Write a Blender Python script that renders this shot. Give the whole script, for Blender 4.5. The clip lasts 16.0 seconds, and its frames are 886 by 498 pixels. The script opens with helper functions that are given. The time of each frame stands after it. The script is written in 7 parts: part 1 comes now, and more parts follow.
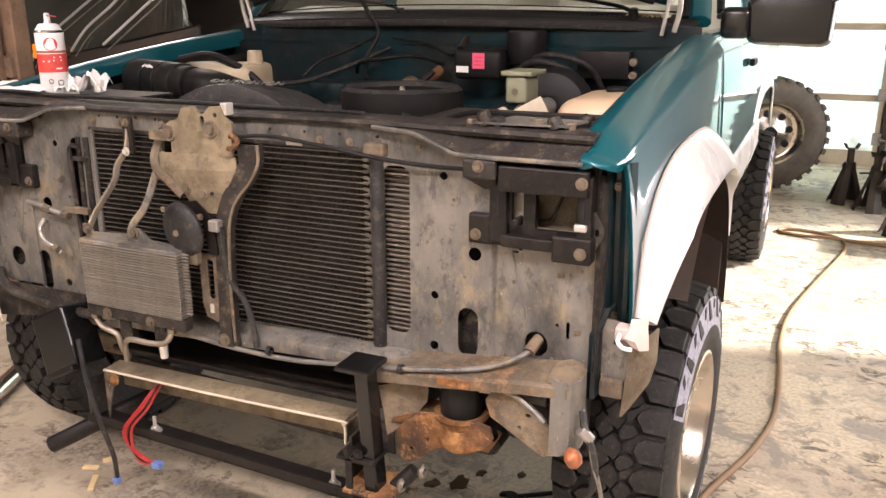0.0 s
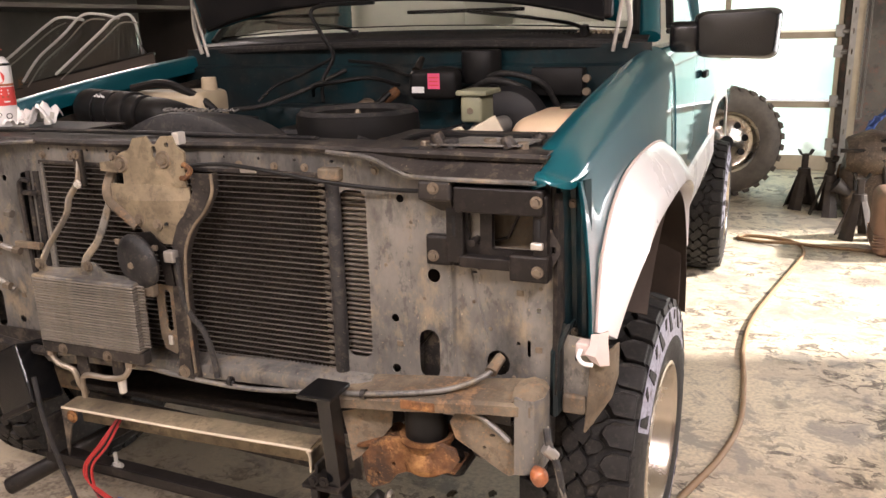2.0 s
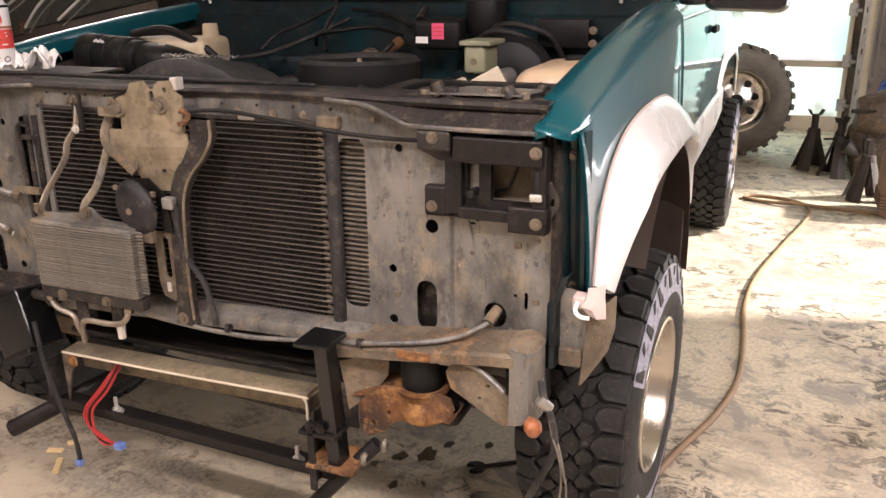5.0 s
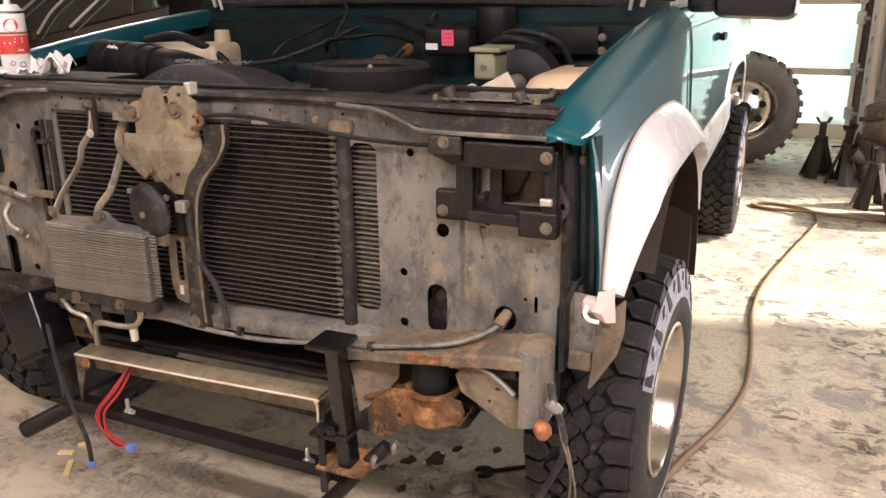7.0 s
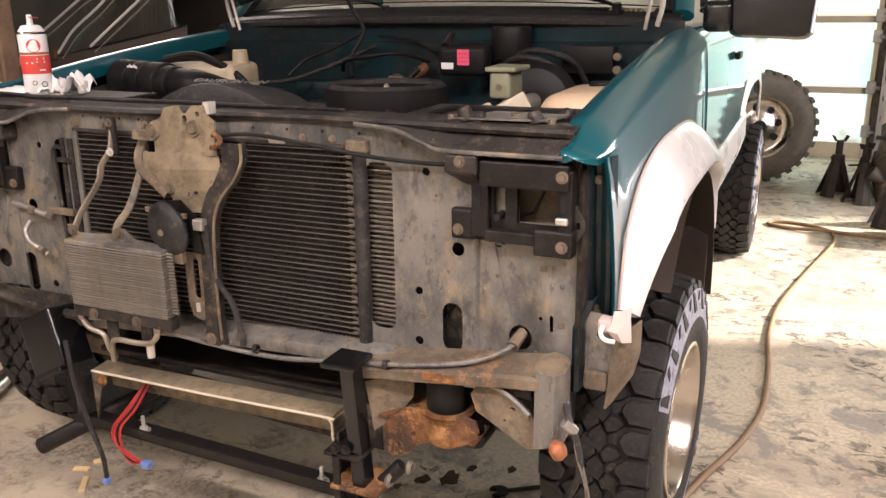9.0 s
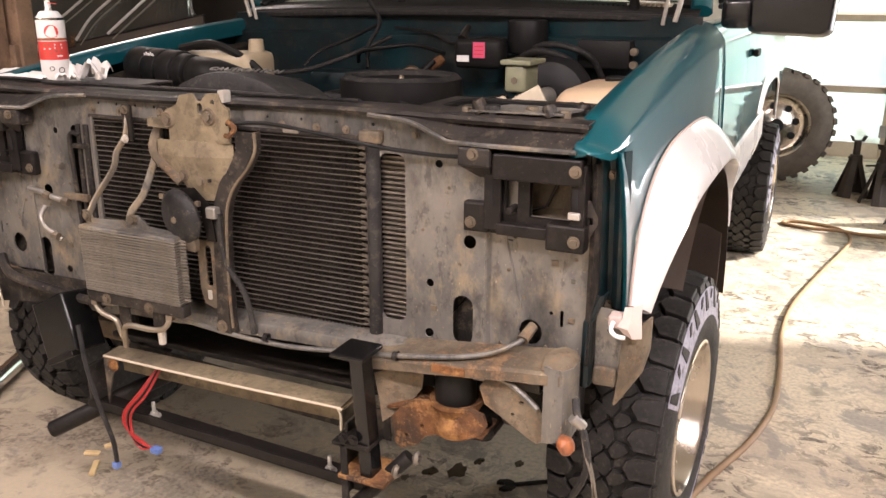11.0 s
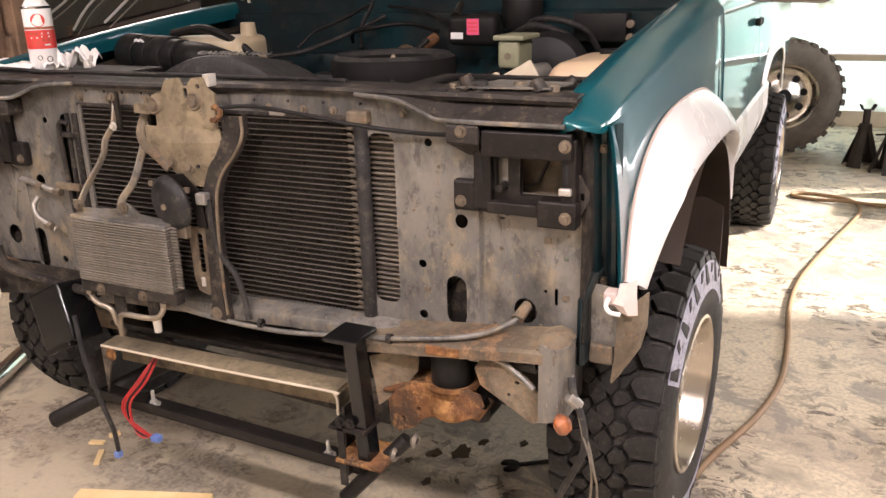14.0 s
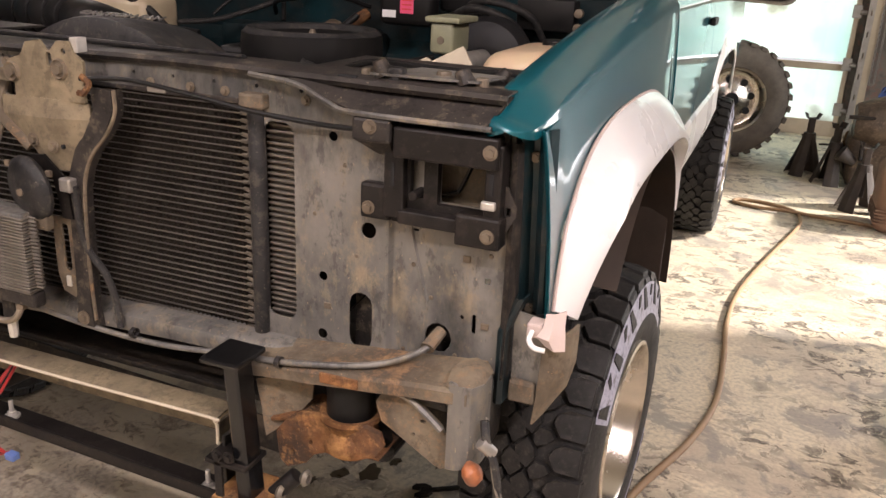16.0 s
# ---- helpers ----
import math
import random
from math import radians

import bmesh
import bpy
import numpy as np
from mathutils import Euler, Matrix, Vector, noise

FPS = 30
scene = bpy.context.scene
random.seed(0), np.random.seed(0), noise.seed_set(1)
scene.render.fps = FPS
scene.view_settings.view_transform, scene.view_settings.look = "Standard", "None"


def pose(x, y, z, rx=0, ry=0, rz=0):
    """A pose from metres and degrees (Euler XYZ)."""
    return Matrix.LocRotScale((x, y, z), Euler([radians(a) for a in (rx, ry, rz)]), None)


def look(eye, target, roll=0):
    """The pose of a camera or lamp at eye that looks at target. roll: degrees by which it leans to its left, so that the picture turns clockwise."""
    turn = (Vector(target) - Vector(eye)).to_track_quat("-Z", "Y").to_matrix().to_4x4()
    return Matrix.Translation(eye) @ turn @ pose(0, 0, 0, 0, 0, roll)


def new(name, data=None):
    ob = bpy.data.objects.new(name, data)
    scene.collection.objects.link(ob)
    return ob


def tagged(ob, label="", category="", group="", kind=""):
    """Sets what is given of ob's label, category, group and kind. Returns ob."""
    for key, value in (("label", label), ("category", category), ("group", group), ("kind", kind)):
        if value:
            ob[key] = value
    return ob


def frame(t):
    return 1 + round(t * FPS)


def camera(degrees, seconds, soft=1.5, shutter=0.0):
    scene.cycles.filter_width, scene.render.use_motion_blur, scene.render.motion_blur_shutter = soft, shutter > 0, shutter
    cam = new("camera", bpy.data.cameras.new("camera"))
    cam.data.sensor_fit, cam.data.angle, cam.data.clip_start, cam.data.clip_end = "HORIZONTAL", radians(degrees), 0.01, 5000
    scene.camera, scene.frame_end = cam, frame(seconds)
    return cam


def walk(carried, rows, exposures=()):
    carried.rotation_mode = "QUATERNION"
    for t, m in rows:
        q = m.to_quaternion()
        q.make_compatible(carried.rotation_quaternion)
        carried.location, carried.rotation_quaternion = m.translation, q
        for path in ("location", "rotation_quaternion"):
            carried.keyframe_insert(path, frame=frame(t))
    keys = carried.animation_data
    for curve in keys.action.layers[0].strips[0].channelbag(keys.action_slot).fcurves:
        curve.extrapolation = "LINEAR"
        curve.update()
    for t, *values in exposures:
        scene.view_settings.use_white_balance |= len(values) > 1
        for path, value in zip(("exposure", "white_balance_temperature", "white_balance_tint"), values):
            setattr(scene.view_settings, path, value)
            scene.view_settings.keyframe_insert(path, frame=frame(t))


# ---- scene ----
cam = camera(57.2, 16.0)
PATH = [
    (0, (1.223, -1.477, 1.396), (0.428, 0.269, 0.831), 0.0),
    (0.5, (1.233, -1.483, 1.398), (0.472, 0.28, 0.839), -0.1),
    (1, (1.232, -1.48, 1.399), (0.499, 0.302, 0.863), -0.2),
    (1.5, (1.232, -1.468, 1.407), (0.515, 0.323, 0.88), -0.6),
    (2, (1.24, -1.465, 1.405), (0.513, 0.322, 0.879), -1.5),
    (2.5, (1.246, -1.455, 1.401), (0.495, 0.318, 0.862), -4.0),
    (3, (1.249, -1.457, 1.4), (0.499, 0.311, 0.841), -3.7),
    (3.5, (1.245, -1.472, 1.39), (0.5, 0.293, 0.814), -1.1),
    (4, (1.247, -1.454, 1.388), (0.515, 0.298, 0.76), -0.6),
    (6.5, (1.257, -1.461, 1.395), (0.524, 0.293, 0.774), -0.9),
    (7, (1.25, -1.472, 1.388), (0.503, 0.28, 0.778), -0.6),
    (7.5, (1.249, -1.48, 1.396), (0.483, 0.268, 0.795), -0.4),
    (8, (1.249, -1.481, 1.394), (0.464, 0.264, 0.813), -0.4),
    (8.5, (1.25, -1.482, 1.398), (0.467, 0.269, 0.829), -0.6),
    (9, (1.248, -1.475, 1.392), (0.465, 0.275, 0.823), -0.7),
    (11.3, (1.25, -1.474, 1.39), (0.44, 0.258, 0.805), 0.2),
    (11.5, (1.253, -1.478, 1.394), (0.44, 0.26, 0.83), 0.2),
    (12, (1.257, -1.499, 1.409), (0.423, 0.246, 0.901), 0.1),
    (12.5, (1.254, -1.511, 1.406), (0.406, 0.235, 0.923), 0.6),
    (13, (1.257, -1.503, 1.398), (0.407, 0.236, 0.894), 1.0),
    (13.5, (1.267, -1.46, 1.39), (0.413, 0.258, 0.827), -1.2),
    (14, (1.277, -1.436, 1.378), (0.447, 0.272, 0.752), -1.6),
    (14.5, (1.25, -1.442, 1.373), (0.464, 0.273, 0.708), 1.1),
    (15, (1.242, -1.449, 1.387), (0.474, 0.287, 0.757), 0.8),
    (15.5, (1.245, -1.407, 1.394), (0.525, 0.362, 0.799), 1.3),
    (16, (1.236, -1.193, 1.362), (0.54, 0.559, 0.693), 2.7),
]
walk(cam, [(t, look(eye, target, roll)) for t, eye, target, roll in PATH],
     exposures=[(t, stops, 6500, 17) for t, stops in ((0, 1.55), (1, 1.48), (1.5, 1.40), (3, 1.25), (4, 1.3), (7, 1.3), (8, 1.28), (9, 1.34), (12.5, 1.42), (14.5, 1.36), (15.5, 1.27), (16, 1.05))])


# ---- light ----
world = bpy.data.worlds.new("daylight")
scene.world = world
world.use_nodes = True
wn = world.node_tree
sky = wn.nodes.new("ShaderNodeTexSky")
sky.sky_type = "NISHITA"
sky.sun_disc = False
SUN_ELEVATION, SUN_AZIMUTH = 34.0, 15.5  # height; angle from +x towards +y
sky.sun_elevation = radians(SUN_ELEVATION)
sky.sun_rotation = radians(90 - SUN_AZIMUTH)
wn.links.new(sky.outputs["Color"], wn.nodes["Background"].inputs["Color"])
wn.nodes["Background"].inputs["Strength"].default_value = 0.15


def lamp(name, kind, energy, colour, matrix, **settings):
    data = bpy.data.lights.new(name, kind)
    data.energy, data.color = energy, colour
    if "size" in settings:
        data.shape, data.size, data.size_y = "RECTANGLE", settings["size"], settings["size_y"]
    if "angle" in settings:
        data.angle = settings["angle"]
    ob = new(name, data)
    ob.matrix_world = matrix
    return ob


ce, ca = math.cos(radians(SUN_ELEVATION)), radians(SUN_AZIMUTH)
SUN_FROM = Vector((ce * math.cos(ca), ce * math.sin(ca), math.sin(radians(SUN_ELEVATION))))
lamp("sun", "SUN", 5.0, (1.0, 0.95, 0.86), look(SUN_FROM * 20, (0, 0, 0)), angle=radians(3.0))
# daylight of the open doorway and of the fibreglass door
lamp("doorway_daylight", "AREA", 62.0, (1.0, 0.98, 0.95), look((4.05, 4.0, 1.3), (0, 2.6, 0.9)), size=2.3, size_y=2.2)
lamp("door_daylight", "AREA", 52.0, (0.95, 1.0, 0.98), look((-0.2, 7.9, 1.4), (-0.2, 0, 1.4)), size=4.2, size_y=2.8)


# ---- materials ----
def material(name, base, rough=0.6, metal=0.0, second=None, scale=6.0, amount=0.5, grain=60.0, bump=0.15, detail=6.0,
             coat=0.0, dirt=None, dirt_at=0.55, dirt_scale=3.0, rough_var=0.12, spread=0.0, dents=0.0, spec=0.5, streak=1.0):
    """Principled surface with two scales of variation, dirt patches, relief and an optional change from piece to piece."""
    m = bpy.data.materials.new(name)
    m.use_nodes = True
    t = m.node_tree
    b = t.nodes["Principled BSDF"]
    co = t.nodes.new("ShaderNodeTexCoord").outputs["Object"]
    if streak != 1.0:
        run = t.nodes.new("ShaderNodeMapping")
        run.inputs["Scale"].default_value = (1.0, 1.0, streak)
        t.links.new(co, run.inputs["Vector"])
        co = run.outputs[0]

    def tex(s, d, r=0.6):
        n = t.nodes.new("ShaderNodeTexNoise")
        n.inputs["Scale"].default_value, n.inputs["Detail"].default_value, n.inputs["Roughness"].default_value = s, d, r
        t.links.new(co, n.inputs["Vector"])
        return n.outputs["Fac"]

    def ramp(fac, lo, hi):
        r = t.nodes.new("ShaderNodeMapRange")
        r.inputs["From Min"].default_value, r.inputs["From Max"].default_value = lo, hi
        t.links.new(fac, r.inputs["Value"])
        return r.outputs["Result"]

    def mix(fac, a, c):
        n = t.nodes.new("ShaderNodeMix")
        n.data_type = "RGBA"
        if isinstance(fac, float):
            n.inputs[0].default_value = fac
        else:
            t.links.new(fac, n.inputs[0])
        for sock, v in ((6, a), (7, c)):
            if isinstance(v, tuple):
                n.inputs[sock].default_value = (*v, 1)
            else:
                t.links.new(v, n.inputs[sock])
        return n.outputs[2]

    big, fine = tex(scale, detail), tex(grain, 4.0)
    second = second or tuple(c * 0.7 for c in base)
    colour = mix(ramp(big, 0.5 - 0.25 / max(amount, 0.05) * 0.5, 0.5 + 0.25 / max(amount, 0.05) * 0.5), base, second)
    colour = mix(ramp(fine, 0.35, 0.75), colour, mix(0.22, colour, second))
    if dirt:
        patch = ramp(tex(dirt_scale, 9.0, 0.70), dirt_at - 0.035, dirt_at + 0.055)
        colour = mix(patch, colour, dirt)
        speck = t.nodes.new("ShaderNodeMath")
        speck.operation = "MULTIPLY"
        speck.inputs[1].default_value = 0.40
        t.links.new(ramp(tex(dirt_scale * 6, 8.0, 0.72), 0.53, 0.60), speck.inputs[0])
        colour = mix(speck.outputs[0], colour, dirt)
        dark = t.nodes.new("ShaderNodeMath")
        dark.operation = "MULTIPLY"
        dark.inputs[1].default_value = 0.48
        t.links.new(ramp(tex(dirt_scale * 4.3, 8.0, 0.72), 0.54, 0.60), dark.inputs[0])
        colour = mix(dark.outputs[0], colour, tuple(c * 0.35 for c in base))
        colour = mix(ramp(tex(dirt_scale * 26, 2.0, 0.5), 0.70, 0.74), colour, tuple(min(1.0, c * 1.3) for c in dirt))
        colour = mix(ramp(tex(dirt_scale * 0.7, 8.0, 0.66), 0.53, 0.68), colour, tuple(c * 0.45 for c in base))
    if spread:
        info = t.nodes.new("ShaderNodeObjectInfo")
        hsv = t.nodes.new("ShaderNodeHueSaturation")
        t.links.new(ramp_to(t, info.outputs["Random"], 1 - spread, 1 + spread), hsv.inputs["Value"])
        t.links.new(colour, hsv.inputs["Color"])
        colour = hsv.outputs["Color"]
    t.links.new(colour, b.inputs["Base Color"])
    b.inputs["Metallic"].default_value = metal
    b.inputs["Specular IOR Level"].default_value = spec
    t.links.new(ramp_to(t, big, max(rough - rough_var, 0.02), min(rough + rough_var, 1)), b.inputs["Roughness"])
    if coat:
        b.inputs["Coat Weight"].default_value = coat
        b.inputs["Coat Roughness"].default_value = 0.04
    if bump:
        n = t.nodes.new("ShaderNodeBump")
        n.inputs["Strength"].default_value, n.inputs["Distance"].default_value = bump, 0.004
        t.links.new(fine, n.inputs["Height"])
        if dents:
            d = t.nodes.new("ShaderNodeBump")
            d.inputs["Strength"].default_value, d.inputs["Distance"].default_value = dents, 0.02
            t.links.new(tex(9.0, 3.0, 0.45), d.inputs["Height"])
            t.links.new(d.outputs["Normal"], n.inputs["Normal"])
        t.links.new(n.outputs["Normal"], b.inputs["Normal"])
    return m


def ramp_to(t, fac, lo, hi):
    r = t.nodes.new("ShaderNodeMapRange")
    r.inputs["To Min"].default_value, r.inputs["To Max"].default_value = lo, hi
    t.links.new(fac, r.inputs["Value"])
    return r.outputs["Result"]


def glass(name, colour, rough=0.0):
    m = bpy.data.materials.new(name)
    m.use_nodes = True
    b = m.node_tree.nodes["Principled BSDF"]
    b.inputs["Base Color"].default_value = (*colour, 1)
    b.inputs["Transmission Weight"].default_value = 1.0
    b.inputs["Roughness"].default_value = rough
    b.inputs["IOR"].default_value = 1.45
    return m


def translucent(name, colour, second, share=0.8, grime=(0.35, 0.36, 0.3)):
    """Fibreglass sheet that lets daylight through."""
    m = bpy.data.materials.new(name)
    m.use_nodes = True
    t = m.node_tree
    out = t.nodes["Material Output"]
    b = t.nodes["Principled BSDF"]
    n = t.nodes.new("ShaderNodeTexNoise")
    n.inputs["Scale"].default_value, n.inputs["Detail"].default_value = 2.2, 8
    co = t.nodes.new("ShaderNodeTexCoord")
    t.links.new(co.outputs["Object"], n.inputs["Vector"])
    r = t.nodes.new("ShaderNodeValToRGB")
    r.color_ramp.elements[0].position, r.color_ramp.elements[0].color = 0.3, (*grime, 1)
    r.color_ramp.elements[1].position, r.color_ramp.elements[1].color = 0.42, (*colour, 1)
    e = r.color_ramp.elements.new(0.65)
    e.color = (*second, 1)
    t.links.new(n.outputs["Fac"], r.inputs["Fac"])
    t.links.new(r.outputs["Color"], b.inputs["Base Color"])
    b.inputs["Roughness"].default_value = 0.5
    tr = t.nodes.new("ShaderNodeBsdfTranslucent")
    t.links.new(r.outputs["Color"], tr.inputs["Color"])
    mx = t.nodes.new("ShaderNodeMixShader")
    mx.inputs[0].default_value = share
    t.links.new(b.outputs[0], mx.inputs[1])
    t.links.new(tr.outputs[0], mx.inputs[2])
    t.links.new(mx.outputs[0], out.inputs["Surface"])
    return m


def glow(name, colour, strength):
    m = bpy.data.materials.new(name)
    m.use_nodes = True
    b = m.node_tree.nodes["Principled BSDF"]
    b.inputs["Base Color"].default_value = (*colour, 1)
    b.inputs["Emission Color"].default_value = (*colour, 1)
    b.inputs["Emission Strength"].default_value = strength
    return m


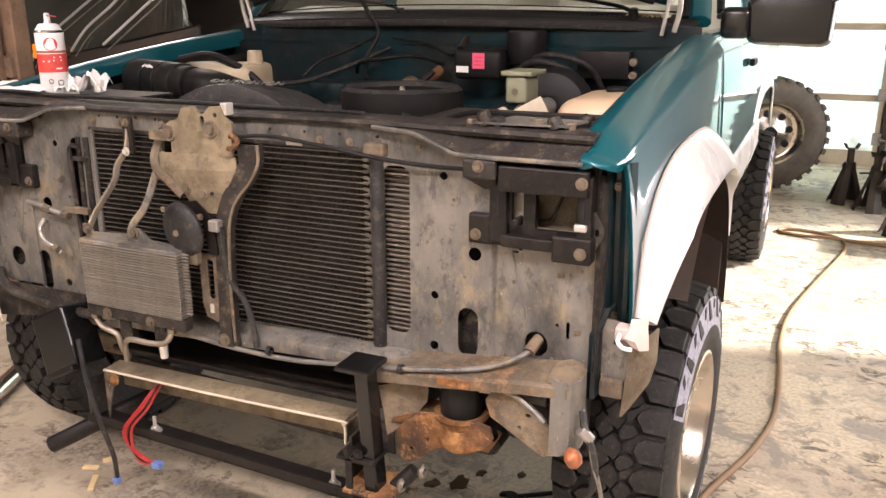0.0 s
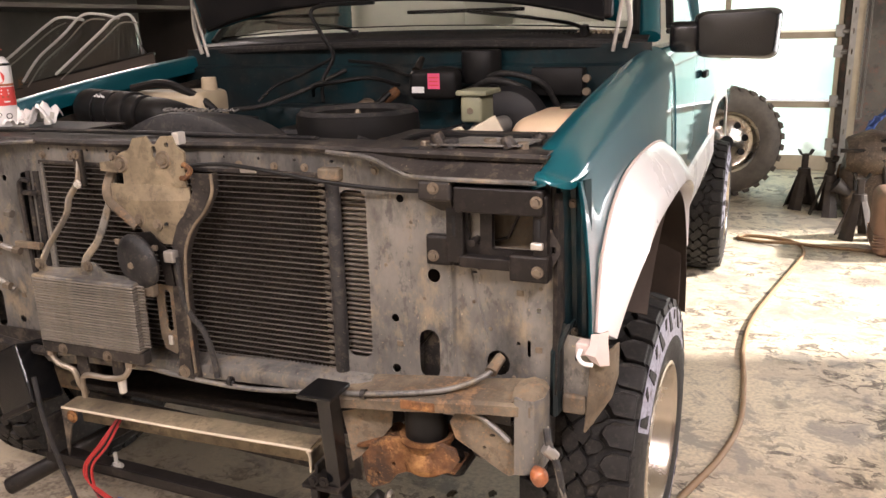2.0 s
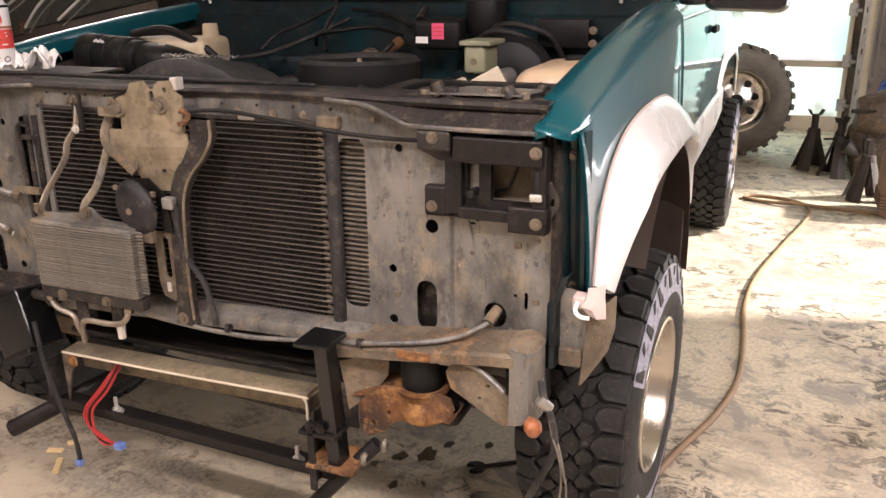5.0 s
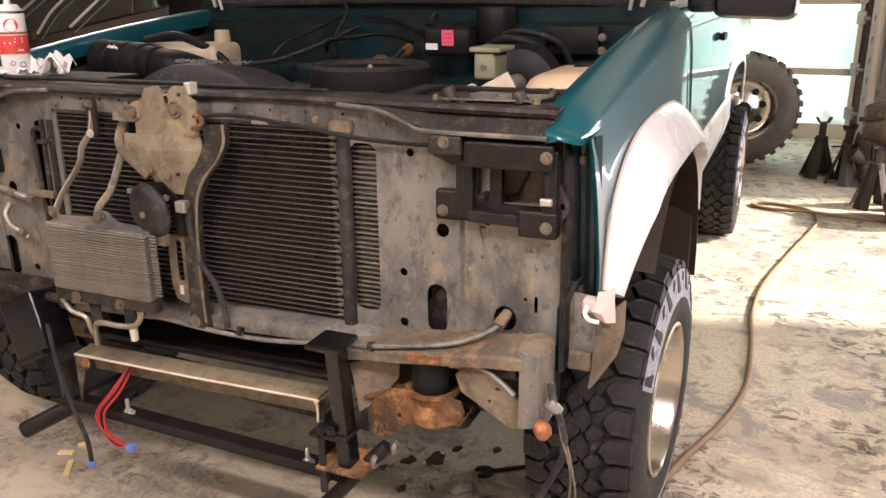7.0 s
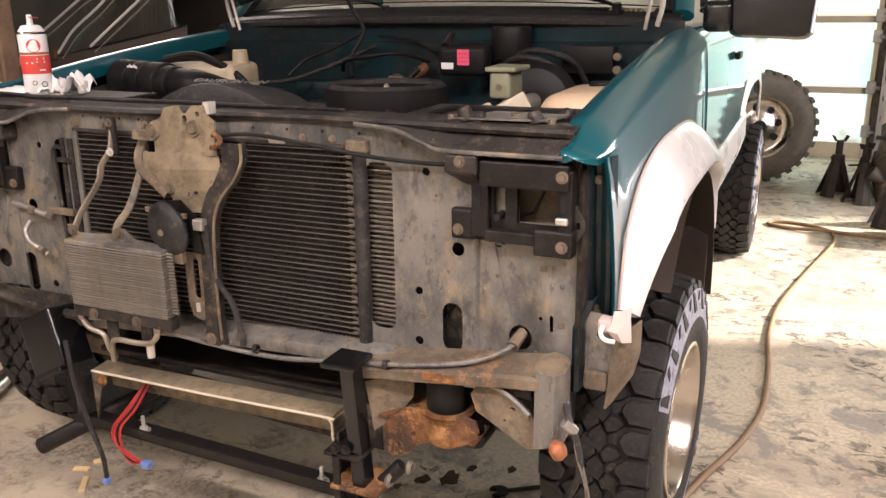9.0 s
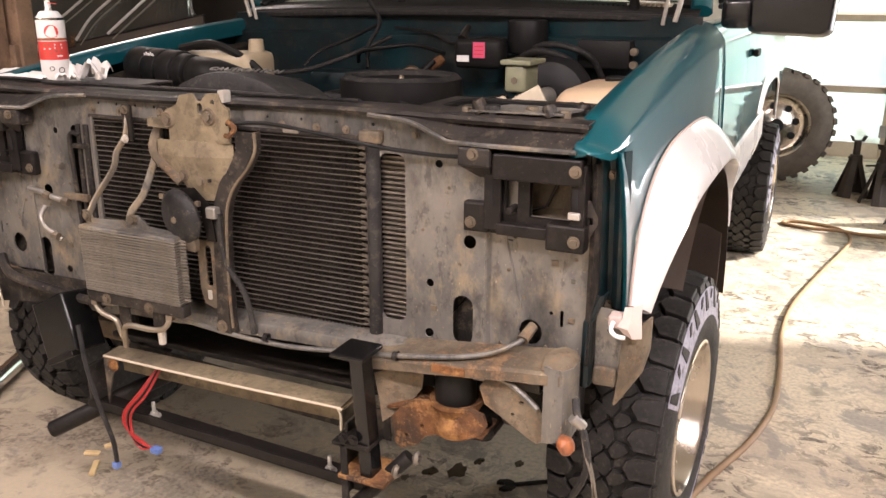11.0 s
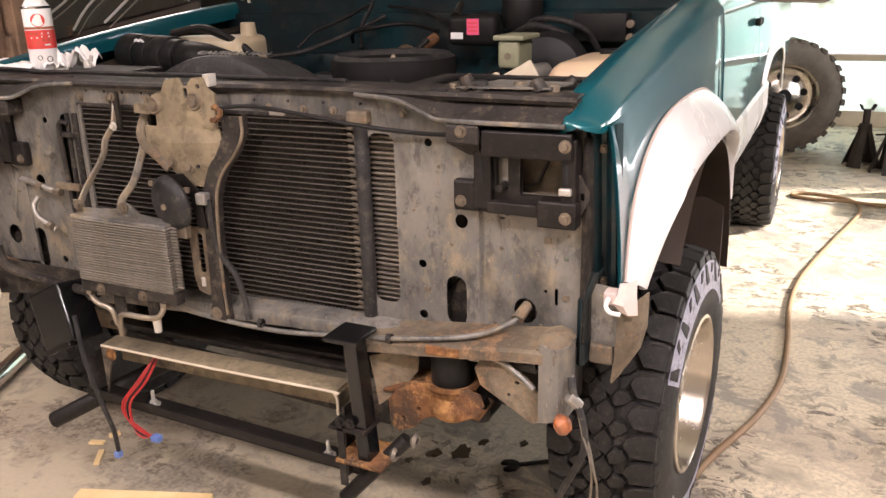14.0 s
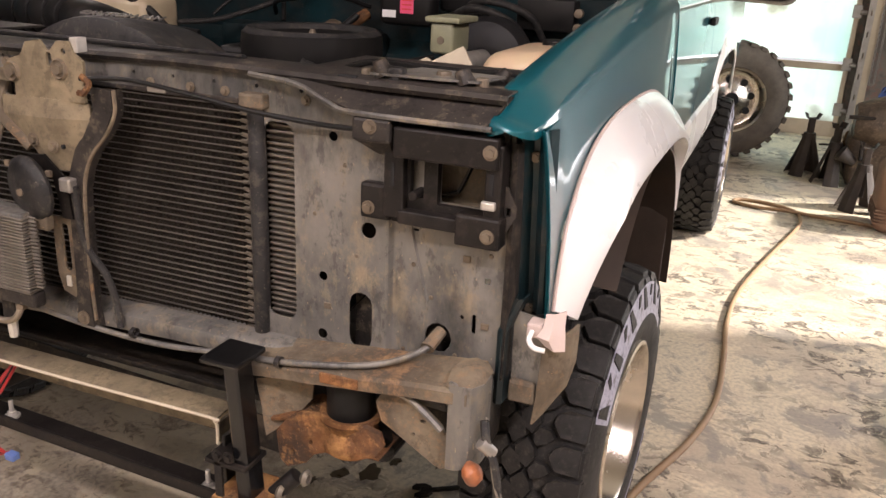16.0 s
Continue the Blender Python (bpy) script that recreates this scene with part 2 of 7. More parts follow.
M = {
    "teal": material("teal_paint", (0.002, 0.082, 0.104), 0.30, 0.15, (0.002, 0.070, 0.088), 3, 0.3, 400, 0.0, coat=0.85, rough_var=0.04, spec=0.25),
    # same teal with dust, darkened to carry the shade of bay and flanges
    "teal_shaded": material("teal_paint_dusty", (0.003, 0.024, 0.030), 0.42, 0.1, (0.006, 0.010, 0.011), 4, 0.95, 80, 0.1, dirt=(0.03, 0.028, 0.024), dirt_at=0.56, spec=0.35),
    "white": material("white_flare_paint", (0.80, 0.78, 0.76), 0.28, 0, (0.72, 0.70, 0.68), 4, 0.3, 200, 0.02, coat=0.5),
    "white_bare": material("flare_lip_plastic", (0.56, 0.46, 0.42), 0.6, 0, (0.45, 0.36, 0.32), 8, 0.5, 120, 0.1),
    "support": material("dusty_black_sheet_metal", (0.070, 0.070, 0.069), 0.46, 0.25, (0.205, 0.192, 0.168), 5, 1.0, 90, 0.25, dirt=(0.26, 0.21, 0.14), dirt_at=0.59, dirt_scale=6, dents=0.9, streak=0.55),
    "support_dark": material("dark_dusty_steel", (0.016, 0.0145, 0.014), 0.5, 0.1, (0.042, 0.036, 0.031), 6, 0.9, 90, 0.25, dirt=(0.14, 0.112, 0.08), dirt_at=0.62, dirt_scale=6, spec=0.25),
    "tan": material("dirt_caked_steel", (0.195, 0.155, 0.105), 0.72, 0.05, (0.068, 0.055, 0.042), 8, 1.0, 100, 0.4, dirt=(0.25, 0.150, 0.078), dirt_at=0.61, dirt_scale=8, spec=0.25),
    "rust": material("rusted_steel", (0.215, 0.098, 0.04), 0.9, 0.0, (0.05, 0.033, 0.024), 11, 1.0, 140, 0.7, dirt=(0.34, 0.18, 0.07), dirt_at=0.57, dirt_scale=9, spec=0.15),
    "black": material("black_painted_steel", (0.0065, 0.0055, 0.0052), 0.45, 0, (0.015, 0.0125, 0.011), 9, 0.5, 120, 0.08, dirt=(0.034, 0.027, 0.022), dirt_at=0.64, dirt_scale=7, spec=0.22),
    "plastic": material("black_plastic", (0.007, 0.007, 0.007), 0.44, 0, (0.014, 0.013, 0.012), 10, 0.5, 160, 0.05, spec=0.15),
    "plastic_dusty": material("dusty_black_plastic", (0.015, 0.015, 0.016), 0.52, 0, (0.036, 0.034, 0.032), 8, 0.7, 120, 0.1, dirt=(0.10, 0.085, 0.066), dirt_at=0.66, dirt_scale=7, spec=0.25),
    "rubber": material("tyre_rubber", (0.013, 0.0125, 0.012), 0.6, 0, (0.026, 0.024, 0.022), 14, 0.7, 150, 0.25, dirt=(0.08, 0.07, 0.06), dirt_at=0.64, dirt_scale=10, spec=0.25),
    "rubber_worn": material("dusty_tyre_rubber", (0.15, 0.125, 0.095), 0.8, 0, (0.085, 0.072, 0.058), 10, 0.7, 150, 0.25),
    # pale blue that stands for reflected daylight on the tyre sidewalls
    "sidewall_sheen": material("pale_sidewall_paint", (0.42, 0.42, 0.50), 0.6, 0, (0.28, 0.28, 0.35), 22, 0.9, 150, 0.1, dirt=(0.10, 0.09, 0.085), dirt_at=0.58, dirt_scale=18),
    "fin": material("condenser_fins", (0.125, 0.114, 0.098), 0.5, 0.4, (0.075, 0.067, 0.056), 8, 0.7, 120, 0.1, dirt=(0.17, 0.14, 0.10), dirt_at=0.6, dirt_scale=4, spread=0.25),
    # shade between the tubes, put into a near-black core colour
    "fin_shade": material("fin_shadow_core", (0.034, 0.029, 0.024), 0.85, 0.1, (0.052, 0.044, 0.035), 10, 0.6, 300, 0.3, spec=0.2),
    "alu": material("dirty_aluminium", (0.22, 0.2, 0.17), 0.5, 0.5, (0.15, 0.13, 0.10), 8, 0.8, 120, 0.12, dirt=(0.20, 0.165, 0.115), dirt_at=0.55, dirt_scale=5, spread=0.15),
    "chrome": material("polished_metal", (0.75, 0.74, 0.72), 0.12, 1.0, (0.62, 0.6, 0.57), 6, 0.5, 100, 0.02, rough_var=0.06),
    "rim": material("machined_aluminium_rim", (0.62, 0.57, 0.5), 0.25, 1.0, (0.5, 0.45, 0.38), 6, 0.5, 100, 0.03),
    "zinc": material("zinc_hardware", (0.60, 0.58, 0.53), 0.35, 0.5, (0.44, 0.41, 0.36), 30, 0.5, 150, 0.1, spread=0.15),
    "bolt_dirty": material("dirty_bolt", (0.20, 0.165, 0.12), 0.6, 0.5, (0.13, 0.1, 0.07), 30, 0.6, 150, 0.2, spread=0.2),
    # near-black that paints the shade of openings which are not cut
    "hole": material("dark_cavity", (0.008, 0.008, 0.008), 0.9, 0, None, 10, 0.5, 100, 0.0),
    "floor": None,
    "dust_beam": material("worn_dusty_beam", (0.29, 0.235, 0.15), 0.6, 0.2, (0.15, 0.12, 0.08), 6, 0.9, 120, 0.3, dirt=(0.07, 0.058, 0.045), dirt_at=0.60, dirt_scale=7, spec=0.3),
    "gloss_black": material("gloss_black_paint", (0.004, 0.004, 0.0045), 0.22, 0, (0.008, 0.008, 0.008), 9, 0.5, 120, 0.04),
    "hood_black": material("dull_black_hood_lining", (0.008, 0.008, 0.009), 0.5, 0, (0.016, 0.015, 0.015), 5, 0.9, 90, 0.1, spec=0.25),
    "oil": material("oil_stain", (0.05, 0.035, 0.018), 0.3, 0, (0.10, 0.075, 0.045), 30, 0.7, 100, 0.05),
    "wood": material("pine_lumber", (0.78, 0.60, 0.33), 0.65, 0, (0.62, 0.44, 0.21), 9, 0.6, 60, 0.15),
    "hose": material("tan_rubber_hose", (0.30, 0.19, 0.10), 0.6, 0, (0.24, 0.15, 0.08), 12, 0.5, 120, 0.1),
    "yellowed": material("yellowed_plastic", (0.44, 0.37, 0.25), 0.4, 0, (0.33, 0.26, 0.17), 8, 0.6, 100, 0.05),
    "pinkish": material("reservoir_plastic", (0.52, 0.41, 0.26), 0.4, 0, (0.52, 0.33, 0.23), 4, 0.8, 100, 0.05),
    "cream": material("cream_plastic", (0.55, 0.48, 0.36), 0.5, 0, (0.42, 0.36, 0.26), 10, 0.6, 120, 0.1),
    "greenish": material("brake_reservoir_plastic", (0.27, 0.27, 0.175), 0.45, 0, (0.19, 0.19, 0.12), 12, 0.6, 120, 0.1),
    "engine": material("greasy_engine_metal", (0.010, 0.009, 0.008), 0.5, 0.3, (0.032, 0.027, 0.022), 12, 0.7, 120, 0.3, dirt=(0.085, 0.062, 0.04), dirt_at=0.66, dirt_scale=10, spec=0.25),
    "brown_junk": material("grimy_brown_castings", (0.12, 0.085, 0.055), 0.6, 0.3, (0.06, 0.045, 0.035), 14, 0.7, 120, 0.3, dirt=(0.25, 0.19, 0.12), dirt_at=0.6, dirt_scale=9),
    "red": material("red_wire_insulation", (0.22, 0.014, 0.014), 0.4, 0, (0.35, 0.02, 0.02), 20, 0.5, 100, 0.05),
    "label_red": material("red_label", (0.62, 0.06, 0.05), 0.4, 0, (0.55, 0.05, 0.04), 10, 0.4, 100, 0.0),
    "label_pink": material("pink_label", (0.75, 0.09, 0.20), 0.5, 0, (0.65, 0.08, 0.17), 10, 0.4, 100, 0.0),
    "label_white": material("white_label", (0.75, 0.74, 0.72), 0.5, 0, (0.65, 0.64, 0.62), 10, 0.4, 100, 0.0),
    "paper": material("white_paper_towel", (0.80, 0.78, 0.75), 0.9, 0, (0.72, 0.70, 0.67), 10, 0.4, 200, 0.3),
    "blue": material("blue_plastic_connector", (0.08, 0.14, 0.38), 0.5, 0, (0.12, 0.18, 0.36), 20, 0.5, 100, 0.1),
    "blue_cloth": material("blue_cloth", (0.06, 0.11, 0.32), 0.9, 0, (0.04, 0.07, 0.2), 9, 0.6, 120, 0.3),
    "orange": material("rusty_orange_plastic", (0.40, 0.13, 0.045), 0.4, 0, (0.18, 0.07, 0.035), 30, 0.9, 100, 0.2),
    "stand": material("grimy_jack_stand_steel", (0.032, 0.027, 0.023), 0.6, 0.1, (0.065, 0.052, 0.042), 10, 0.7, 120, 0.2, spec=0.25),
    "wall": material("painted_plaster_wall", (0.58, 0.54, 0.45), 0.8, 0, (0.48, 0.44, 0.36), 2, 0.5, 60, 0.15, dirt=(0.34, 0.3, 0.24), dirt_at=0.64),
    "wall_shelf": material("dim_cluttered_wall", (0.17, 0.15, 0.125), 0.8, 0, (0.09, 0.08, 0.07), 1.6, 0.9, 60, 0.2, dirt=(0.26, 0.10, 0.07), dirt_at=0.62, dirt_scale=2.2),
    "wall_dark": material("dark_storage_wall", (0.10, 0.085, 0.07), 0.85, 0, (0.06, 0.05, 0.042), 2, 0.6, 60, 0.2),
    "ceiling": material("ceiling_board", (0.42, 0.39, 0.33), 0.85, 0, (0.36, 0.32, 0.27), 1.5, 0.5, 60, 0.1),
    "post": material("brown_painted_post", (0.34, 0.22, 0.14), 0.7, 0, (0.17, 0.115, 0.08), 5, 0.7, 80, 0.2, dirt=(0.30, 0.2, 0.13), dirt_at=0.6),
    "trim": material("dirty_beige_rail", (0.50, 0.42, 0.30), 0.6, 0.1, (0.38, 0.31, 0.22), 6, 0.6, 90, 0.15),
    "steel": material("galvanised_steel", (0.38, 0.36, 0.33), 0.45, 0.7, (0.27, 0.25, 0.22), 12, 0.6, 120, 0.1),
    "dark_cloth": material("brown_bag", (0.24, 0.14, 0.09), 0.8, 0, (0.17, 0.1, 0.065), 9, 0.6, 100, 0.3),
    "liner": material("black_wheel_liner", (0.022, 0.017, 0.014), 0.6, 0, (0.05, 0.035, 0.026), 6, 0.6, 90, 0.15, spec=0.2),
    # grey-green made paler to carry the sunlight inside the cab
    "dash": material("grey_green_dashboard", (0.68, 0.67, 0.55), 0.7, 0, (0.58, 0.57, 0.46), 3, 0.5, 200, 0.1),
    "grey_shaft": material("galvanised_tube", (0.35, 0.31, 0.25), 0.45, 0.7, (0.22, 0.18, 0.13), 12, 0.7, 120, 0.15),
    "glass": glass("clear_glass", (0.98, 0.99, 0.98)),
    "amber": glass("amber_lens", (0.95, 0.45, 0.05), 0.15),
    "fibreglass": translucent("mint_fibreglass", (0.86, 0.92, 0.85), (0.70, 0.86, 0.79), 0.75, (0.42, 0.42, 0.34)),
    "tube_light": glow("lit_fluorescent_tube", (1.0, 0.88, 0.70), 9.0),
}


def floor_material():
    """Old painted concrete: cream paint, worn bare in patches, with dark scuffs."""
    m = bpy.data.materials.new("worn_painted_concrete")
    m.use_nodes = True
    t = m.node_tree
    b = t.nodes["Principled BSDF"]
    co = t.nodes.new("ShaderNodeTexCoord").outputs["Object"]

    def tex(s, d, r, dist=0.0, stretch=None):
        n = t.nodes.new("ShaderNodeTexNoise")
        n.inputs["Scale"].default_value, n.inputs["Detail"].default_value = s, d
        n.inputs["Roughness"].default_value, n.inputs["Distortion"].default_value = r, dist
        if stretch:
            mp = t.nodes.new("ShaderNodeMapping")
            mp.inputs["Scale"].default_value = stretch
            mp.inputs["Rotation"].default_value = (0, 0, 0.5)
            t.links.new(co, mp.inputs["Vector"])
            t.links.new(mp.outputs[0], n.inputs["Vector"])
        else:
            t.links.new(co, n.inputs["Vector"])
        return n.outputs["Fac"]

    def rng(f, a, c):
        r = t.nodes.new("ShaderNodeMapRange")
        r.inputs["From Min"].default_value, r.inputs["From Max"].default_value = a, c
        t.links.new(f, r.inputs["Value"])
        return r.outputs["Result"]

    def mix(f, a, c):
        n = t.nodes.new("ShaderNodeMix")
        n.data_type = "RGBA"
        t.links.new(f, n.inputs[0])
        for s, v in ((6, a), (7, c)):
            if isinstance(v, tuple):
                n.inputs[s].default_value = (*v, 1)
            else:
                t.links.new(v, n.inputs[s])
        return n.outputs[2]

    paint = mix(rng(tex(1.1, 6, 0.6), 0.35, 0.65), (0.72, 0.625, 0.455), (0.60, 0.52, 0.375))
    worn = mix(rng(tex(2.3, 10, 0.7, 0.4), 0.50, 0.545), paint, (0.52, 0.44, 0.33))
    flake = t.nodes.new("ShaderNodeMath")
    flake.operation = "MULTIPLY"
    t.links.new(rng(tex(11.0, 10, 0.70, 0.8, (1.0, 1.25, 1.0)), 0.520, 0.54), flake.inputs[0])
    t.links.new(rng(tex(2.1, 6, 0.6), 0.44, 0.56), flake.inputs[1])
    scuff = mix(flake.outputs[0], worn, (0.11, 0.09, 0.07))
    grey = t.nodes.new("ShaderNodeMath")
    grey.operation = "MULTIPLY"
    grey.inputs[1].default_value = 0.75
    t.links.new(rng(tex(4.6, 10, 0.72, 0.5), 0.53, 0.58), grey.inputs[0])
    scuff = mix(grey.outputs[0], scuff, (0.24, 0.22, 0.20))
    stain = mix(rng(tex(0.9, 8, 0.65, 0.3), 0.56, 0.70), scuff, (0.17, 0.14, 0.11))
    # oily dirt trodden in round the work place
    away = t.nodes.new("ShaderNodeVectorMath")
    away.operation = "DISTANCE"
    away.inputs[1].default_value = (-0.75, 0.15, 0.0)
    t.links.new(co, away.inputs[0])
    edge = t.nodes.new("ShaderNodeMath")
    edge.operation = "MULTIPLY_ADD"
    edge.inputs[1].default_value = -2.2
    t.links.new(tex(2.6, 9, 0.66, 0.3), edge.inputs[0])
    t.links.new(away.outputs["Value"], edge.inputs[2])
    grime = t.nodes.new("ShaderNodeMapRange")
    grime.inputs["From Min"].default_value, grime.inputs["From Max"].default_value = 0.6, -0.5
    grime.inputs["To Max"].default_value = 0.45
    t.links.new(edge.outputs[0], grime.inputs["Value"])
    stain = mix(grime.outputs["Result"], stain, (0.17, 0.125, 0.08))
    t.links.new(mix(rng(tex(70, 3, 0.5), 0.4, 0.8), stain, (0.40, 0.35, 0.27)), b.inputs["Base Color"])
    t.links.new(ramp_to(t, tex(3, 6, 0.6), 0.42, 0.72), b.inputs["Roughness"])
    n = t.nodes.new("ShaderNodeBump")
    n.inputs["Strength"].default_value, n.inputs["Distance"].default_value = 0.2, 0.004
    t.links.new(tex(60, 5, 0.6), n.inputs["Height"])
    t.links.new(n.outputs["Normal"], b.inputs["Normal"])
    return m


M["floor"] = floor_material()




# ---- mesh tools ----
def thing(name, label, category, group="", at=(0, 0, 0)):
    ob = new(name)
    ob.location = at
    ob.empty_display_size = 0.1
    return tagged(ob, label, category, group)


def part(name, bm, mat, parent=None, label="", smooth=False):
    """Link a bmesh as one mesh object under a thing or a part."""
    bmesh.ops.recalc_face_normals(bm, faces=bm.faces)
    me = bpy.data.meshes.new(name)
    bm.to_mesh(me)
    bm.free()
    me.materials.append(M[mat] if isinstance(mat, str) else mat)
    if smooth:
        me.shade_smooth()
        me.set_sharp_from_angle(angle=radians(38))
    ob = new(name, me)
    if parent:
        ob.parent = parent
    if label:
        ob["label"] = label
    return ob


def again(ob, m, parent):
    """Another object on the same mesh."""
    o = new(ob.name.split(".")[0], ob.data)
    o.parent = parent
    o.matrix_basis = m
    if "label" in ob:
        o["label"] = ob["label"]
    return o


def box(lo, hi, bevel=0.0, bm=None, m=None, seg=2):
    own = bmesh.new()
    bmesh.ops.create_cube(own, size=1.0)
    c = [(a + b) / 2 for a, b in zip(lo, hi)]
    s = [abs(b - a) for a, b in zip(lo, hi)]
    bmesh.ops.transform(own, matrix=Matrix.Translation(c) @ Matrix.Diagonal((*s, 1)), verts=own.verts)
    if bevel:
        bmesh.ops.bevel(own, geom=list(own.edges), offset=min(bevel, min(s) * 0.45), segments=seg, affect="EDGES", profile=0.5)
    if m is not None:
        bmesh.ops.transform(own, matrix=m, verts=own.verts)
    return merge(bm, own)


def merge(bm, own):
    if bm is None:
        return own
    me = bpy.data.meshes.new("t")
    own.to_mesh(me)
    own.free()
    bm.from_mesh(me)
    bpy.data.meshes.remove(me)
    return bm


def rod(a, b, r, r2=None, seg=16, bevel=0.0, bm=None):
    """A cylinder or cone from a to b."""
    a, b = Vector(a), Vector(b)
    own = bmesh.new()
    bmesh.ops.create_cone(own, cap_ends=True, segments=seg, radius1=r, radius2=r if r2 is None else r2, depth=(b - a).length)
    if bevel:
        rim = [e for e in own.edges if len(e.link_faces) == 2 and any(len(f.verts) > 4 for f in e.link_faces)]
        bmesh.ops.bevel(own, geom=rim, offset=bevel, segments=2, affect="EDGES", profile=0.5)
    turn = (b - a).to_track_quat("Z", "Y").to_matrix().to_4x4()
    bmesh.ops.transform(own, matrix=Matrix.Translation((a + b) / 2) @ turn, verts=own.verts)
    return merge(bm, own)


def smooth_path(pts, n=6):
    """Points along a Catmull-Rom curve."""
    p = [Vector(q) for q in pts]
    p = [2 * p[0] - p[1]] + p + [2 * p[-1] - p[-2]]
    out = []
    for i in range(1, len(p) - 2):
        for k in range(n):
            t = k / n
            a, b, c, d = p[i - 1], p[i], p[i + 1], p[i + 2]
            out.append(0.5 * (2 * b + (c - a) * t + (2 * a - 5 * b + 4 * c - d) * t * t + (3 * b - a - 3 * c + d) * t ** 3))
    return out + [p[-2]]


def tube(pts, r, seg=8, n=6, bm=None, flat=1.0, smooth=True):
    """A round pipe or cable through the points."""
    path = smooth_path(pts, n) if smooth else [Vector(q) for q in pts]
    own = bmesh.new()
    rings, up = [], Vector((0.13, 0.21, 0.97)).normalized()
    for i, q in enumerate(path):
        d = (path[min(i + 1, len(path) - 1)] - path[max(i - 1, 0)]).normalized()
        s = d.cross(up)
        s = s.normalized() if s.length > 1e-3 else Vector((1, 0, 0))
        up = s.cross(d).normalized()
        rings.append([own.verts.new(q + r * (math.cos(6.2832 * k / seg) * s + flat * math.sin(6.2832 * k / seg) * up)) for k in range(seg)])
    for a, b in zip(rings, rings[1:]):
        for k in range(seg):
            own.faces.new((a[k], a[(k + 1) % seg], b[(k + 1) % seg], b[k]))
    own.faces.new(rings[0][::-1])
    own.faces.new(rings[-1])
    return merge(bm, own)


def circle(x, y, r, n=16, ry=None, turn=0.0):
    ry = r if ry is None else ry
    return [(x + r * math.cos(turn + 6.28319 * k / n), y + ry * math.sin(turn + 6.28319 * k / n)) for k in range(n)]


def slot(x, y, w, h, n=6):
    """Upright or lying oblong with round ends."""
    out = []
    if h >= w:
        r = w / 2
        for k in range(n + 1):
            out.append((x + r * math.cos(math.pi * k / n), y + h / 2 - r + r * math.sin(math.pi * k / n)))
        for k in range(n + 1):
            out.append((x - r * math.cos(math.pi * k / n), y - h / 2 + r - r * math.sin(math.pi * k / n)))
        return out
    return [(x + (py - y), y + (px - x)) for px, py in slot(x, y, h, w, n)]


def rect(x0, y0, x1, y1, r=0.0, n=3):
    if not r:
        return [(x0, y0), (x1, y0), (x1, y1), (x0, y1)]
    out = []
    for cx, cy, a in ((x1 - r, y0 + r, -90), (x1 - r, y1 - r, 0), (x0 + r, y1 - r, 90), (x0 + r, y0 + r, 180)):
        for k in range(n + 1):
            g = radians(a + 90 * k / n)
            out.append((cx + r * math.cos(g), cy + r * math.sin(g)))
    return out


def plate(outline, holes=(), depth=0.003, m=None, bm=None, lip=0.0):
    """A flat sheet in the xz plane (its face at y = 0, towards -y) with holes cut through it, depth thick towards +y."""
    own = bmesh.new()
    edges = []
    for loop in (outline, *holes):
        vs = [own.verts.new((x, 0, z)) for x, z in loop]
        edges += [own.edges.new((vs[i], vs[(i + 1) % len(vs)])) for i in range(len(vs))]
    bmesh.ops.triangle_fill(own, use_beauty=True, use_dissolve=False, edges=edges, normal=(0, -1, 0))
    faces = list(own.faces)
    made = bmesh.ops.extrude_face_region(own, geom=faces)
    bmesh.ops.translate(own, vec=(0, depth, 0), verts=[g for g in made["geom"] if isinstance(g, bmesh.types.BMVert)])
    bmesh.ops.recalc_face_normals(own, faces=own.faces)
    if m is not None:
        bmesh.ops.transform(own, matrix=m, verts=own.verts)
    return merge(bm, own)


def loft(rows, bm=None, close=False, thick=0.0):
    """A skin over rows of points, each row with as many points."""
    own = bmesh.new()
    vs = [[own.verts.new(p) for p in row] for row in rows]
    for a, b in zip(vs, vs[1:]):
        n = len(a)
        for k in range(n if close else n - 1):
            own.faces.new((a[k], a[(k + 1) % n], b[(k + 1) % n], b[k]))
    if thick:
        bmesh.ops.recalc_face_normals(own, faces=own.faces)
        bmesh.ops.solidify(own, geom=list(own.faces), thickness=thick)
    return merge(bm, own)


def spin(profile, centre, axis="x", seg=48, bm=None):
    """A closed ring or bowl: profile of (along the axis, radius) turned round an axis through centre."""
    own = bmesh.new()
    cx, cy, cz = centre
    rings = []
    for k in range(seg):
        a = 6.2831853 * k / seg
        if axis == "x":
            rings.append([own.verts.new((cx + s, cy + r * math.cos(a), cz + r * math.sin(a))) for s, r in profile])
        elif axis == "y":
            rings.append([own.verts.new((cx + r * math.cos(a), cy + s, cz + r * math.sin(a))) for s, r in profile])
        else:
            rings.append([own.verts.new((cx + r * math.cos(a), cy + r * math.sin(a), cz + s)) for s, r in profile])
    for k in range(seg):
        a, b = rings[k], rings[(k + 1) % seg]
        for i in range(len(profile) - 1):
            own.faces.new((a[i], a[i + 1], b[i + 1], b[i]))
    bmesh.ops.remove_doubles(own, verts=own.verts, dist=1e-5)
    return merge(bm, own)


def jitter(bm, amount, scale=8.0, seed=0.0):
    for v in bm.verts:
        v.co += amount * noise.noise_vector(v.co * scale + Vector((seed, seed, seed)))
    return bm


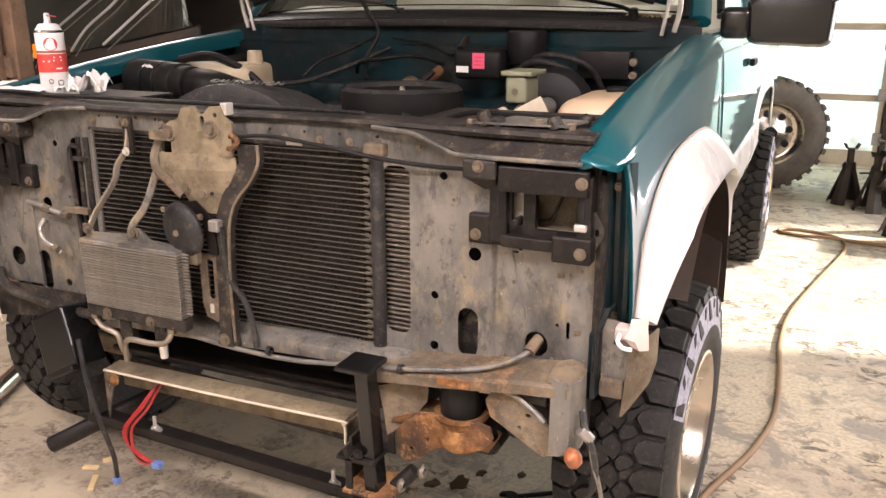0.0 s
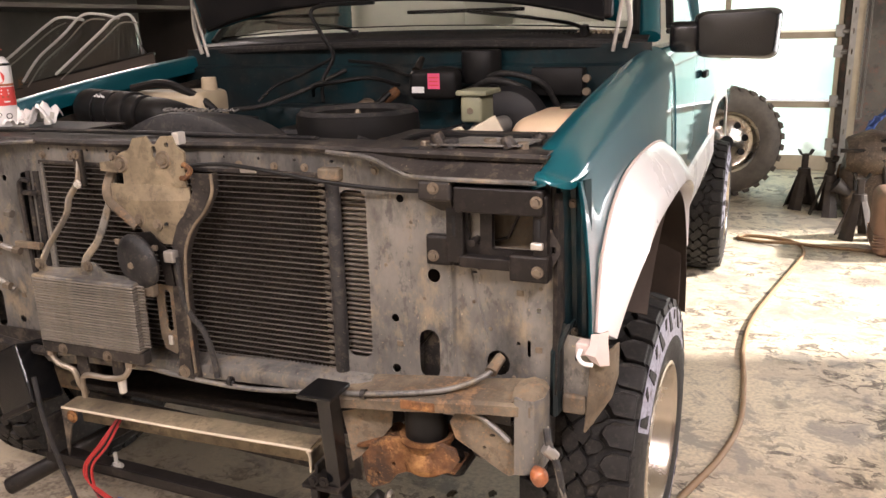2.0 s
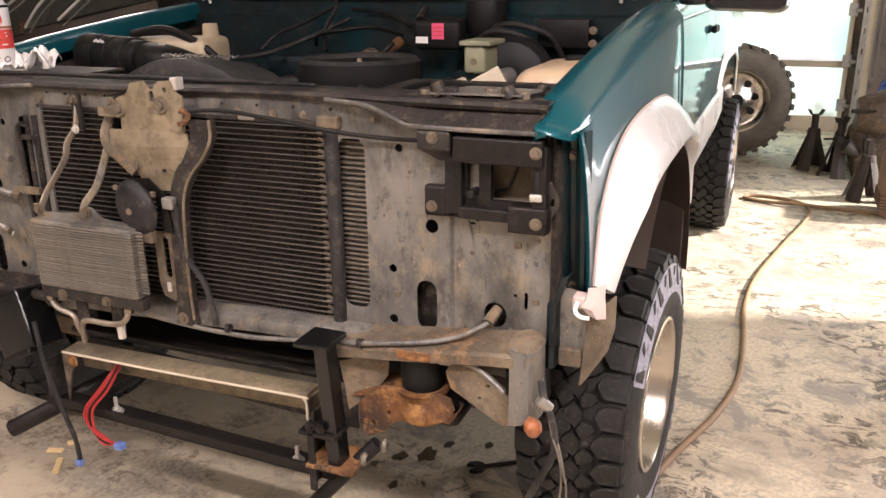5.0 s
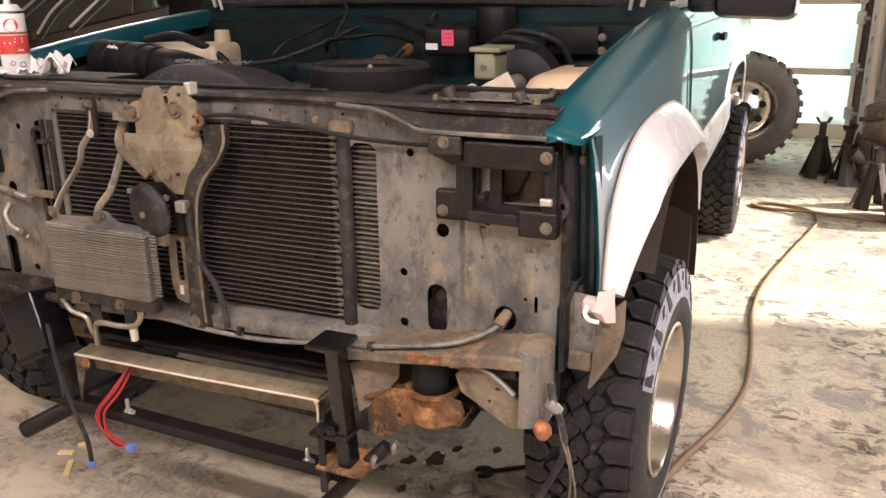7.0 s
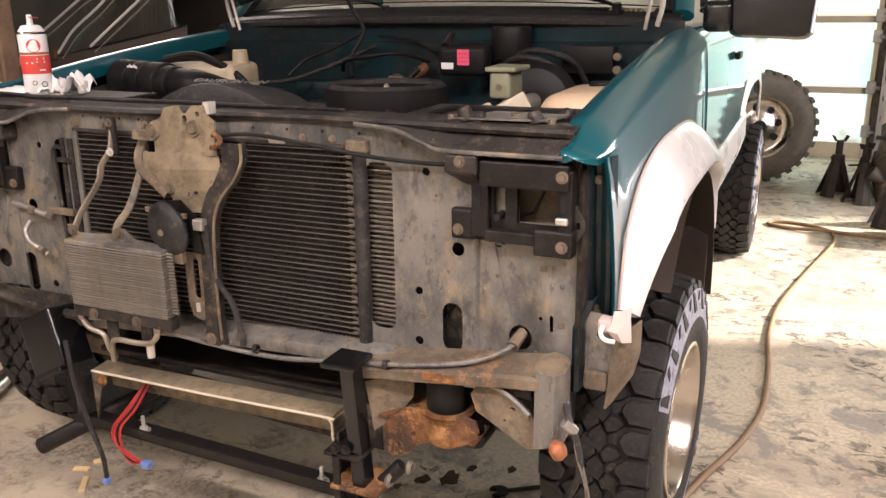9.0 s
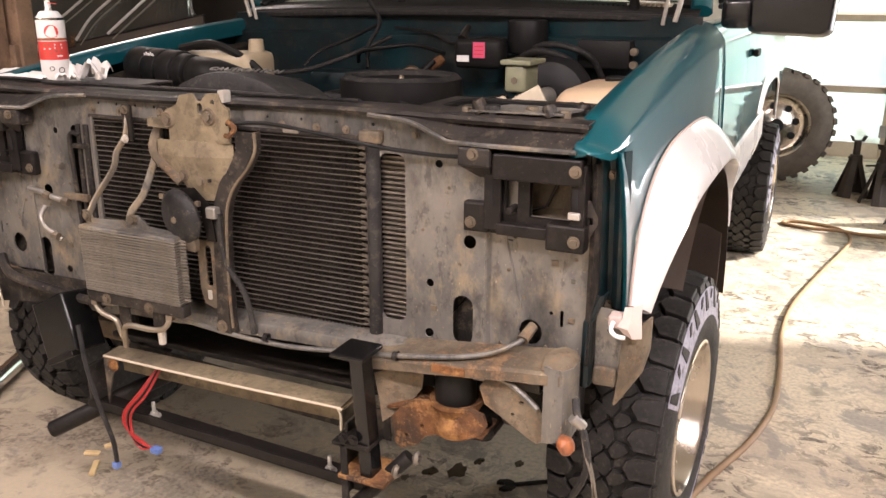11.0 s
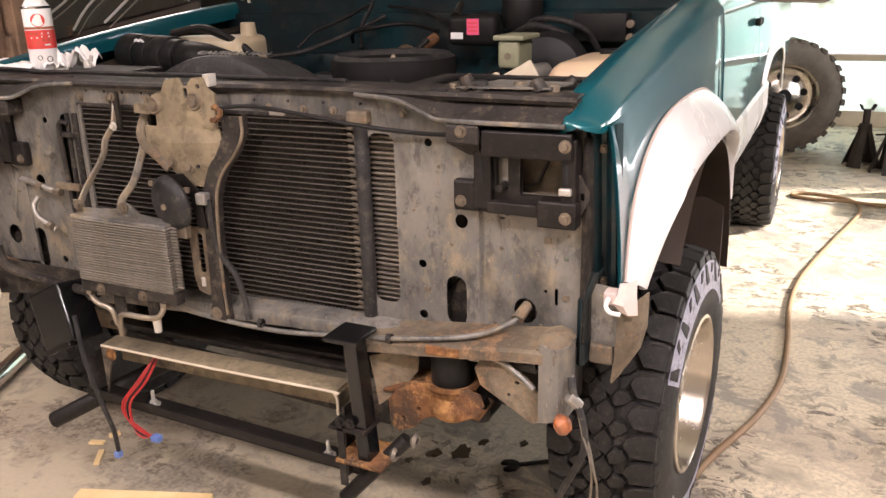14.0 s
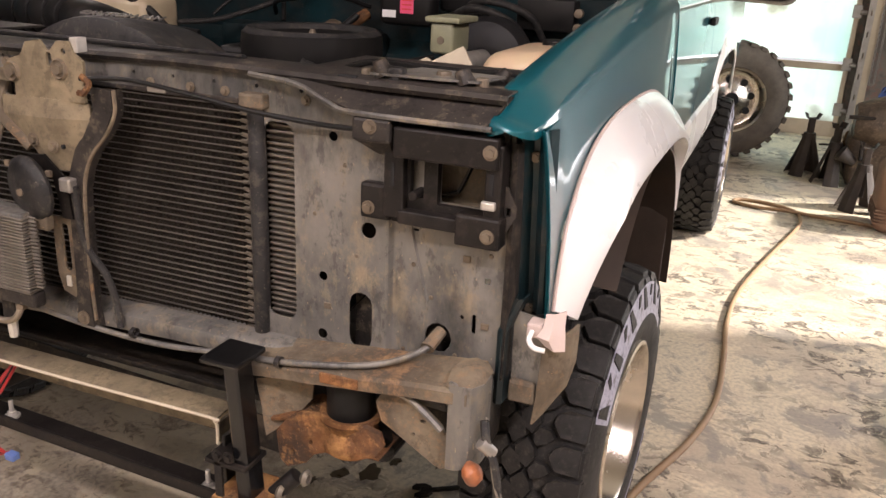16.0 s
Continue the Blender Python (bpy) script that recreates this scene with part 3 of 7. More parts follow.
def bolt(at, parent, r=0.009, mat="bolt_dirty", way=(0, -1, 0), length=0.008, washer=True):
    """A hexagon head on a washer."""
    w = Vector(way)
    a = Vector(at)
    bm = rod(a, a + w * length, r, r * 0.92, 6, 0.0)
    if washer:
        rod(a, a + w * 0.0025, r * 1.5, None, 14, 0.0, bm)
    return part("bolt", bm, mat, parent)


# ---- the garage ----
X0, X1, Y0, Y1, H = -4.2, 4.0, -4.2, 6.95, 3.0


def structure(name, bm, mat, label):
    return tagged(part(name, bm, mat, None, label), "", name.split("_")[0], "", "structure")


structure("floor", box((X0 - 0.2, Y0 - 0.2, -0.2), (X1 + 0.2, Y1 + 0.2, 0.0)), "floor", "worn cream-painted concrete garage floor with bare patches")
structure("ground", box((-60, -60, -0.35), (60, 60, -0.21)), material("pale_gravel", (0.35, 0.33, 0.3), 0.9), "pale gravel yard outside the garage")
structure("ceiling", box((X0 - 0.2, Y0 - 0.2, H), (X1 + 0.2, Y1 + 0.2, H + 0.2)), "ceiling", "plain pale board ceiling of the garage")
structure("wall_west", box((X0 - 0.2, Y0, 0), (X0, Y1 + 0.2, H)), "wall_dark", "dark unfinished wall behind the stored parts")
structure("wall_south", box((X0 - 0.2, Y0 - 0.2, 0), (X1 + 0.2, Y0, H)), "wall", "pale painted garage wall")
# the east wall has a wide opening to the daylight
OPEN_Y0, OPEN_Y1, OPEN_Z = 2.82, 5.2, 2.45
bm = box((X1, Y0, 0), (X1 + 0.2, OPEN_Y0, H))
box((X1, OPEN_Y1, 0), (X1 + 0.2, Y1 + 0.2, H), bm=bm)
box((X1, OPEN_Y0, OPEN_Z), (X1 + 0.2, OPEN_Y1, H), bm=bm)
# out of view; coloured dark so the truck's side mirrors less white
structure("wall_east", bm, "wall_shelf", "unseen wall with a wide open doorway, coloured dark to cut reflections")
# the north wall holds the overhead door
DOOR_X0, DOOR_X1, DOOR_H = -2.2, 1.78, 2.5
bm = box((X0, Y1, 0), (DOOR_X0, Y1 + 0.2, H))
box((DOOR_X1, Y1, 0), (X1, Y1 + 0.2, H), bm=bm)
box((DOOR_X0, Y1, DOOR_H), (DOOR_X1, Y1 + 0.2, H), bm=bm)
structure("wall_north", bm, "wall_shelf", "dim stained wall round the overhead door")


# ---- the truck: body ----
truck = thing("pickup_truck", "lifted teal pickup truck, white fender flares, front end stripped bare", "truck")
AXLE_Y, AXLE_Z, REAR_Y = 0.495, 0.371, 3.42
ARCH_Y = 0.64


def top_z(y):
    """Height of the fender's crown."""
    y = min(max(y, 0), 1.28)
    return 1.174 + 0.18 * y - 0.045 * y * y


def side_x(y):
    """Half width of the body side."""
    return 0.944 + 0.014 * min(max(y, 0), 1.28) / 1.28


def body_row(s, y, low, nose=0.0, first=0, last=99):
    """One section of the body side: crown, rounded shoulder, crease, and down to the height low."""
    yc = min(max(y, 0), 1.28)
    out = 0.012 * yc
    zt, zc = top_z(y) - 0.030 * nose, 1.140 + 0.135 * yc - 0.022 * yc * yc - 0.012 * nose
    h = zt - zc
    row = [(0.826, zt - 0.060 + 0.022 * nose), (0.827, zt - 0.022), (0.831, zt - 0.007), (0.844, zt), (0.860, zt - 0.03 * h), (0.876, zt - 0.14 * h), (0.891, zt - 0.33 * h),
           (0.905, zt - 0.60 * h), (0.915, zt - 0.86 * h), (0.920, zc), (0.9215, zc - 0.006), (0.9235, zc - 0.016)]
    row = [(x + out - (0.012 * nose if x > 0.87 else 0), z) for x, z in row]
    low = min(low, zc - 0.03)
    x0, z0 = row[-1]
    for k in range(1, 9):
        f = k / 8
        row.append((x0 + (side_x(y) - x0 - 0.002 * nose) * math.sin(1.5708 * f ** 0.8), z0 + (low - z0) * f))
    lean = max(0.0, 1 - max(y, 0) / 0.12) * 0.045
    return [(s * x, y + lean * max(0.0, 1.13 - z) / 0.35, z) for x, z in row[first:last]]


def round_arch(yc, a, zb, b, p, th):
    """A point of a square-shouldered arch, by angle from its rear foot (0) over the top to its front foot."""
    c, w = math.cos(th), math.sin(th)
    return yc + a * math.copysign(abs(c) ** (2 / p), c), zb + b * abs(w) ** (2 / p)


def flare(s, shift, name, label, proud=1.0):
    """White flare: a broad band that swells out from the body to a rolled lip round the opening."""
    rows = []
    n = 56
    for k in range(n):
        th = radians(3 + 170 * k / (n - 1))
        yo, zo = round_arch(0.645, 0.595, 0.70, 0.398, 3.3, th)
        yi, zi = round_arch(0.65, 0.556, 0.67, 0.312, 4.2, th)
        g = 0.40 + 0.60 * min(max((zo - 0.80) / 0.24, 0), 1)
        if th < 1.5708:
            g = max(g, 0.72)
        if th < 1.5708:
            zo, zi = zo - 0.05 * math.cos(th), zi - 0.05 * math.cos(th)
        row = []
        for f, xo in ((0.0, -0.006), (0.04, 0.006), (0.15, 0.022), (0.38, 0.044), (0.65, 0.062), (0.88, 0.074), (1.0, 0.073), (1.03, 0.062), (1.02, 0.034)):
            row.append((s * (side_x(yo) + 0.006 + xo * g * proud), shift + yo + (yi - yo) * f, zo + (zi - zo) * f))
        rows.append(row)
    fl = part(name, loft(rows, thick=0.005), "white", truck, label, True)
    edge = [(s * (side_x(r[0][1] - shift) + 0.002), r[0][1], r[0][2]) for r in rows]
    part("flare_gasket", tube(edge, 0.0035, 6, 1, smooth=False), "white_bare", fl, "pinkish edge gasket", True)
    return fl


def fender(s):
    rows, lows = [], []
    for k in range(49):
        y = -0.012 + 1.292 * (k / 48) ** 1.25
        nose = max(0.0, 1 - (y + 0.012) / 0.10) ** 2.2
        low = 0.66
        d = abs(y - 0.64) / 0.56
        if d < 1:
            low = 0.70 + 0.345 * (1 - d ** 3.3) ** (1 / 3.3)
        if y < 0.075:
            low = 0.79
        lows.append(low)
        rows.append(body_row(s, y, low, nose))
    crown = [r[:12] for r in rows]
    ring = [Vector(p) for p in crown[0]]
    mid = sum(ring, Vector()) / len(ring) + Vector((0, 0, -0.006))
    tip = [[tuple(mid + (p - mid) * math.cos(a) + Vector((0, -0.034 * math.sin(a), 0))) for p in ring] for a in (1.5, 1.3, 1.05, 0.8, 0.55, 0.3)]
    f = part("fender", loft(tip + crown, thick=0.003), "teal", truck, "glossy teal front fender", True)
    sides = [body_row(s, r[0][1], low, 0.0, 11) for r, low in zip(rows, lows)]
    fold = [[(x - s * dx, y + dy, z) for x, y, z in sides[0]] for dx, dy in ((0.010, 0.012), (0.005, 0.004), (0.0015, 0.0005))]
    part("fender_side", loft(fold + [[(x, y + 0.002, z) for x, y, z in sides[0]]] + sides[1:], thick=0.003), "teal", f, "", True)
    # front flange that carried the lamp
    bm = loft([[(s * x, y + 0.045 * (1.11 - z) / 0.33, z) for x, y in ((0.868, 0.05), (0.872, 0.018), (0.882, 0.010), (0.890, 0.016), (0.895, 0.034), (0.904, 0.036), (0.910, 0.018), (0.920, 0.010), (0.928, 0.012), (0.936, 0.03))]
               for z in (1.125, 1.05, 0.98, 0.9, 0.84, 0.80)], thick=0.003)
    # shaded copy of the teal: the flange's shade sits in its colour
    part("front_flange", bm, "teal_shaded", f, "dusty teal inner flange of the fender, shade painted in", True)
    part("lower_strip", loft([[(s * (x + 0.018 * max(0, z - 0.78) / 0.05), y + 0.02 * max(0, z - 0.78) / 0.05, z) for x, y in ((0.866, 0.02), (0.868, 0.0), (0.876, -0.006), (0.884, 0.0), (0.886, 0.03))] for z in (0.643, 0.70, 0.78, 0.81, 0.835)], thick=0.003), "teal_shaded", f)
    for z in (1.075, 0.80):
        bolt((s * 0.900, 0.03 + 0.045 * (1.11 - z) / 0.33, z), f, 0.006, "bolt_dirty")
    return f, flare(s, 0.0, "fender_flare", "wide white fender flare")


for side in (1, -1):
    fen, fla = fender(side)
    part("flare_block", box((side * 0.918, -0.004, 0.780), (side * 0.944, 0.03, 0.806), 0.004), "white_bare", fla, "unpainted tan block at the foot of the flare")
    bm = loft([[(side * 0.946, 0.012, 0.822), (side * 0.962, 0.008, 0.826), (side * 0.978, 0.02, 0.830)], [(side * 0.945, 0.0, 0.802), (side * 0.962, -0.004, 0.804), (side * 0.979, 0.012, 0.806)],
               [(side * 0.938, -0.010, 0.788), (side * 0.960, -0.014, 0.786), (side * 0.982, 0.006, 0.794)], [(side * 0.950, -0.004, 0.772), (side * 0.968, -0.008, 0.766), (side * 0.984, 0.006, 0.764)]], thick=0.006)
    part("flare_foot", bm, "white_bare", fla, "folded pinkish foot of the flare", True)
    part("flare_hook", tube([(side * 0.930, -0.010, 0.797), (side * 0.929, -0.022, 0.785), (side * 0.940, -0.028, 0.776), (side * 0.958, -0.026, 0.774)], 0.0045, 8, 5), "white", fla, "", True)
    bm = loft([[(side * 0.944, 0.012, 0.765), (side * 0.966, 0.02, 0.775), (side * 0.984, 0.045, 0.785), (side * 0.990, 0.08, 0.785)],
               [(side * 0.943, 0.012, 0.715), (side * 0.965, 0.018, 0.715), (side * 0.984, 0.042, 0.715), (side * 0.990, 0.08, 0.715)],
               [(side * 0.940, 0.014, 0.668), (side * 0.956, 0.02, 0.664), (side * 0.970, 0.04, 0.664), (side * 0.980, 0.07, 0.668)],
               [(side * 0.934, 0.02, 0.605), (side * 0.936, 0.026, 0.602), (side * 0.940, 0.036, 0.606), (side * 0.945, 0.05, 0.61)]], thick=0.004)
    part("splash_shield", bm, "tan", truck, "tan plastic shield behind the bumper corner", True)
    bm = plate([(side * a, b) for a, b in ((0.888, 0.648), (0.935, 0.640), (0.945, 0.70), (0.945, 0.80), (0.888, 0.81))], [circle(side * 0.915, 0.76, 0.006, 8)], 0.004, pose(0, 0.030, 0))
    part("inner_bracket", jitter(bm, 0.002, 12), "support", truck, "dusty panel behind the flare foot")
    part("rusty_corner", jitter(box((side * 0.890, 0.012, 0.645), (side * 0.938, 0.028, 0.686), 0.006), 0.003, 25), "tan", truck, "dirt-caked lower corner")
    # wheel well
    rows = [[(side * x, ARCH_Y + r * 0.54 * math.cos(radians(a)), 0.46 + r * 0.525 * math.sin(radians(a))) for a in range(2, 146, 6)] for x, r in ((1.022, 1.0), (0.95, 1.03), (0.60, 1.03), (0.45, 0.9))]
    part("wheel_liner", loft(rows, thick=0.003), "liner", truck, "dusty black wheel well liner", True)
    bm = box((side * 0.80, 1.125, 0.36), (side * 1.005, 1.135, 0.74), 0.004)
    part("mud_flap", bm, "liner", truck)

# ---- cab, bed and hood ----
for side in (1, -1):
    rows = [body_row(side, y, 0.86) for y in (1.288, 1.5, 1.9, 2.3, 2.42)]
    door = part("door", loft(rows, thick=0.02), "teal", truck, "glossy teal cab door", True)
    rows = [[(side * x, y, z) for x, z in ((0.958, 0.862), (0.968, 0.85), (0.97, 0.74), (0.95, 0.66), (0.90, 0.62))] for y in (1.14, 1.5, 2.0, 2.42, 3.0)]
    part("rocker_panel", loft(rows, thick=0.01), "white", truck, "white lower body panel", True)
    part("door_handle", box((side * 0.95, 2.2, 1.17), (side * 0.972, 2.33, 1.20), 0.006), "plastic", door)
    rows = [body_row(side, y, 0.86 if abs(y - REAR_Y) > 0.53 else 1.0) for y in (2.43, 2.6, 2.9, 2.99, 3.1, 3.4, 3.7, 4.0, 4.1, 4.6)]
    part("bed_side", loft(rows, thick=0.02), "teal", truck, "glossy teal rear body side", True)
    flare(side, REAR_Y - 0.64, "rear_flare", "white rear fender flare", 0.25)
    # pillars and window
    part("windshield_pillar", tube([(side * 0.86, 1.27, 1.36), (side * 0.80, 1.62, 1.66), (side * 0.74, 1.98, 1.93)], 0.035, 10, 4, flat=0.7), "teal", truck, "teal windshield pillar", True)
    part("pillar_seal", tube([(side * 0.815, 1.26, 1.37), (side * 0.76, 1.62, 1.675), (side * 0.70, 1.98, 1.94)], 0.014, 8, 4), "plastic", truck, "black rubber windshield seal", True)
    part("rear_pillar", tube([(side * 0.89, 2.47, 1.36), (side * 0.84, 2.47, 1.66), (side * 0.76, 2.47, 1.94)], 0.05, 10, 4, flat=0.6), "teal", truck, "", True)
    bm = loft([[(side * 0.905, y, 1.37) for y in (1.38, 1.9, 2.4)], [(side * 0.80, y, 1.90) for y in (1.85, 2.1, 2.4)]], thick=0.004)
    g = part("side_window", bm, "glass", truck, "clear door glass")
    g.visible_shadow = False
    part("window_seal", tube([(side * 0.91, 1.32, 1.375), (side * 0.915, 1.8, 1.385), (side * 0.915, 2.4, 1.39)], 0.009, 6, 3), "plastic", door)
    part("quarter_window_frame", tube([(side * 0.905, 1.40, 1.39), (side * 0.885, 1.50, 1.50), (side * 0.855, 1.62, 1.64)], 0.014, 8, 3), "plastic", door, "black window frame", True)
# door mirror on the near side
side = 1
arm = part("mirror_arm", box((side * 0.93, 1.17, 1.312), (side * 1.02, 1.23, 1.405), 0.02, None, None, 3), "gloss_black", truck, "black mirror arm", True)
rows = []
for k, (y, g_) in enumerate(((1.165, 0.55), (1.168, 0.86), (1.185, 0.97), (1.215, 1.0), (1.25, 1.0), (1.262, 0.95))):
    rows.append([(side * (1.124 + (0.122 + 0.004 * pz) * g_ * px), y, 1.364 + (0.072 + 0.004 * px) * g_ * pz) for px, pz in rect(-1, -1, 1, 1, 0.30, 4)])
bm = loft(rows, close=True)
bm.faces.new([v for v in bm.verts][:len(rows[0])])
part("mirror_housing", bm, "gloss_black", truck, "glossy black door mirror housing", True)
part("mirror_glass", plate([(side * 1.124 + 0.110 * px, 1.364 + 0.060 * pz) for px, pz in rect(-1, -1, 1, 1, 0.3, 4)], (), 0.004, pose(0, 1.262, 0)), "chrome", truck)

part("cab_roof", box((-0.78, 1.95, 1.93), (0.78, 2.55, 1.985), 0.025, None, None, 3), "teal", truck, "", True)
part("cab_back", box((-0.88, 2.50, 0.9), (0.88, 2.54, 1.95), 0.01), "dash", truck, "pale rear wall of the cab")
part("bed_floor", box((-0.9, 2.6, 0.82), (0.9, 4.6, 0.87)), "teal_shaded", truck)
part("tailgate", box((-0.93, 4.56, 0.82), (0.93, 4.62, 1.36), 0.01), "teal", truck)
part("cab_floor", box((-0.9, 1.3, 0.75), (0.9, 2.55, 0.80)), "plastic", truck)
rows = [[(x, 1.22 + 0.10 * (1 - (x / 0.86) ** 2) * -1 + 0.10 + k * 0.72, 1.385 + 0.03 * (1 - (x / 0.86) ** 2) + k * 0.55 - k * 0.02 * abs(x)) for x in [0.82 * (i / 8 - 1) * (1 - 0.12 * k) for i in range(17)]] for k in (0, 0.5, 1)]
g = part("windshield", loft(rows, thick=0.005), "glass", truck, "clear windshield behind the raised hood", True)
g.visible_shadow = False
bm = loft([[(x, y, z) for x in (-0.82, -0.4, 0, 0.4, 0.82)] for y, z in ((1.36, 1.30), (1.42, 1.385), (1.62, 1.41), (1.78, 1.37), (1.80, 1.1))], thick=0.01)
part("dashboard", bm, "dash", truck, "grey-green dashboard top, sunlight painted in as a paler colour", True)
for sx in (-0.4, 0.4):
    part("seat", box((sx - 0.27, 2.1, 1.0), (sx + 0.27, 2.3, 1.62), 0.06, None, None, 3), "dash", truck, "pale cloth bench seat back", True)
# cowl with its louvres
cowl = part("cowl", loft([[(x, y - 0.10 * (1 - (x / 0.86) ** 2) * 0.6, z + 0.02 * (1 - (x / 0.86) ** 2)) for x in [0.86 * (i / 8 - 1) for i in range(17)]]
                          for y, z in ((1.215, 1.335), (1.222, 1.352), (1.24, 1.362), (1.33, 1.378))], thick=0.006), "plastic", truck, "black cowl panel below the windshield", True)
bm = None
for i in range(52):
    x = -0.15 + 0.016 * i
    bm = box((x, 1.20 + 0.06 * (x / 0.86) ** 2, 1.376), (x + 0.008, 1.235 + 0.06 * (x / 0.86) ** 2, 1.384 - 0.01 * (x / 0.86) ** 2), 0.0, bm)
tagged(part("cowl_louvres", bm, "plastic", cowl), kind="stuff")
bm = None
for i in range(9):
    bm = box((0.63 + 0.016 * i, 1.245, 1.372), (0.64 + 0.016 * i, 1.30, 1.384), 0.002, bm)
tagged(part("cowl_grille", bm, "cream", cowl, "pale slotted cowl grille"), kind="stuff")
part("cowl_seal", tube([(-0.86, 1.20, 1.335), (-0.5, 1.165, 1.345), (0, 1.145, 1.352), (0.5, 1.165, 1.345), (0.84, 1.20, 1.335)], 0.013, 8, 5), "rubber", truck, "", True)
# firewall
rows = [[(x, y, z) for x in [0.88 * (i / 8 - 1) for i in range(17)]] for y, z in ((1.18, 1.345), (1.185, 1.28), (1.16, 1.27), (1.17, 1.12), (1.12, 1.08), (1.12, 0.70))]
# the raised hood's shade is part of this teal
part("firewall", jitter(loft(rows, thick=0.006), 0.006, 5), "teal_shaded", truck, "dusty teal firewall, hood shade painted in", True)
# inner fenders and engine bay floor
for side in (1, -1):
    rows = [[(side * x, y, z - 0.02 + (top_z(y) - 1.20 if i < 2 else 0)) for i, (x, z) in enumerate(((0.828, 1.135), (0.805, 1.12), (0.77, 1.02), (0.66, 0.98), (0.60, 0.80), (0.45, 0.62)))] for y in (0.03, 0.3, 0.6, 0.9, 1.18)]
    part("inner_fender", loft(rows, thick=0.004), "engine", truck, "grimy black inner fender", True)

# open hood, hinged at the cowl
HOOD_A = radians(63)
hy, hz = 1.17, 1.425
hood_m = Matrix.Translation((0, hy, hz)) @ Matrix.Rotation(-HOOD_A, 4, "X")


def hood_at(u, v, w):
    """u across, v from the rear edge forwards, w below the skin."""
    p = hood_m @ Vector((u, -v, -w))
    return tuple(p)


rows = [[hood_at(u, v + 0.10 * (1 - (u / 0.78) ** 2), 0.0 - 0.03 * (1 - (u / 0.78) ** 2)) for u in [0.78 * (i / 10 - 1) for i in range(21)]] for v in (-0.02, 0.2, 0.5, 0.8, 1.08)]
hood = part("hood", loft(rows, thick=0.004), "teal", truck, "raised hood with a dusty black underside", True)
out_ = [(-0.74, 0.02), (-0.6, 0.06), (-0.4, 0.095), (0, 0.115), (0.4, 0.095), (0.6, 0.06), (0.74, 0.02), (0.74, 1.02), (-0.74, 1.02)]
cut = [circle(x, v, 0.035, 14, 0.026) for x, v in ((-0.55, 0.18), (-0.3, 0.2), (0.3, 0.2), (0.47, 0.19), (0.62, 0.18), (-0.62, 0.3), (0.62, 0.42))]
cut += [rect(-0.5, 0.28, -0.1, 0.85, 0.06), rect(0.1, 0.28, 0.5, 0.85, 0.06)]
bm = plate(out_, cut, 0.02)
for v in bm.verts:
    v.co = Vector(hood_at(v.co.x, v.co.z, 0.045 - v.co.y))
part("hood_frame", bm, "hood_black", hood, "stamped black inner frame of the hood")
bm = tube([hood_at(-0.74, 0.015, 0.03), hood_at(-0.6, 0.055, 0.03), hood_at(-0.4, 0.09, 0.03), hood_at(0, 0.11, 0.03), hood_at(0.4, 0.09, 0.03), hood_at(0.6, 0.055, 0.03), hood_at(0.74, 0.015, 0.03)], 0.016, 8, 5)
part("hood_rear_lip", bm, "plastic", hood, "", True)
for side in (1, -1):
    bm = box((side * 0.715, 1.12, 1.42), (side * 0.765, 1.16, 1.56), 0.012)
    part("hood_hinge", bm, "black", truck, "black hood hinge")
    part("hinge_link", tube([(side * 0.80, 1.16, 1.33), (side * 0.815, 1.15, 1.42), (side * 0.79, 1.12, 1.55)], 0.008, 8, 4), "zinc", truck, "bare metal hinge link", True)
    part("hood_strut", rod((side * 0.765, 1.15, 1.32), (side * 0.80, 1.13, 1.53), 0.006), "zinc", truck)
# wipers
for x0, x1, bx0, bx1 in ((-0.17, -0.62, -0.72, -0.30), (0.66, 0.22, -0.02, 0.42)):
    bm = tube([(x0, 1.225, 1.39), (x0 - 0.1, 1.27, 1.415), (x1, 1.34, 1.455 if x0 > 0 else 1.44)], 0.011, 8, 5, flat=0.6)
    w_ = part("wiper_arm", bm, "plastic", truck, "black wiper arm resting on the windshield", True)
    part("wiper_blade", box((bx0, 1.345, 1.452), (bx1, 1.36, 1.465), 0.003), "plastic", w_)
    part("wiper_pivot", rod((x0, 1.225, 1.36), (x0, 1.215, 1.40), 0.02, 0.014, 12), "plastic", w_)


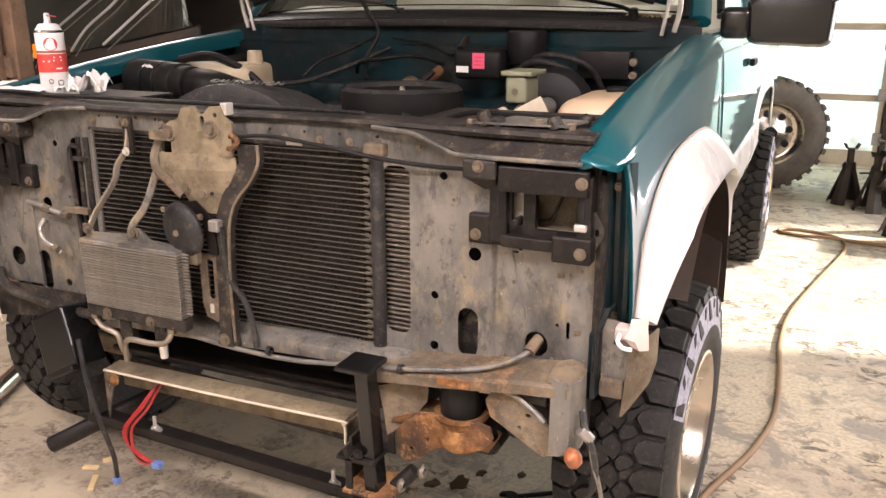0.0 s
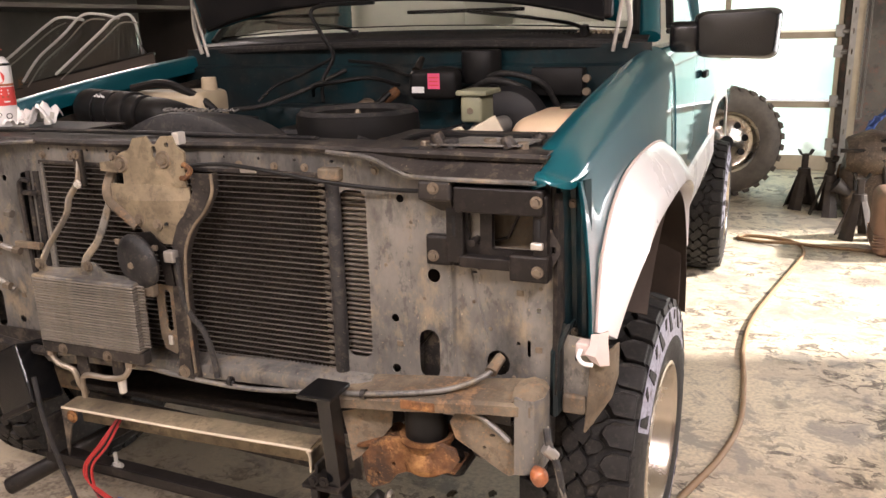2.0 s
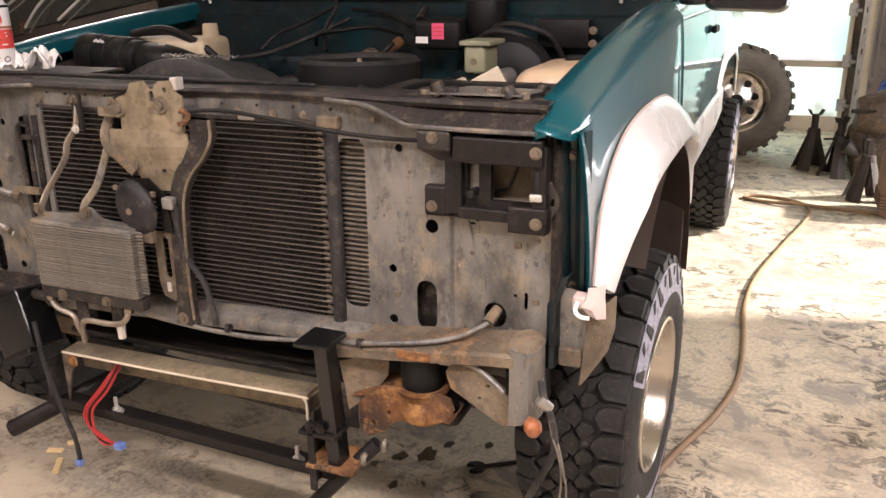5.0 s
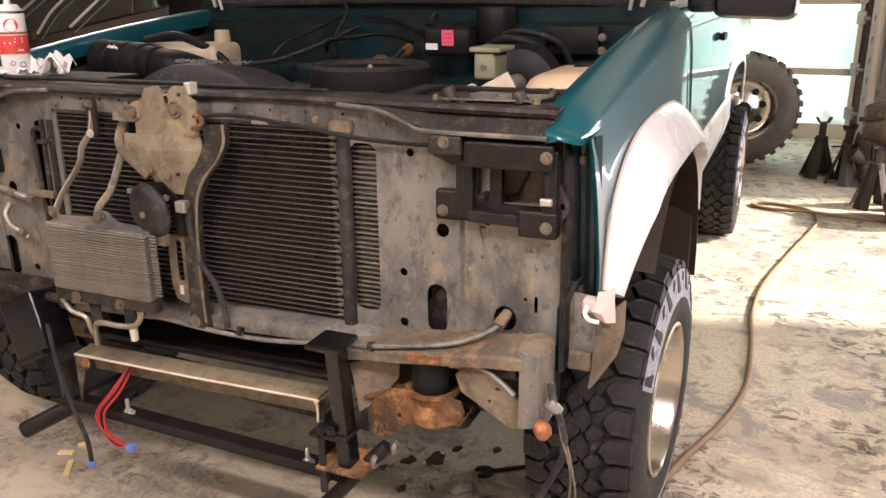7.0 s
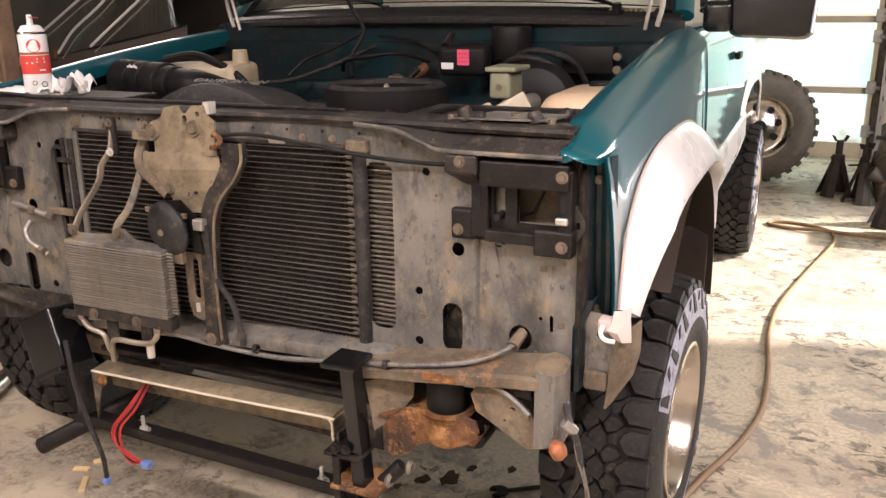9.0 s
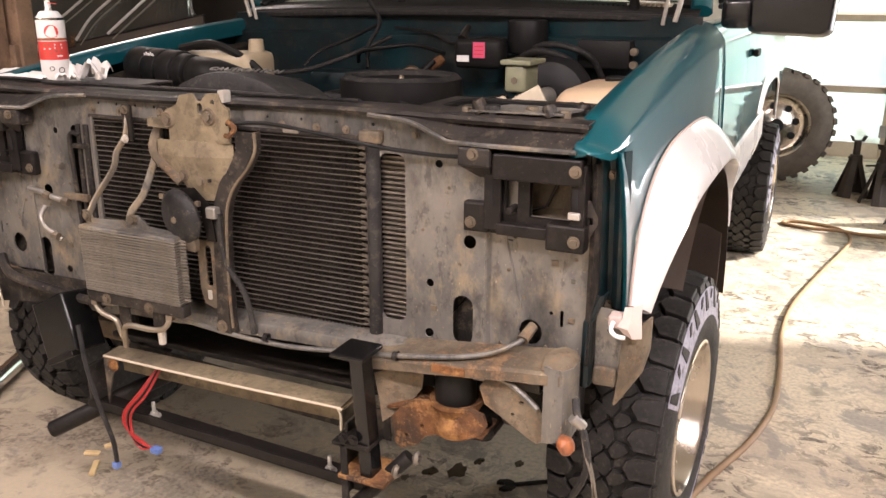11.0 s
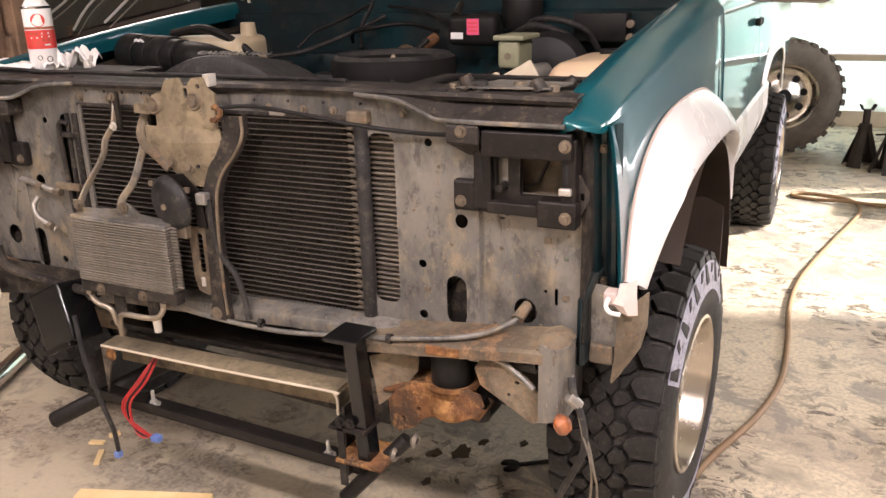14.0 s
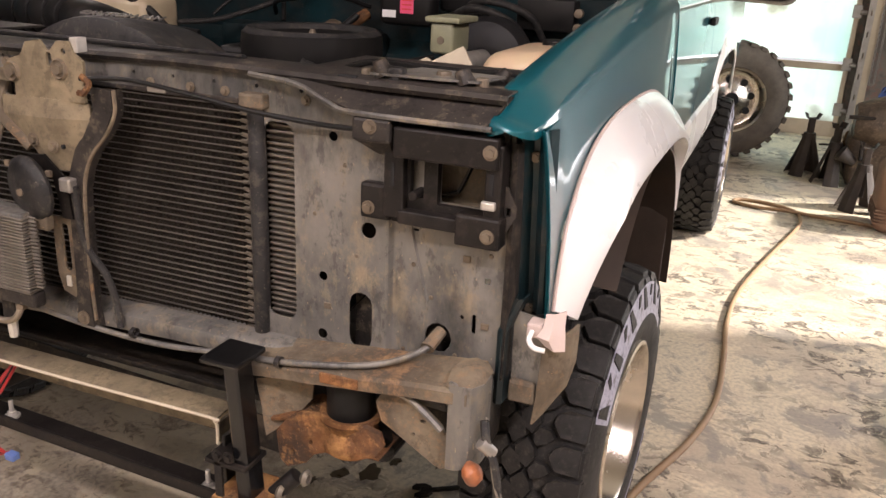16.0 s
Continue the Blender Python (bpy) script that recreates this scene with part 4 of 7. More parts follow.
# ---- wheels ----
def wheel(name="wheel"):
    """Off-road tyre with separate tread blocks on a bright deep rim, axle along x, at its own centre."""
    half = [(0.108, 0.196), (0.126, 0.204), (0.136, 0.232), (0.139, 0.270), (0.131, 0.326), (0.122, 0.346), (0.104, 0.355)]
    e = part(name, spin([(-x, r) for x, r in half] + half[::-1] + [(0.085, 0.20), (-0.085, 0.20), (-0.104, 0.214)], (0, 0, 0), "x", 80), "rubber", truck, "black off-road tyre with chunky tread", True)
    N = 34
    pitch = 6.283185 / N
    # outlines of the blocks: across the tread in metres, along it in pitches
    kinds = (((0.057, -0.02), (0.076, -0.40), (0.126, -0.43), (0.126, 0.41), (0.084, 0.42), (0.064, 0.26)),
             ((0.060, -0.02), (0.078, -0.40), (0.120, -0.42), (0.120, 0.40), (0.086, 0.42), (0.068, 0.26)),
             ((0.030, 0.20), (0.054, 0.34), (0.066, 0.54), (0.056, 0.72), (0.034, 0.74), (0.022, 0.48)),
             ((-0.004, -0.30), (0.020, -0.50), (0.034, -0.14), (0.030, 0.10), (0.012, 0.38), (-0.010, 0.06)))
    shapes = []
    for pts in kinds:
        bm = bmesh.new()
        n = len(pts)
        cx, cq = sum(x for x, q in pts) / n, sum(q for x, q in pts) / n
        for r, g in ((0.349, 1.02), (0.3700, 1.0), (0.3725, 0.95)):
            for x, q in pts:
                a, xx = (cq + (q - cq) * g) * pitch, cx + (x - cx) * g
                rr = r - 0.9 * max(0.0, xx - 0.098) ** 1.2
                bm.verts.new((xx, rr * math.sin(a), rr * math.cos(a)))
        bm.verts.ensure_lookup_table()
        for lay in (0, n):
            for i in range(n):
                bm.faces.new((bm.verts[lay + i], bm.verts[lay + (i + 1) % n], bm.verts[lay + n + (i + 1) % n], bm.verts[lay + n + i]))
        bm.faces.new(bm.verts[2 * n:3 * n])
        shapes.append(part("tread_block", bm, "rubber", e))
    # lug that runs from the shoulder down the sidewall
    shapes.append(part("side_lug", loft([[(x, r * math.sin(a), r * math.cos(a)) for a in (-0.36 * pitch, -0.30 * pitch, 0.26 * pitch, 0.32 * pitch)] for x, r in ((0.118, 0.357), (0.1255, 0.351), (0.1300, 0.338), (0.1280, 0.334))], thick=0.003), "rubber", e))
    used = set()
    for k in range(N):
        for flip in (0, 1):
            m = Matrix.Rotation(pitch * (k + 0.5 * flip), 4, "X") @ (Matrix.Rotation(math.pi, 4, "Z") if flip else Matrix.Identity(4))
            for j in (k % 2, 2, 3, 4):
                if j in used:
                    again(shapes[j], m, e)
                else:
                    used.add(j)
                    shapes[j].matrix_basis = m
    # daylight sheen painted on the sidewall in two arcs, with dark raised wedges and hooks on it
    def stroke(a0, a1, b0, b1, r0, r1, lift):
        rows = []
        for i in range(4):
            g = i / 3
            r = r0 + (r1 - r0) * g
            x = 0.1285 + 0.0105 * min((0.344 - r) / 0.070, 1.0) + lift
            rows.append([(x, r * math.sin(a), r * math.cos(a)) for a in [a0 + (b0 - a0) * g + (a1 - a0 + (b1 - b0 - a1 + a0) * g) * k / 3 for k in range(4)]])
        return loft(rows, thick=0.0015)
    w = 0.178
    pieces = [part("pale_band", stroke(-0.50 * w, 0.50 * w, -0.50 * w, 0.50 * w, 0.340, 0.268, 0.0008), "sidewall_sheen", e, "pale bluish daylight sheen painted on the sidewall"),
              part("dark_wedge", stroke(-0.30 * w, -0.02 * w, -0.30 * w, 0.30 * w, 0.338, 0.290, 0.0030), "rubber", e, "dark wedge on the pale band"),
              part("dark_hook", stroke(-0.06 * w, 0.26 * w, -0.22 * w, 0.02 * w, 0.334, 0.312, 0.0030), "rubber", e, "dark hook on the pale band")]
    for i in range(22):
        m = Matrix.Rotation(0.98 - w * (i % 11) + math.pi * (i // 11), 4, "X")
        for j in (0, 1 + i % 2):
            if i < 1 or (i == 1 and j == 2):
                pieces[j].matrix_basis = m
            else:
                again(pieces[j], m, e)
    rim = spin([(0.124, 0.204), (0.134, 0.202), (0.136, 0.194), (0.124, 0.186), (0.045, 0.178), (0.028, 0.166), (0.040, 0.132), (0.048, 0.08), (0.062, 0.062), (0.066, 0.0)], (0, 0, 0), "x", 64)
    part("rim", rim, "rim", e, "bright machined aluminium rim", True)
    # dark discs paint the shade inside the rim's openings
    for k in range(8):
        a = 6.2832 * k / 8
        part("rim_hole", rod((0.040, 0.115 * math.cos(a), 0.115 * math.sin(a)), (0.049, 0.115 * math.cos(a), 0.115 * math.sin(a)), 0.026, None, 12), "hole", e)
    e.matrix_basis = pose(0.908, AXLE_Y, AXLE_Z, 0, 0, -3.5)
    return e


first = wheel()


def wheel_copy(m):
    o = again(first, m, truck)
    for c in first.children:
        k = again(c, c.matrix_basis.copy(), o)
        if "kind" in c:
            k["kind"] = c["kind"]
    return o


FLIP = Matrix.Rotation(math.pi, 4, "Z")
wheel_copy(pose(-0.905, AXLE_Y, AXLE_Z, 0, 0, -3.5) @ FLIP)
wheel_copy(pose(0.90, REAR_Y, AXLE_Z, 40))
wheel_copy(pose(-0.90, REAR_Y, AXLE_Z) @ FLIP)


# ---- the truck: radiator support and front end ----
support = part("radiator_support", plate(rect(-0.66, 1.118, 0.66, 1.168), [circle(0.13 + 0.09 * i, 1.143, 0.004, 8) for i in range(5)] + [circle(-0.2 - 0.06 * i, 1.146, 0.004, 8) for i in range(4)], 0.003),
               "support", truck, "dusty grey sheet metal radiator support")
# top rail: rolled edge, flat top and rear drop
rows = [[(x, y + 0.004 * math.sin(9 * x), z + 0.003 * math.sin(5 * x)) for x in [-0.86 + 1.72 * i / 24 for i in range(25)]] for y, z in ((-0.012, 1.160), (-0.018, 1.168), (-0.012, 1.175), (0.02, 1.178), (0.085, 1.176), (0.09, 1.15))]
part("top_rail", loft(rows, thick=0.003), "support_dark", support, "dark dusty top rail", True)
part("rail_seal", tube([(-0.62, 0.05, 1.182), (-0.3, 0.04, 1.186), (0.1, 0.045, 1.184), (0.34, 0.05, 1.182)], 0.011, 8, 6, flat=0.5), "plastic_dusty", support, "worn black rubber seal", True)
for s in (1, -1):
    # corner shelf and its sloping brace
    bm = box((s * 0.44, 0.06, 1.165), (s * 0.84, 0.33, 1.171), 0.002)
    part("corner_shelf", bm, "support_dark", support)
    bm = loft([[(s * 0.47, -0.03, 1.165), (s * 0.62, -0.045, 1.128), (s * 0.84, -0.045, 1.128)], [(s * 0.45, 0.03, 1.178), (s * 0.62, 0.02, 1.172), (s * 0.86, 0.02, 1.168)]], thick=0.004)
    part("corner_brace", bm, "support_dark", support, "dark sheet metal corner brace")
    part("brace_edge", tube([(s * 0.40, -0.02, 1.166), (s * 0.50, -0.034, 1.160), (s * 0.57, -0.044, 1.136), (s * 0.62, -0.048, 1.127), (s * 0.85, -0.048, 1.126)], 0.005, 6, 4), "support", support, "", True)
    # inner and outer panels
    window = rect(s * 0.443 - 0.031, 0.715, s * 0.443 + 0.031, 1.085, 0.02) if s > 0 else rect(-0.49, 0.80, -0.455, 1.085, 0.012)
    zr = 0.0 if s > 0 else -0.012
    holes = [window, circle(s * 0.622, 0.915, 0.0145), circle(s * 0.531, 0.815, 0.009), circle(s * 0.53, 0.699 + zr, 0.0105), circle(s * 0.553, 1.073, 0.0085),
             slot(s * 0.608, 0.741 + zr * 2, 0.046, 0.112)]
    if s < 0:
        holes = [window, circle(-0.546, 1.067, 0.0085), slot(-0.640, 0.715, 0.04, 0.112), circle(-0.56, 0.69, 0.010), circle(-0.60, 0.905, 0.016)]
    inner = part("inner_panel", jitter(plate([(s * a, b) for a, b in rect(0.405, 0.655, 0.658, 1.12, 0.006)], holes, 0.003), 0.0022, 6), "support", support, "dusty grey panel with punched holes")
    holes = [rect(min(s * 0.75, s * 0.836), 0.984, max(s * 0.75, s * 0.836), 1.06, 0.004), circle(s * 0.757, 0.737, 0.025, 12, 0.028), slot(s * 0.822, 0.776, 0.007, 0.036), circle(s * 0.716, 0.936, 0.004, 8),
             rect(min(s * 0.837, s * 0.847), 0.855, max(s * 0.837, s * 0.847), 0.865), circle(s * 0.80, 0.785, 0.004, 8), slot(s * 0.706, 0.928, 0.012, 0.004)]
    outer = part("outer_panel", jitter(plate([(s * a, b) for a, b in ((0.666, 0.665), (0.80, 0.662), (0.876, 0.69), (0.878, 0.93), (0.872, 1.12), (0.666, 1.12))], holes, 0.003, pose(0, 0.010, 0)), 0.0022, 6, 3), "support", support, "dusty grey lamp panel with punched holes")
    part("panel_step", loft([[(s * 0.657, -0.003, z), (s * 0.661, -0.001, z), (s * 0.667, 0.009, z), (s * 0.67, 0.0105, z)] for z in (0.665, 0.8, 0.95, 1.1)], thick=0.002), "support", support)
    part("edge_flange", loft([[(s * 0.872, 0.0, z), (s * 0.882, -0.006, z), (s * 0.886, 0.02, z), (s * 0.884, 0.06, z)] for z in (0.69, 0.8, 0.95, 1.1)], thick=0.003), "support_dark", support)
    for x, z in ((0.541, 0.758), (0.842, 0.777), (0.803, 0.893)):
        clip = part("spring_clip", box((s * x - 0.007, -0.004 if x < 0.6 else 0.006, z - 0.006), (s * x + 0.007, 0.0 if x < 0.6 else 0.010, z + 0.006), 0.0015), "bolt_dirty", support)
    # dark sheet added as the cavity's shade behind the slot and the round cut-out
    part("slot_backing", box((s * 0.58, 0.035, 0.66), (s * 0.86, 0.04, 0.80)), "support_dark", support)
    # lamp bracket
    lb = part("lamp_bracket", plate([(s * a, b) for a, b in rect(0.668, 0.945, 0.868, 1.118, 0.006)], [rect(min(s * 0.752, s * 0.834), 0.985, max(s * 0.752, s * 0.834), 1.058, 0.003),
                                    rect(min(s * 0.704, s * 0.728), 0.992, max(s * 0.704, s * 0.728), 1.055, 0.003)], 0.012, pose(0, -0.012, 0)), "black", truck, "black lamp mounting bracket with a square opening")
    part("top_bar", box((s * 0.685, -0.045, 1.062), (s * 0.862, -0.010, 1.112), 0.004), "black", lb)
    part("corner_block", box((s * 0.613, -0.05, 1.082), (s * 0.682, 0.0, 1.122), 0.006), "support_dark", lb)
    part("block_foot", loft([[(s * 0.615, -0.045, 1.084), (s * 0.68, -0.045, 1.084), (s * 0.68, 0.0, 1.084)], [(s * 0.65, -0.02, 1.058), (s * 0.675, -0.02, 1.058), (s * 0.675, 0.0, 1.058)]], thick=0.004), "support_dark", lb)
    part("side_bar", box((s * 0.662, -0.028, 0.955), (s * 0.698, -0.006, 1.085), 0.003), "black", lb)
    # slot not cut: a dark bar paints its shade
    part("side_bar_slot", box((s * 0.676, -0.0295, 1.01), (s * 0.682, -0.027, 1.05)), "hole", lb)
    part("lower_bar", box((s * 0.69, -0.032, 0.948), (s * 0.80, -0.006, 0.972), 0.003), "black", lb)
    part("foot_tab", box((s * 0.615, -0.022, 0.945), (s * 0.672, 0.0, 1.008), 0.006), "black", lb)
    part("lower_corner", box((s * 0.795, -0.042, 0.932), (s * 0.872, -0.004, 0.985), 0.005), "black", lb)
    part("outer_bar", box((s * 0.84, -0.035, 0.98), (s * 0.868, -0.008, 1.10), 0.003), "black", lb)
    part("outer_bar_slot", box((s * 0.848, -0.0365, 1.02), (s * 0.855, -0.034, 1.055)), "hole", lb)
    part("adjuster", box((s * 0.838, -0.045, 0.998), (s * 0.862, -0.034, 1.012), 0.003), "zinc", lb)
    part("ear", plate([(s * a, b) for a, b in ((0.862, 0.95), (0.872, 0.955), (0.888, 0.985), (0.888, 1.0), (0.872, 1.03), (0.862, 1.035))], [rect(min(s * 0.871, s * 0.879), 0.985, max(s * 0.871, s * 0.879), 0.998)], 0.004, pose(0, -0.012, 0)), "support_dark", lb)
    part("adjuster_post", rod((s * 0.716, -0.03, 0.998), (s * 0.716, 0.01, 0.998), 0.008, None, 12, 0.002), "black", lb)
    part("lamp_strip", box((s * 0.728, -0.004, 0.985), (s * 0.752, 0.006, 1.06), 0.002), "plastic", lb)
    for x, y, z in ((0.647, -0.05, 1.108), (0.632, -0.022, 0.965), (0.852, -0.042, 0.955), (0.85, -0.045, 1.09)):
        bolt((s * x, y, z), lb, 0.008)
    part("lamp_backing", box((s * 0.735, 0.045, 0.955), (s * 0.855, 0.049, 1.075)), "tan", support, "dirt-caked sheet behind the lamp opening")

# small hardware of the panels
for s in (1, -1):
    for x, z in ((0.575, 1.025), (0.515, 0.93), (0.60, 0.865), (0.705, 0.865), (0.74, 0.81), (0.845, 0.905), (0.69, 0.70), (0.79, 0.71)):
        y = -0.0005 if x < 0.66 else 0.0095
        part("rivet", rod((s * x, y, z), (s * x, y - 0.002, z), 0.0045, 0.0032, 9), "bolt_dirty", support)
    part("stamped_rib", loft([[(s * (0.700 + 0.035 * g), 0.0095 - 0.004 * math.sin(math.pi * k / 4), 0.925 - 0.13 * g + 0.006 * (k - 2)) for k in range(5)] for g in (0, 0.33, 0.66, 1.0)], thick=0.001), "support", support, "", True)
    part("seam_lip", tube([(s * 0.408, -0.002, 0.668), (s * 0.407, -0.004, 0.88), (s * 0.408, -0.002, 1.112)], 0.0035, 6, 5), "support", support, "", True)
for x in (-0.58, -0.40, -0.31, 0.17, 0.26, 0.335, 0.50, 0.58):
    bolt((x, -0.001, 1.131 if x < 0 else 1.128), support, 0.006)

# condenser: stacked flat tubes, the fins between coloured dark for their shade
condenser = part("condenser", box((-0.425, 0.012, 0.652), (0.372, 0.028, 1.118), 0.003), "fin_shade", truck, "dirty black condenser with stacked flat tubes, core coloured as in shade")
PITCH, N_ROWS = 0.0126, 36
slat = part("flat_tube", box((-0.42, -0.001, -0.0008), (0.366, 0.004, 0.0008), 0.0004, None, None, 1), "fin", condenser)
bend = part("return_bend", tube([(0.362, 0.006, 0.0), (0.374, 0.004, 0.001), (0.378, 0.004, PITCH / 2), (0.374, 0.004, PITCH - 0.001), (0.362, 0.006, PITCH)], 0.004, 6, 3), "fin", condenser)
for k in range(N_ROWS):
    z = 0.662 + PITCH * k
    if k:
        again(slat, pose(0, 0, z, 0, -0.12), condenser)
        if k % 2 == 0:
            again(bend, pose(0, 0, z), condenser)
slat.matrix_basis, bend.matrix_basis = pose(0, 0, 0.662), pose(0, 0, 0.662)
bm = bmesh.new()
wave = [(-0.418 + 0.0052 * i) for i in range(151)]
vs = []
for k in range(N_ROWS - 1):
    z0 = 0.662 + PITCH * k
    a = [bm.verts.new((x, 0.0015 + 0.002 * (i % 2), z0 + (0.002 if i % 2 else PITCH - 0.002))) for i, x in enumerate(wave)]
    b = [bm.verts.new((x, 0.012, z0 + (0.002 if i % 2 else PITCH - 0.002))) for i, x in enumerate(wave)]
    for i in range(len(wave) - 1):
        bm.faces.new((a[i], a[i + 1], b[i + 1], b[i]))
tagged(part("fin_strip", bm, "fin_shade", condenser, "corrugated fins, gap shade in their dark colour"), kind="stuff")
part("header_tube", rod((0.398, 0.0, 0.655), (0.398, 0.0, 1.118), 0.016, None, 16, 0.004), "plastic_dusty", condenser, "dusty dark header tube", True)
part("header_cap", box((0.375, -0.022, 1.105), (0.425, 0.02, 1.132), 0.005), "tan", condenser, "dirt-caked mounting block")
part("header_foot", box((0.368, -0.016, 0.648), (0.412, 0.02, 0.675), 0.005), "tan", condenser)
part("top_bar", box((-0.42, -0.002, 1.108), (0.37, 0.018, 1.118), 0.002), "support_dark", condenser)
for x, r in ((-0.434, 0.009), (-0.462, 0.007)):
    part("side_pipe", tube([(x - 0.002, 0.0, 0.67), (x, -0.003, 0.85), (x + 0.002, 0.0, 1.09)], r, 8, 5), "support_dark", condenser, "", True)
part("side_pipe", tube([(-0.475, -0.012, 0.83), (-0.478, -0.015, 0.98), (-0.476, -0.018, 1.05), (-0.462, -0.02, 1.07), (-0.447, -0.012, 1.065)], 0.006, 8, 6), "support_dark", condenser, "", True)
part("pipe_clamp", box((-0.478, -0.016, 1.03), (-0.425, -0.006, 1.042), 0.002), "support_dark", condenser)
part("pipe_clamp", box((-0.51, -0.03, 0.895), (-0.425, -0.016, 0.913), 0.003), "tan", condenser)

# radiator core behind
radiator = part("radiator", box((-0.47, 0.075, 0.64), (0.49, 0.12, 1.12), 0.004), "fin_shade", truck, "aluminium radiator core behind the condenser, coloured as in shade")
row = part("core_tube", box((0.405, 0.018, -0.0024), (0.482, 0.040, 0.0024), 0.001, None, None, 1), "alu", radiator)
for k in range(1, 34):
    again(row, pose(0, 0, 0.716 + 0.0112 * k), radiator)
row.matrix_basis = pose(0, 0, 0.716)
part("core_side", box((0.403, 0.030, 0.66), (0.486, 0.037, 1.10)), "alu", radiator)

# lower rail and ledge
lower = part("lower_rail", jitter(loft([[(x, y, z + 0.006 * math.sin(4 * x) - 0.03 * max(0, 0.2 - x) * (0.5 if x > -0.35 else 1)) for x in [-0.50 + 1.30 * i / 26 for i in range(27)]]
                                 for y, z in ((0.02, 0.672), (-0.03, 0.668), (-0.045, 0.66), (-0.05, 0.648), (-0.045, 0.628), (-0.02, 0.622))], thick=0.004), 0.003, 9), "support", support, "dusty lower rail", True)
ledge = part("frame_ledge", jitter(loft([[(x, y, z + 0.11 * (x - 0.43)) for x in [0.43 + 0.425 * i / 10 for i in range(11)]]
                                         for y, z in ((0.0, 0.672), (-0.06, 0.665), (-0.094, 0.662), (-0.10, 0.656), (-0.10, 0.636))], thick=0.005), 0.002, 12), "tan", truck, "dirt-caked top plate of the frame horn", True)
part("rusty_edge", box((0.60, -0.104, 0.656), (0.675, -0.098, 0.676), 0.003, None, pose(0, 0, -0.012, 0, -1.5)), "rust", ledge, "flaking rusty edge")
# end of the frame horn
bm = loft([[(0.822, -0.097, z), (0.842, -0.104, z), (0.862, -0.098, z - 0.002), (0.874, -0.075, z - 0.004), (0.876, -0.035, z - 0.004)] for z in (0.718, 0.712, 0.64, 0.60, 0.565)], thick=0.006)
for v in bm.verts:
    if v.co.z < 0.58:
        v.co.z -= 0.35 * max(0.0, 0.86 - v.co.x)
part("horn_end", bm, "support", ledge, "grey steel end of the frame horn", True)
part("horn_cap", loft([[(0.815, -0.095, 0.708), (0.842, -0.104, 0.718), (0.862, -0.097, 0.716), (0.875, -0.07, 0.712)], [(0.812, -0.06, 0.722), (0.842, -0.06, 0.733), (0.864, -0.055, 0.730), (0.876, -0.05, 0.720)], [(0.815, -0.02, 0.722), (0.842, -0.02, 0.732), (0.866, -0.025, 0.728), (0.876, -0.03, 0.716)]], thick=0.004), "tan", ledge, "lightly rusted rounded cap", True)
bm = plate([(0.700, 0.668), (0.734, 0.668), (0.770, 0.648), (0.807, 0.620), (0.813, 0.606), (0.820, 0.612), (0.822, 0.545), (0.806, 0.537), (0.793, 0.542), (0.694, 0.600), (0.681, 0.636)], [circle(0.772, 0.620, 0.006, 9, 0.004), circle(0.755, 0.59, 0.004, 8)], 0.006, pose(0, -0.080, 0))
part("diagonal_brace", jitter(bm, 0.002, 10), "tan", ledge, "dirt-caked diagonal brace")
part("brace_lip", tube([(0.700, -0.084, 0.668), (0.740, -0.085, 0.664), (0.775, -0.085, 0.643), (0.808, -0.085, 0.616)], 0.006, 6, 4), "support", ledge, "", True)
part("brace_web", box((0.700, -0.02, 0.52), (0.86, 0.10, 0.68), 0.02), "engine", ledge, "dark frame behind the brace")
bm = loft([[(0.43, -0.075, 0.615), (0.445, -0.08, 0.56), (0.455, -0.085, 0.505)], [(0.48, -0.06, 0.63), (0.50, -0.055, 0.585), (0.50, -0.06, 0.54)], [(0.54, -0.05, 0.64), (0.54, -0.05, 0.61), (0.535, -0.05, 0.585)]], thick=0.005)
part("gusset", jitter(bm, 0.003, 14), "tan", ledge, "bent dirt-caked gusset plate")
part("gusset_dark", box((0.54, 0.0, 0.54), (0.60, 0.02, 0.66), 0.004), "black", ledge)
bolt((0.562, -0.005, 0.605), ledge, 0.011, "zinc", (0, -1, 0), 0.012)
part("body_mount", rod((0.610, -0.035, 0.545), (0.610, -0.035, 0.675), 0.044, 0.046, 24, 0.006), "plastic", truck, "black rubber body mount", True)
part("mount_collar", spin([(0.52, 0.040), (0.555, 0.052), (0.568, 0.060), (0.576, 0.058), (0.573, 0.046), (0.555, 0.043)], (0.612, -0.037, 0.004), "z", 28), "rust", truck, "rusty collar of the body mount", True)
part("mount_cup", spin([(0.495, 0.02), (0.488, 0.042), (0.498, 0.053), (0.515, 0.056), (0.53, 0.050), (0.54, 0.047)], (0.615, -0.04, 0.01), "z", 28), "rust", truck, "", True)
bm = plate([(0.481, 0.462), (0.499, 0.449), (0.520, 0.458), (0.541, 0.470), (0.560, 0.494), (0.582, 0.503), (0.628, 0.503), (0.680, 0.520), (0.698, 0.545), (0.690, 0.570), (0.660, 0.578), (0.602, 0.562), (0.570, 0.578), (0.530, 0.572), (0.505, 0.556), (0.480, 0.523)],
           [circle(0.512, 0.484, 0.0055, 10), circle(0.551, 0.515, 0.005, 10)], 0.012, pose(0, -0.082, 0))
horn = part("frame_horn_plate", jitter(bm, 0.004, 18), "rust", truck, "heavily rusted frame bracket")
